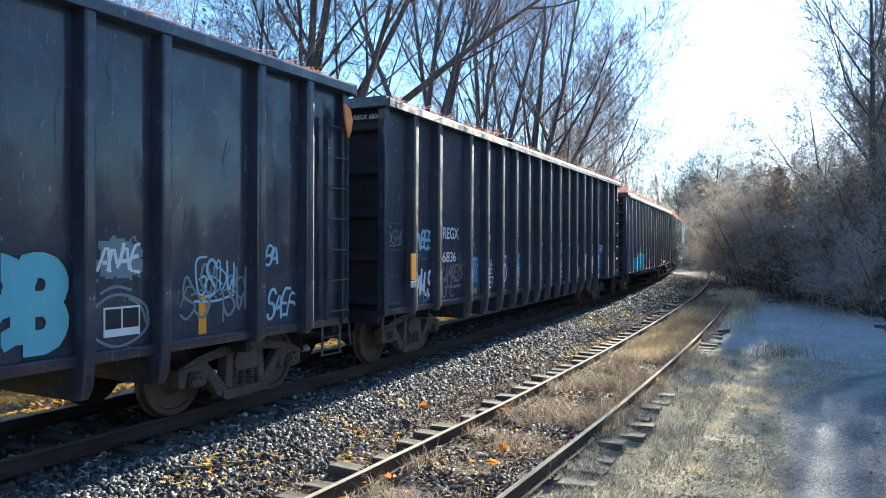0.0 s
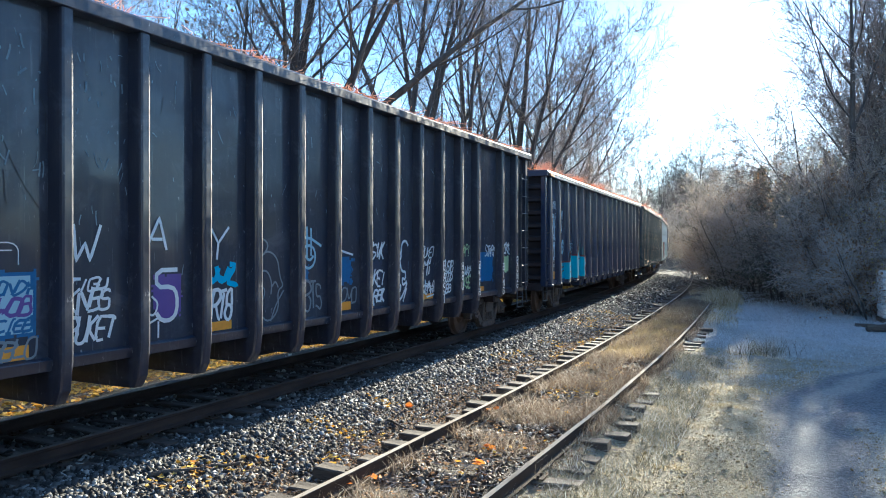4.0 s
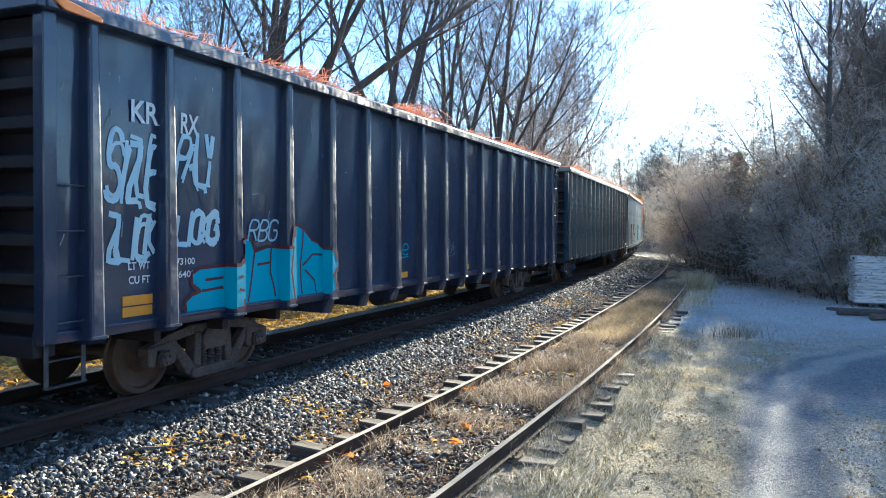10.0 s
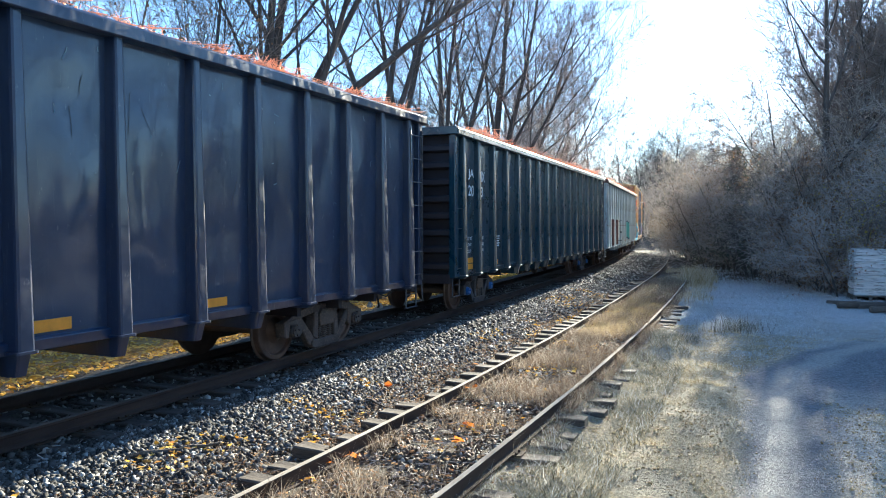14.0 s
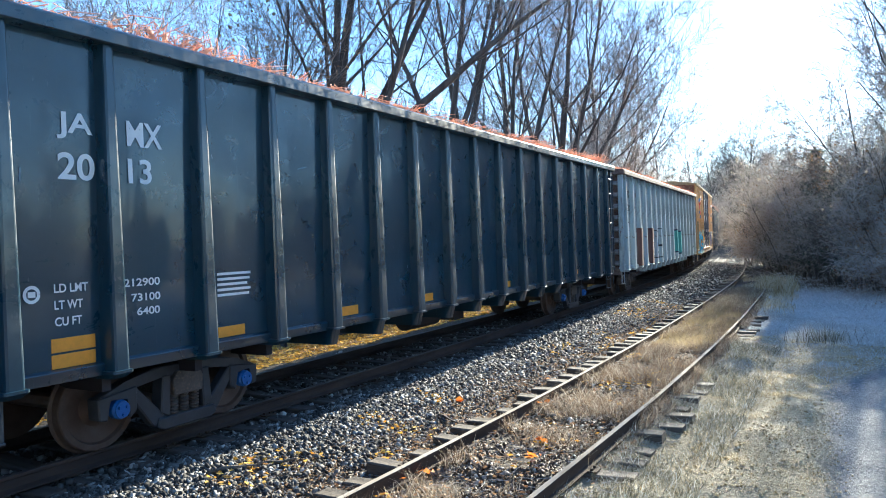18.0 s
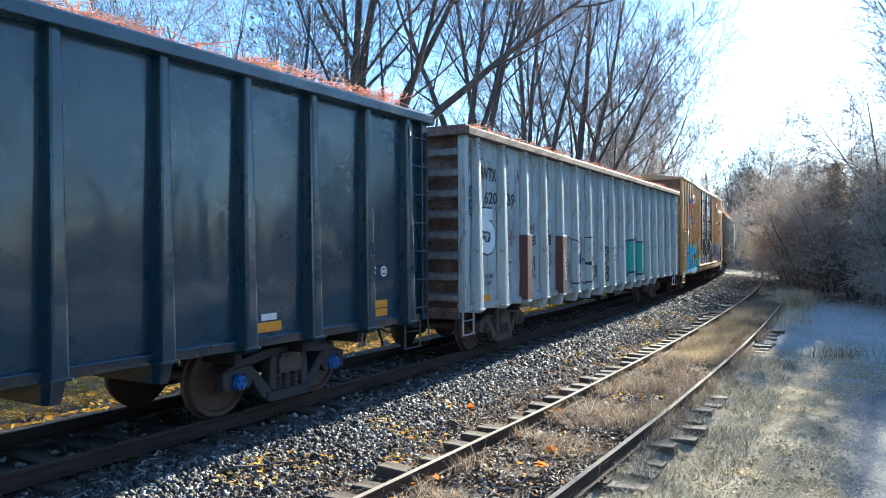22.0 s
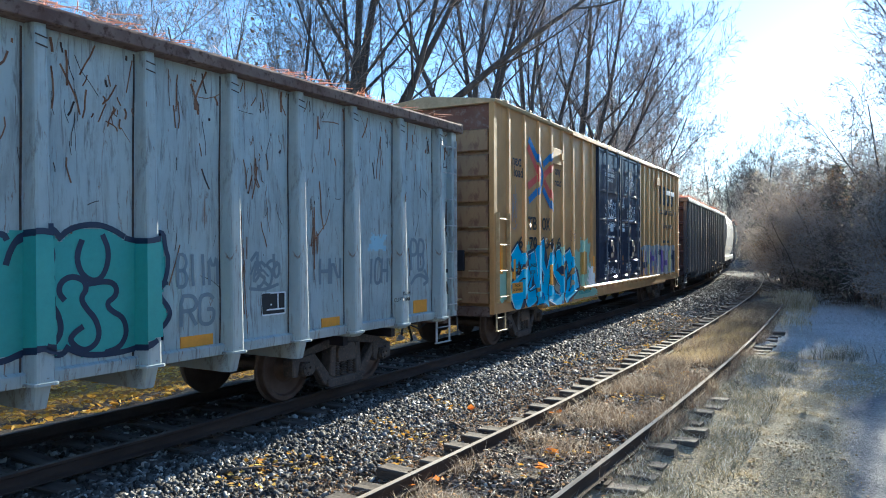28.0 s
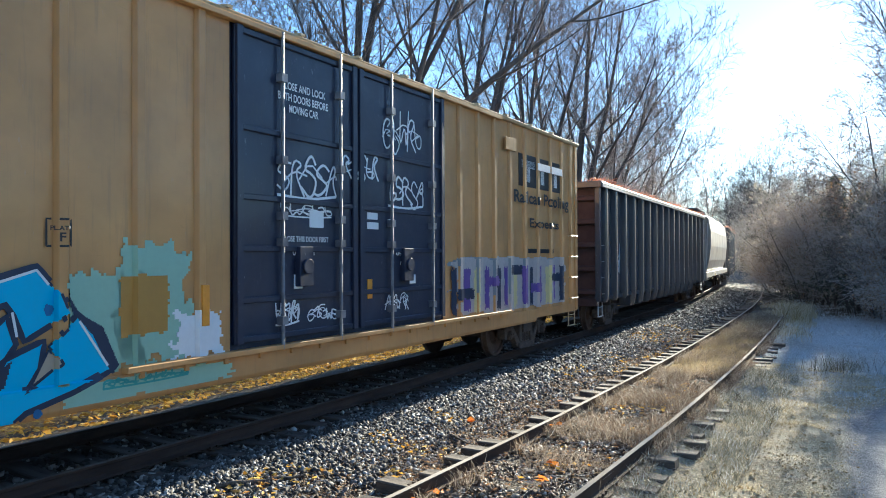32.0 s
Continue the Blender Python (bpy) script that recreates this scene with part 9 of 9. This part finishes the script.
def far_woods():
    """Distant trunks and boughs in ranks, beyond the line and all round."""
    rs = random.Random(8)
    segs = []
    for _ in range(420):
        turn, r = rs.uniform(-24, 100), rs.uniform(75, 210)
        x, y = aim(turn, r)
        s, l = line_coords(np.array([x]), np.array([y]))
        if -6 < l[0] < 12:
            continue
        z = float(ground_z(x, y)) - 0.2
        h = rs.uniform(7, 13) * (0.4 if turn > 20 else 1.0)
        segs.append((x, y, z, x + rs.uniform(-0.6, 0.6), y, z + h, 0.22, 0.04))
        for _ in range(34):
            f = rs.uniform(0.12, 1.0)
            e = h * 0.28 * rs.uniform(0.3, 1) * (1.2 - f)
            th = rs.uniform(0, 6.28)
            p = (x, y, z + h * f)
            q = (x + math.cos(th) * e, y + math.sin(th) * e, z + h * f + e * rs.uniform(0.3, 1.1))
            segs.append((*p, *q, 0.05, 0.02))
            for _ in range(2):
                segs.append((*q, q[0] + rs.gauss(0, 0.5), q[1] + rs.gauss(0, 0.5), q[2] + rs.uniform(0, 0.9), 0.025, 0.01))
    # distance haze is painted on through the pale twig colour
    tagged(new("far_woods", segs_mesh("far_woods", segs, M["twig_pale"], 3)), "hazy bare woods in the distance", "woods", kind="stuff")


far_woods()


# ---------------- stones, grass, leaves ----------------
def chips(name, label, category, x, y, size, mat, seed):
    """Many small angular lumps, each a bent box at its own turn."""
    rs = np.random.RandomState(seed)
    n = len(x)
    z = ground_z(x, y) + size * 0.35
    cube = np.array([[-1, -1, -1], [1, -1, -1], [1, 1, -1], [-1, 1, -1], [-1, -1, 1], [1, -1, 1], [1, 1, 1], [-1, 1, 1]], float)
    v = cube[None] * (1 + 0.95 * (rs.rand(n, 8, 3) - 0.5)) * rs.uniform(0.35, 1.45, (n, 1, 3))
    a, b = rs.randn(n, 3), rs.randn(n, 3)
    a /= np.linalg.norm(a, axis=1, keepdims=True)
    b -= a * np.sum(a * b, 1, keepdims=True)
    b /= np.linalg.norm(b, axis=1, keepdims=True)
    c = np.cross(a, b)
    v = v[:, :, 0:1] * a[:, None] + v[:, :, 1:2] * b[:, None] + v[:, :, 2:3] * c[:, None]
    v = v * size[:, None, None] + np.stack([x, y, z], 1)[:, None]
    f = np.array([[3, 2, 1, 0], [4, 5, 6, 7], [0, 1, 5, 4], [1, 2, 6, 5], [2, 3, 7, 6], [3, 0, 4, 7]])
    q = (np.arange(n) * 8)[:, None, None] + f[None]
    tagged(new(name, big_mesh(name, v.reshape(-1, 3), q.reshape(-1, 4), mat)), label, category, kind="stuff")


def stones():
    rs = np.random.RandomState(3)
    n1, n2, n3, n4 = 42000, 20000, 9000, 11000
    s = np.concatenate([2 + 11 * rs.rand(n1), 12 + 16 * rs.rand(n2), 26 + 34 * rs.rand(n3), -3 + 30 * rs.rand(n4)])
    l = np.concatenate([1.1 + 1.95 * rs.rand(n1) ** 1.2, 1.1 + 2.0 * rs.rand(n2) ** 1.2, 1.1 + 2.5 * rs.rand(n3), rs.uniform(-1.6, 1.2, n4)])
    size = np.concatenate([0.006 + 0.019 * rs.rand(n1) ** 1.8, 0.010 + 0.022 * rs.rand(n2) ** 1.4, rs.uniform(0.02, 0.04, n3), rs.uniform(0.012, 0.03, n4)])
    x, y, _ = on_line(s, l)
    k = (l < 2.15 + 1.0 * vnoise(x, y, 0.7, 19)) | (rs.rand(len(l)) < 0.3)
    x, y, size = x[k], y[k], size[k]
    chips("ballast_stones", "loose grey crushed stone along the main line", "gravel", x, y, size, M["stone"], 4)


stones()


rs = np.random.RandomState(6)
n = 22000
s, l = 2.2 + 26 * rs.rand(n) ** 1.4, 3.6 - 1.7 * rs.rand(n) ** 1.3
x, y, _ = on_line(s, l)
chips("soil_crumbs", "crumbs of bark, soil and fine stone beside the siding", "debris", x, y, 0.004 + 0.013 * rs.rand(n) ** 2, M["debris"], 7)


n = 26000
s = 2.6 + 26 * rs.rand(n) ** 1.3
l = siding_lat(s) + rs.uniform(-0.70, 0.72, n)
x, y, _ = on_line(s, l)
k = vnoise(x, y, 0.4, 17) + 0.3 * rs.rand(n) > 0.42
x, y = x[k], y[k]
chips("bed_crumbs", "crumbs of frosted soil, stone and bark between the rails", "debris", x, y, 0.004 + 0.016 * rs.rand(len(x)) ** 2.2, M["bed_crumb"], 8)


def blades(name, label, x, y, h, w, mat, seed, bend=0.5, category="grass"):
    rs = np.random.RandomState(seed)
    n = len(x)
    z = ground_z(x, y) - 0.01
    th = rs.uniform(0, 6.28, n)
    dx, dy = np.cos(th), np.sin(th)
    tip = rs.uniform(0, 6.28, n)
    be = bend * h * rs.uniform(0.3, 1.2, n)
    p = np.stack([x, y, z], 1)
    side = np.stack([dx * w, dy * w, np.zeros(n)], 1)
    top = p + np.stack([np.cos(tip) * be, np.sin(tip) * be, h], 1)
    mid = p + np.stack([np.cos(tip) * be * 0.35, np.sin(tip) * be * 0.35, h * 0.6], 1)
    v = np.stack([p - side, p + side, mid + side * 0.7, mid - side * 0.7, top], 1).reshape(-1, 3)
    k = (np.arange(n) * 5)[:, None]
    f = np.concatenate([k + np.array([[0, 1, 2]]), k + np.array([[0, 2, 3]]), k + np.array([[3, 2, 4]])], 0)
    tagged(new(name, big_mesh(name, v, f, mat)), label, category, kind="stuff")


def scatter(n, s0, s1, l0, l1, seed, power=1.0, clump=1.2, keep=0.35):
    """Places along the siding: distance and offset from its centre, thinned into clumps."""
    rs = np.random.RandomState(seed)
    s = s0 + (s1 - s0) * rs.rand(n) ** power
    o = rs.uniform(l0, l1, n)
    x, y, _ = on_line(s, siding_lat(s) + o)
    k = vnoise(x, y, clump, seed) + 0.25 * rs.rand(n) > keep
    return x[k], y[k]


def lane_free(x, y):
    r = x - road_x(y)
    w = (vnoise(x, y, 0.7, 5) - 0.5) * 0.8 + (vnoise(x, y, 2.3, 6) - 0.5)
    t = np.maximum(0.68 - np.abs(r + 0.45) + 0.22 * w, 0.55 - np.abs(r - 1.35) + 0.28 * w)
    t = np.where(y > 12, np.maximum(t, 1.7 - np.abs(r - 0.3)), t)
    return (t < 0.05 + 0.3 * np.random.RandomState(len(x)).rand(len(x)) ** 2) | (y > 18)


rs = np.random.RandomState(21)
for nm, n, s0, s1, h0, h1, w in (("near", 170000, 3.5, 13, 0.008, 0.034, 0.0026), ("mid", 70000, 12, 27, 0.015, 0.055, 0.006), ("far", 16000, 26, 46, 0.04, 0.09, 0.011)):
    x, y = scatter(n, s0, s1, 0.95, 8.5, 40 + len(nm), 1.0, 0.30, 0.36)
    k = lane_free(x, y)
    x, y = x[k], y[k]
    # blades in the sunny strip get the colour that has sunlight painted in
    warm = (x < -0.5 + 0.8 * (vnoise(x, y, 1.1, 23) - 0.5)) & (y < 19) if nm != "near" else x < 99
    for k, mat, label in ((warm, "frost_grass", "short frosted straw grass with warm sunlight in its colour"), (~warm, "rime_grass", "short grass white with frost")):
        if k.any():
            u, v = x[k], y[k]
            blades("frosted_grass", label, u, v, rs.uniform(h0, h1, len(u)) * (0.5 + 1.1 * vnoise(u, v, 0.45, 8)), np.full(len(u), w), M[mat], 50 + len(nm) + len(mat), 1.1)
x, y = scatter(30000, 3.5, 18, 0.95, 6.2, 47, 0.75, 0.22, 0.42)
k = lane_free(x, y)
x, y = x[k], y[k]
chips("frost_clods", "small frosted clods and matted grass", "turf", x, y, 0.003 + 0.008 * rs.rand(len(x)) ** 2, M["frost_grass"], 48)
x, y = scatter(64000, 3, 32, -0.72, 0.95, 61, 0.75, 0.5, 0.58)
blades("dry_weeds", "dry brown weeds between the rails", x, y, rs.uniform(0.05, 0.32, len(x)) * (0.4 + 0.9 * vnoise(x, y, 0.45, 77)), rs.uniform(0.002, 0.0042, len(x)), M["dry_grass"], 62, 1.3, "weeds")
x, y = scatter(9000, 15.5, 25, -0.55, 0.62, 63, 1.0, 1.0, 0.34)
blades("gold_grass", "pale gold dead grass between the rails", x, y, rs.uniform(0.06, 0.24, len(x)), rs.uniform(0.002, 0.004, len(x)), M["gold_grass"], 64, 0.9)
x, y = scatter(13000, 22, 40, -0.5, 1.9, 65, 1.0, 1.6, 0.46)
blades("frosted_weeds", "frosted dead weeds over the siding", x, y, rs.uniform(0.06, 0.24, len(x)), rs.uniform(0.004, 0.008, len(x)), M["frost_grass"], 66, 0.8, "weeds")
x, y = scatter(1700, 30.5, 34.5, 0.5, 1.7, 67, 1.0, 1.0, 0.1)
blades("tall_weeds", "clump of tall frosted weeds", x, y, rs.uniform(0.3, 0.75, len(x)), rs.uniform(0.006, 0.012, len(x)), M["frost_grass"], 68, 0.7, "weeds")
x, y = scatter(22000, 3, 17, 0.75, 1.9, 69, 0.8, 0.5, 0.48)
blades("rail_weeds", "dark frosted tufts along the rusty rail", x, y, rs.uniform(0.03, 0.15, len(x)), rs.uniform(0.002, 0.004, len(x)), M["tuft_grass"], 70, 1.3, "weeds")
cx, cy = -0.81 + rs.randn(420) * 0.3, 18.8 + rs.randn(420) * 0.5
blades("bank_tuft", "tuft of tall frosted grass by the lane", cx, cy, rs.uniform(0.15, 0.5, 420), rs.uniform(0.003, 0.006, 420), M["tuft_grass"], 72, 0.7)
x, y = scatter(26000, 3, 28, -2.2, -0.85, 73, 0.9, 0.6, 0.42)
blades("ballast_weeds", "dry straw among the stones", x, y, rs.uniform(0.02, 0.08, len(x)), rs.uniform(0.0015, 0.004, len(x)), M["dry_grass"], 74, 2.2, "weeds")


def fallen(name, label, x, y, size, mat, seed, lift=0.015):
    z = ground_z(x, y) + lift
    v, f = leaf_quads(np.stack([x, y, z], 1), size, seed)
    v[:, 2] = np.repeat(z, 4) + (v[:, 2] - np.repeat(z, 4)) * 0.45
    tagged(new(name, big_mesh(name, v, f, mat)), label, "leaves", kind="stuff")


rs = np.random.RandomState(31)
n = 24000
s, l = rs.uniform(-2, 46, n), -2.4 - 7 * rs.rand(n) ** 1.2
x, y, _ = on_line(s, l)
fallen("leaf_litter", "deep litter of yellow and brown fallen leaves", x, y, 0.13, M["leaf_litter"], 32, 0.03)
n = 8000
s, l = 2.5 + 24 * rs.rand(n) ** 1.5, 5.2 - 3.5 * rs.rand(n) ** 0.8
x, y, _ = on_line(s, l)
k = vnoise(x, y, 0.8, 15) + 0.3 * vnoise(x, y, 0.25, 16) > 0.88
x, y = x[k], y[k]
fallen("scattered_leaves", "yellow leaves scattered over the stones", x, y, 0.075, M["leaf_litter"], 33, 0.04)
x = np.array([-4.03, -3.16, -4.20, -4.13, -4.0, -5.2, -3.3, -4.7])
y = np.array([9.7, 7.26, 14.15, 6.16, 6.5, 9.6, 8.0, 12.0])
x, y = np.repeat(x, 5) + rs.randn(40) * 0.05, np.repeat(y, 5) + rs.randn(40) * 0.05
fallen("maple_leaves", "bright orange curled leaves by the rail", x, y, 0.14, M["leaf_orange"], 34, 0.09)
n = 5200
s, l = 3 + 22 * rs.rand(n) ** 1.2, rs.uniform(2.9, 5.4, n)
x, y, _ = on_line(s, l)
fallen("brown_leaves", "withered brown leaves between the rails", x, y, 0.06, M["leaf_brown"], 35, 0.03)


n = 17000
s, l = 2.5 + 24 * rs.rand(n) ** 1.2, 3.5 - 1.5 * rs.rand(n) ** 1.4
x, y, _ = on_line(s, l)
fallen("leaf_crumbs", "crumbled brown leaves and bark among the stones", x, y, 0.045, M["leaf_brown"], 36, 0.02)
rs = np.random.RandomState(44)
n = 3600
s, l = 2.5 + 22 * rs.rand(n) ** 1.3, rs.uniform(2.3, 5.7, n)
x, y, _ = on_line(s, l)
z = ground_z(x, y) + 0.02
th, ln = rs.uniform(0, 6.28, n), rs.uniform(0.03, 0.16, n)
tagged(new("twig_litter", segs_mesh("twig_litter", np.stack([x, y, z, x + np.cos(th) * ln, y + np.sin(th) * ln, z + rs.uniform(-0.01, 0.04, n), np.full(n, 0.004), np.full(n, 0.002)], 1), M["twig_pale"], 4)), "broken twigs strewn over the stones", "twigs", kind="stuff")


# ---------------- small things on the ground ----------------
def stick(label, a, b, r, seed, name="fallen_branch"):
    rnd = random.Random(seed)
    segs = []
    p = Vector(a)
    n = 6
    for k in range(n):
        q = Vector(a).lerp(Vector(b), (k + 1) / n) + Vector((rnd.uniform(-1, 1), rnd.uniform(-1, 1), rnd.uniform(0, 0.6))) * r * 1.3
        segs.append((*p, *q, r * (1 - 0.09 * k), r * (1 - 0.09 * (k + 1))))
        p = q
    bm = bmesh.new()
    rings = []
    for k, sg in enumerate(segs + [segs[-1][3:6] + segs[-1][:3] + (segs[-1][7],) * 2]):
        rings.append([bm.verts.new((sg[0], sg[1] + sg[6] * math.cos(i * 1.047), sg[2] + sg[6] * math.sin(i * 1.047))) for i in range(6)])
    for p, q in zip(rings, rings[1:]):
        for i in range(6):
            bm.faces.new((p[i], p[(i + 1) % 6], q[(i + 1) % 6], q[i]))
    bm.faces.new(rings[0])
    bm.faces.new(rings[-1])
    return thing(name, label, "branch", me=done(bm, name, M["tie"], 0, True))


def gz(x, y, up=0.03):
    return (x, y, float(ground_z(x, y)) + up)


stick("weathered grey branch lying on the stones", gz(-5.9, 5.35), gz(-5.5, 6.27), 0.03, 1)
stick("dead stick among the stones", gz(-5.2, 8.9), gz(-4.75, 8.7), 0.02, 2)
stick("pale plank splinter between the rails", gz(-3.85, 14.85), gz(-3.2, 15.4), 0.025, 3)
stick("broken stick beside the siding", gz(-4.75, 10.6), gz(-4.5, 11.1), 0.018, 4)
stick("short stick on the stones", gz(-6.0, 12.2), gz(-5.6, 11.9), 0.02, 5)


def wrapped_pallet(x, y, turn):
    z = float(ground_z(x, y)) - 0.01
    t = thing("wrapped_pallet", "stack of goods in white shrink wrap on a pallet", "pallet", pose(x, y, z, 0, 0, turn), group="wrapped pallets by the thicket")
    for k in range(5):
        bm = bmesh.new()
        box(bm, -0.5, 0.5, -0.5 + k * 0.23, -0.42 + k * 0.23, 0.10, 0.13)
        part("pallet_board", done(bm, "pallet_board", M["tie"]), t)
    for k in (-0.46, 0.0, 0.46):
        bm = bmesh.new()
        box(bm, k - 0.05, k + 0.05, -0.5, 0.5, 0.0, 0.10)
        part("pallet_bearer", done(bm, "pallet_bearer", M["tie"]), t)
    rnd = random.Random(int(x * 10))
    for k in range(7):
        bm = bmesh.new()
        a, b = 0.47 + rnd.uniform(-0.02, 0.02), 0.47 + rnd.uniform(-0.02, 0.02)
        box(bm, -a, a, -b, b, 0.132 + k * 0.216, 0.132 + k * 0.216 + 0.214)
        part("wrapped_layer", done(bm, "wrapped_layer", M["crate"], 0.035), t)


wrapped_pallet(2.72, 27.7, 6)
wrapped_pallet(3.86, 27.9, -4)


def frosted_log(x, y, ln, r, turn, seed):
    bm = bmesh.new()
    rnd = random.Random(seed)
    lathe(bm, [(-ln / 2 + ln * k / 8, r * rnd.uniform(0.86, 1.08)) for k in range(9)], 10, "x")
    thing("frosted_log", "frosted log lying at the thicket's edge", "log", pose(x, y, float(ground_z(x, y)) + r * 0.75, 0, rnd.uniform(-4, 4), turn), me=done(bm, "frosted_log", M["tie"], 0, True))


for k, (x, y, ln, r, turn) in enumerate(((2.4, 25.2, 1.5, 0.11, 20), (3.1, 25.0, 1.9, 0.14, -12), (3.0, 24.3, 1.3, 0.10, 35), (3.9, 24.6, 2.0, 0.16, 8), (2.0, 26.0, 1.2, 0.08, -30))):
    frosted_log(x, y, ln, r, turn, k)
# ---------------- movement ----------------
# how far the train has gone by at each full second
GONE = [-62.86, -60.42, -57.95, -55.5, -53.02, -50.55, -48.05, -45.56, -43.0, -40.41, -37.83, -35.21, -32.62, -29.85, -26.97, -24.12, -21.22,
        -18.28, -15.34, -12.35, -9.31, -6.26, -3.16, 0.0, 3.18, 6.39, 9.60, 12.83, 16.08, 19.32, 22.66, 26.01, 29.38]


def gone(t):
    """Smooth distance between the full seconds."""
    i = min(31, int(t))
    f = t - i
    p0, p1, p2, p3 = GONE[max(0, i - 1)], GONE[i], GONE[i + 1], GONE[min(32, i + 2)]
    if i == 0:
        p0 = 2 * p1 - p2
    if i == 31:
        p3 = 2 * p2 - p1
    return p1 + 0.5 * f * (p2 - p0 + f * (2 * p0 - 5 * p1 + 4 * p2 - p3 + f * (3 * (p1 - p2) + p3 - p0)))


def motions():
    for car, mid, arm in CARS:
        rows = []
        for k in range(65):
            t = k * 0.5
            s = mid - gone(t)
            xa, ya, _ = on_line(s - arm)
            xb, yb, _ = on_line(s + arm)
            rows.append((t, pose((xa + xb) / 2, (ya + yb) / 2, 0, 0, 0, math.degrees(math.atan2(-(xb - xa), yb - ya)))))
        walk(car, rows)
    turn_rows = [(k * 0.2, -math.degrees((gone(k * 0.2) - gone(0)) / 0.457)) for k in range(161)]
    for w, dy in SPINNING:
        walk(w, [(t, pose(0, dy, 0.457, -a, 0, 0)) for t, a in turn_rows])


motions()
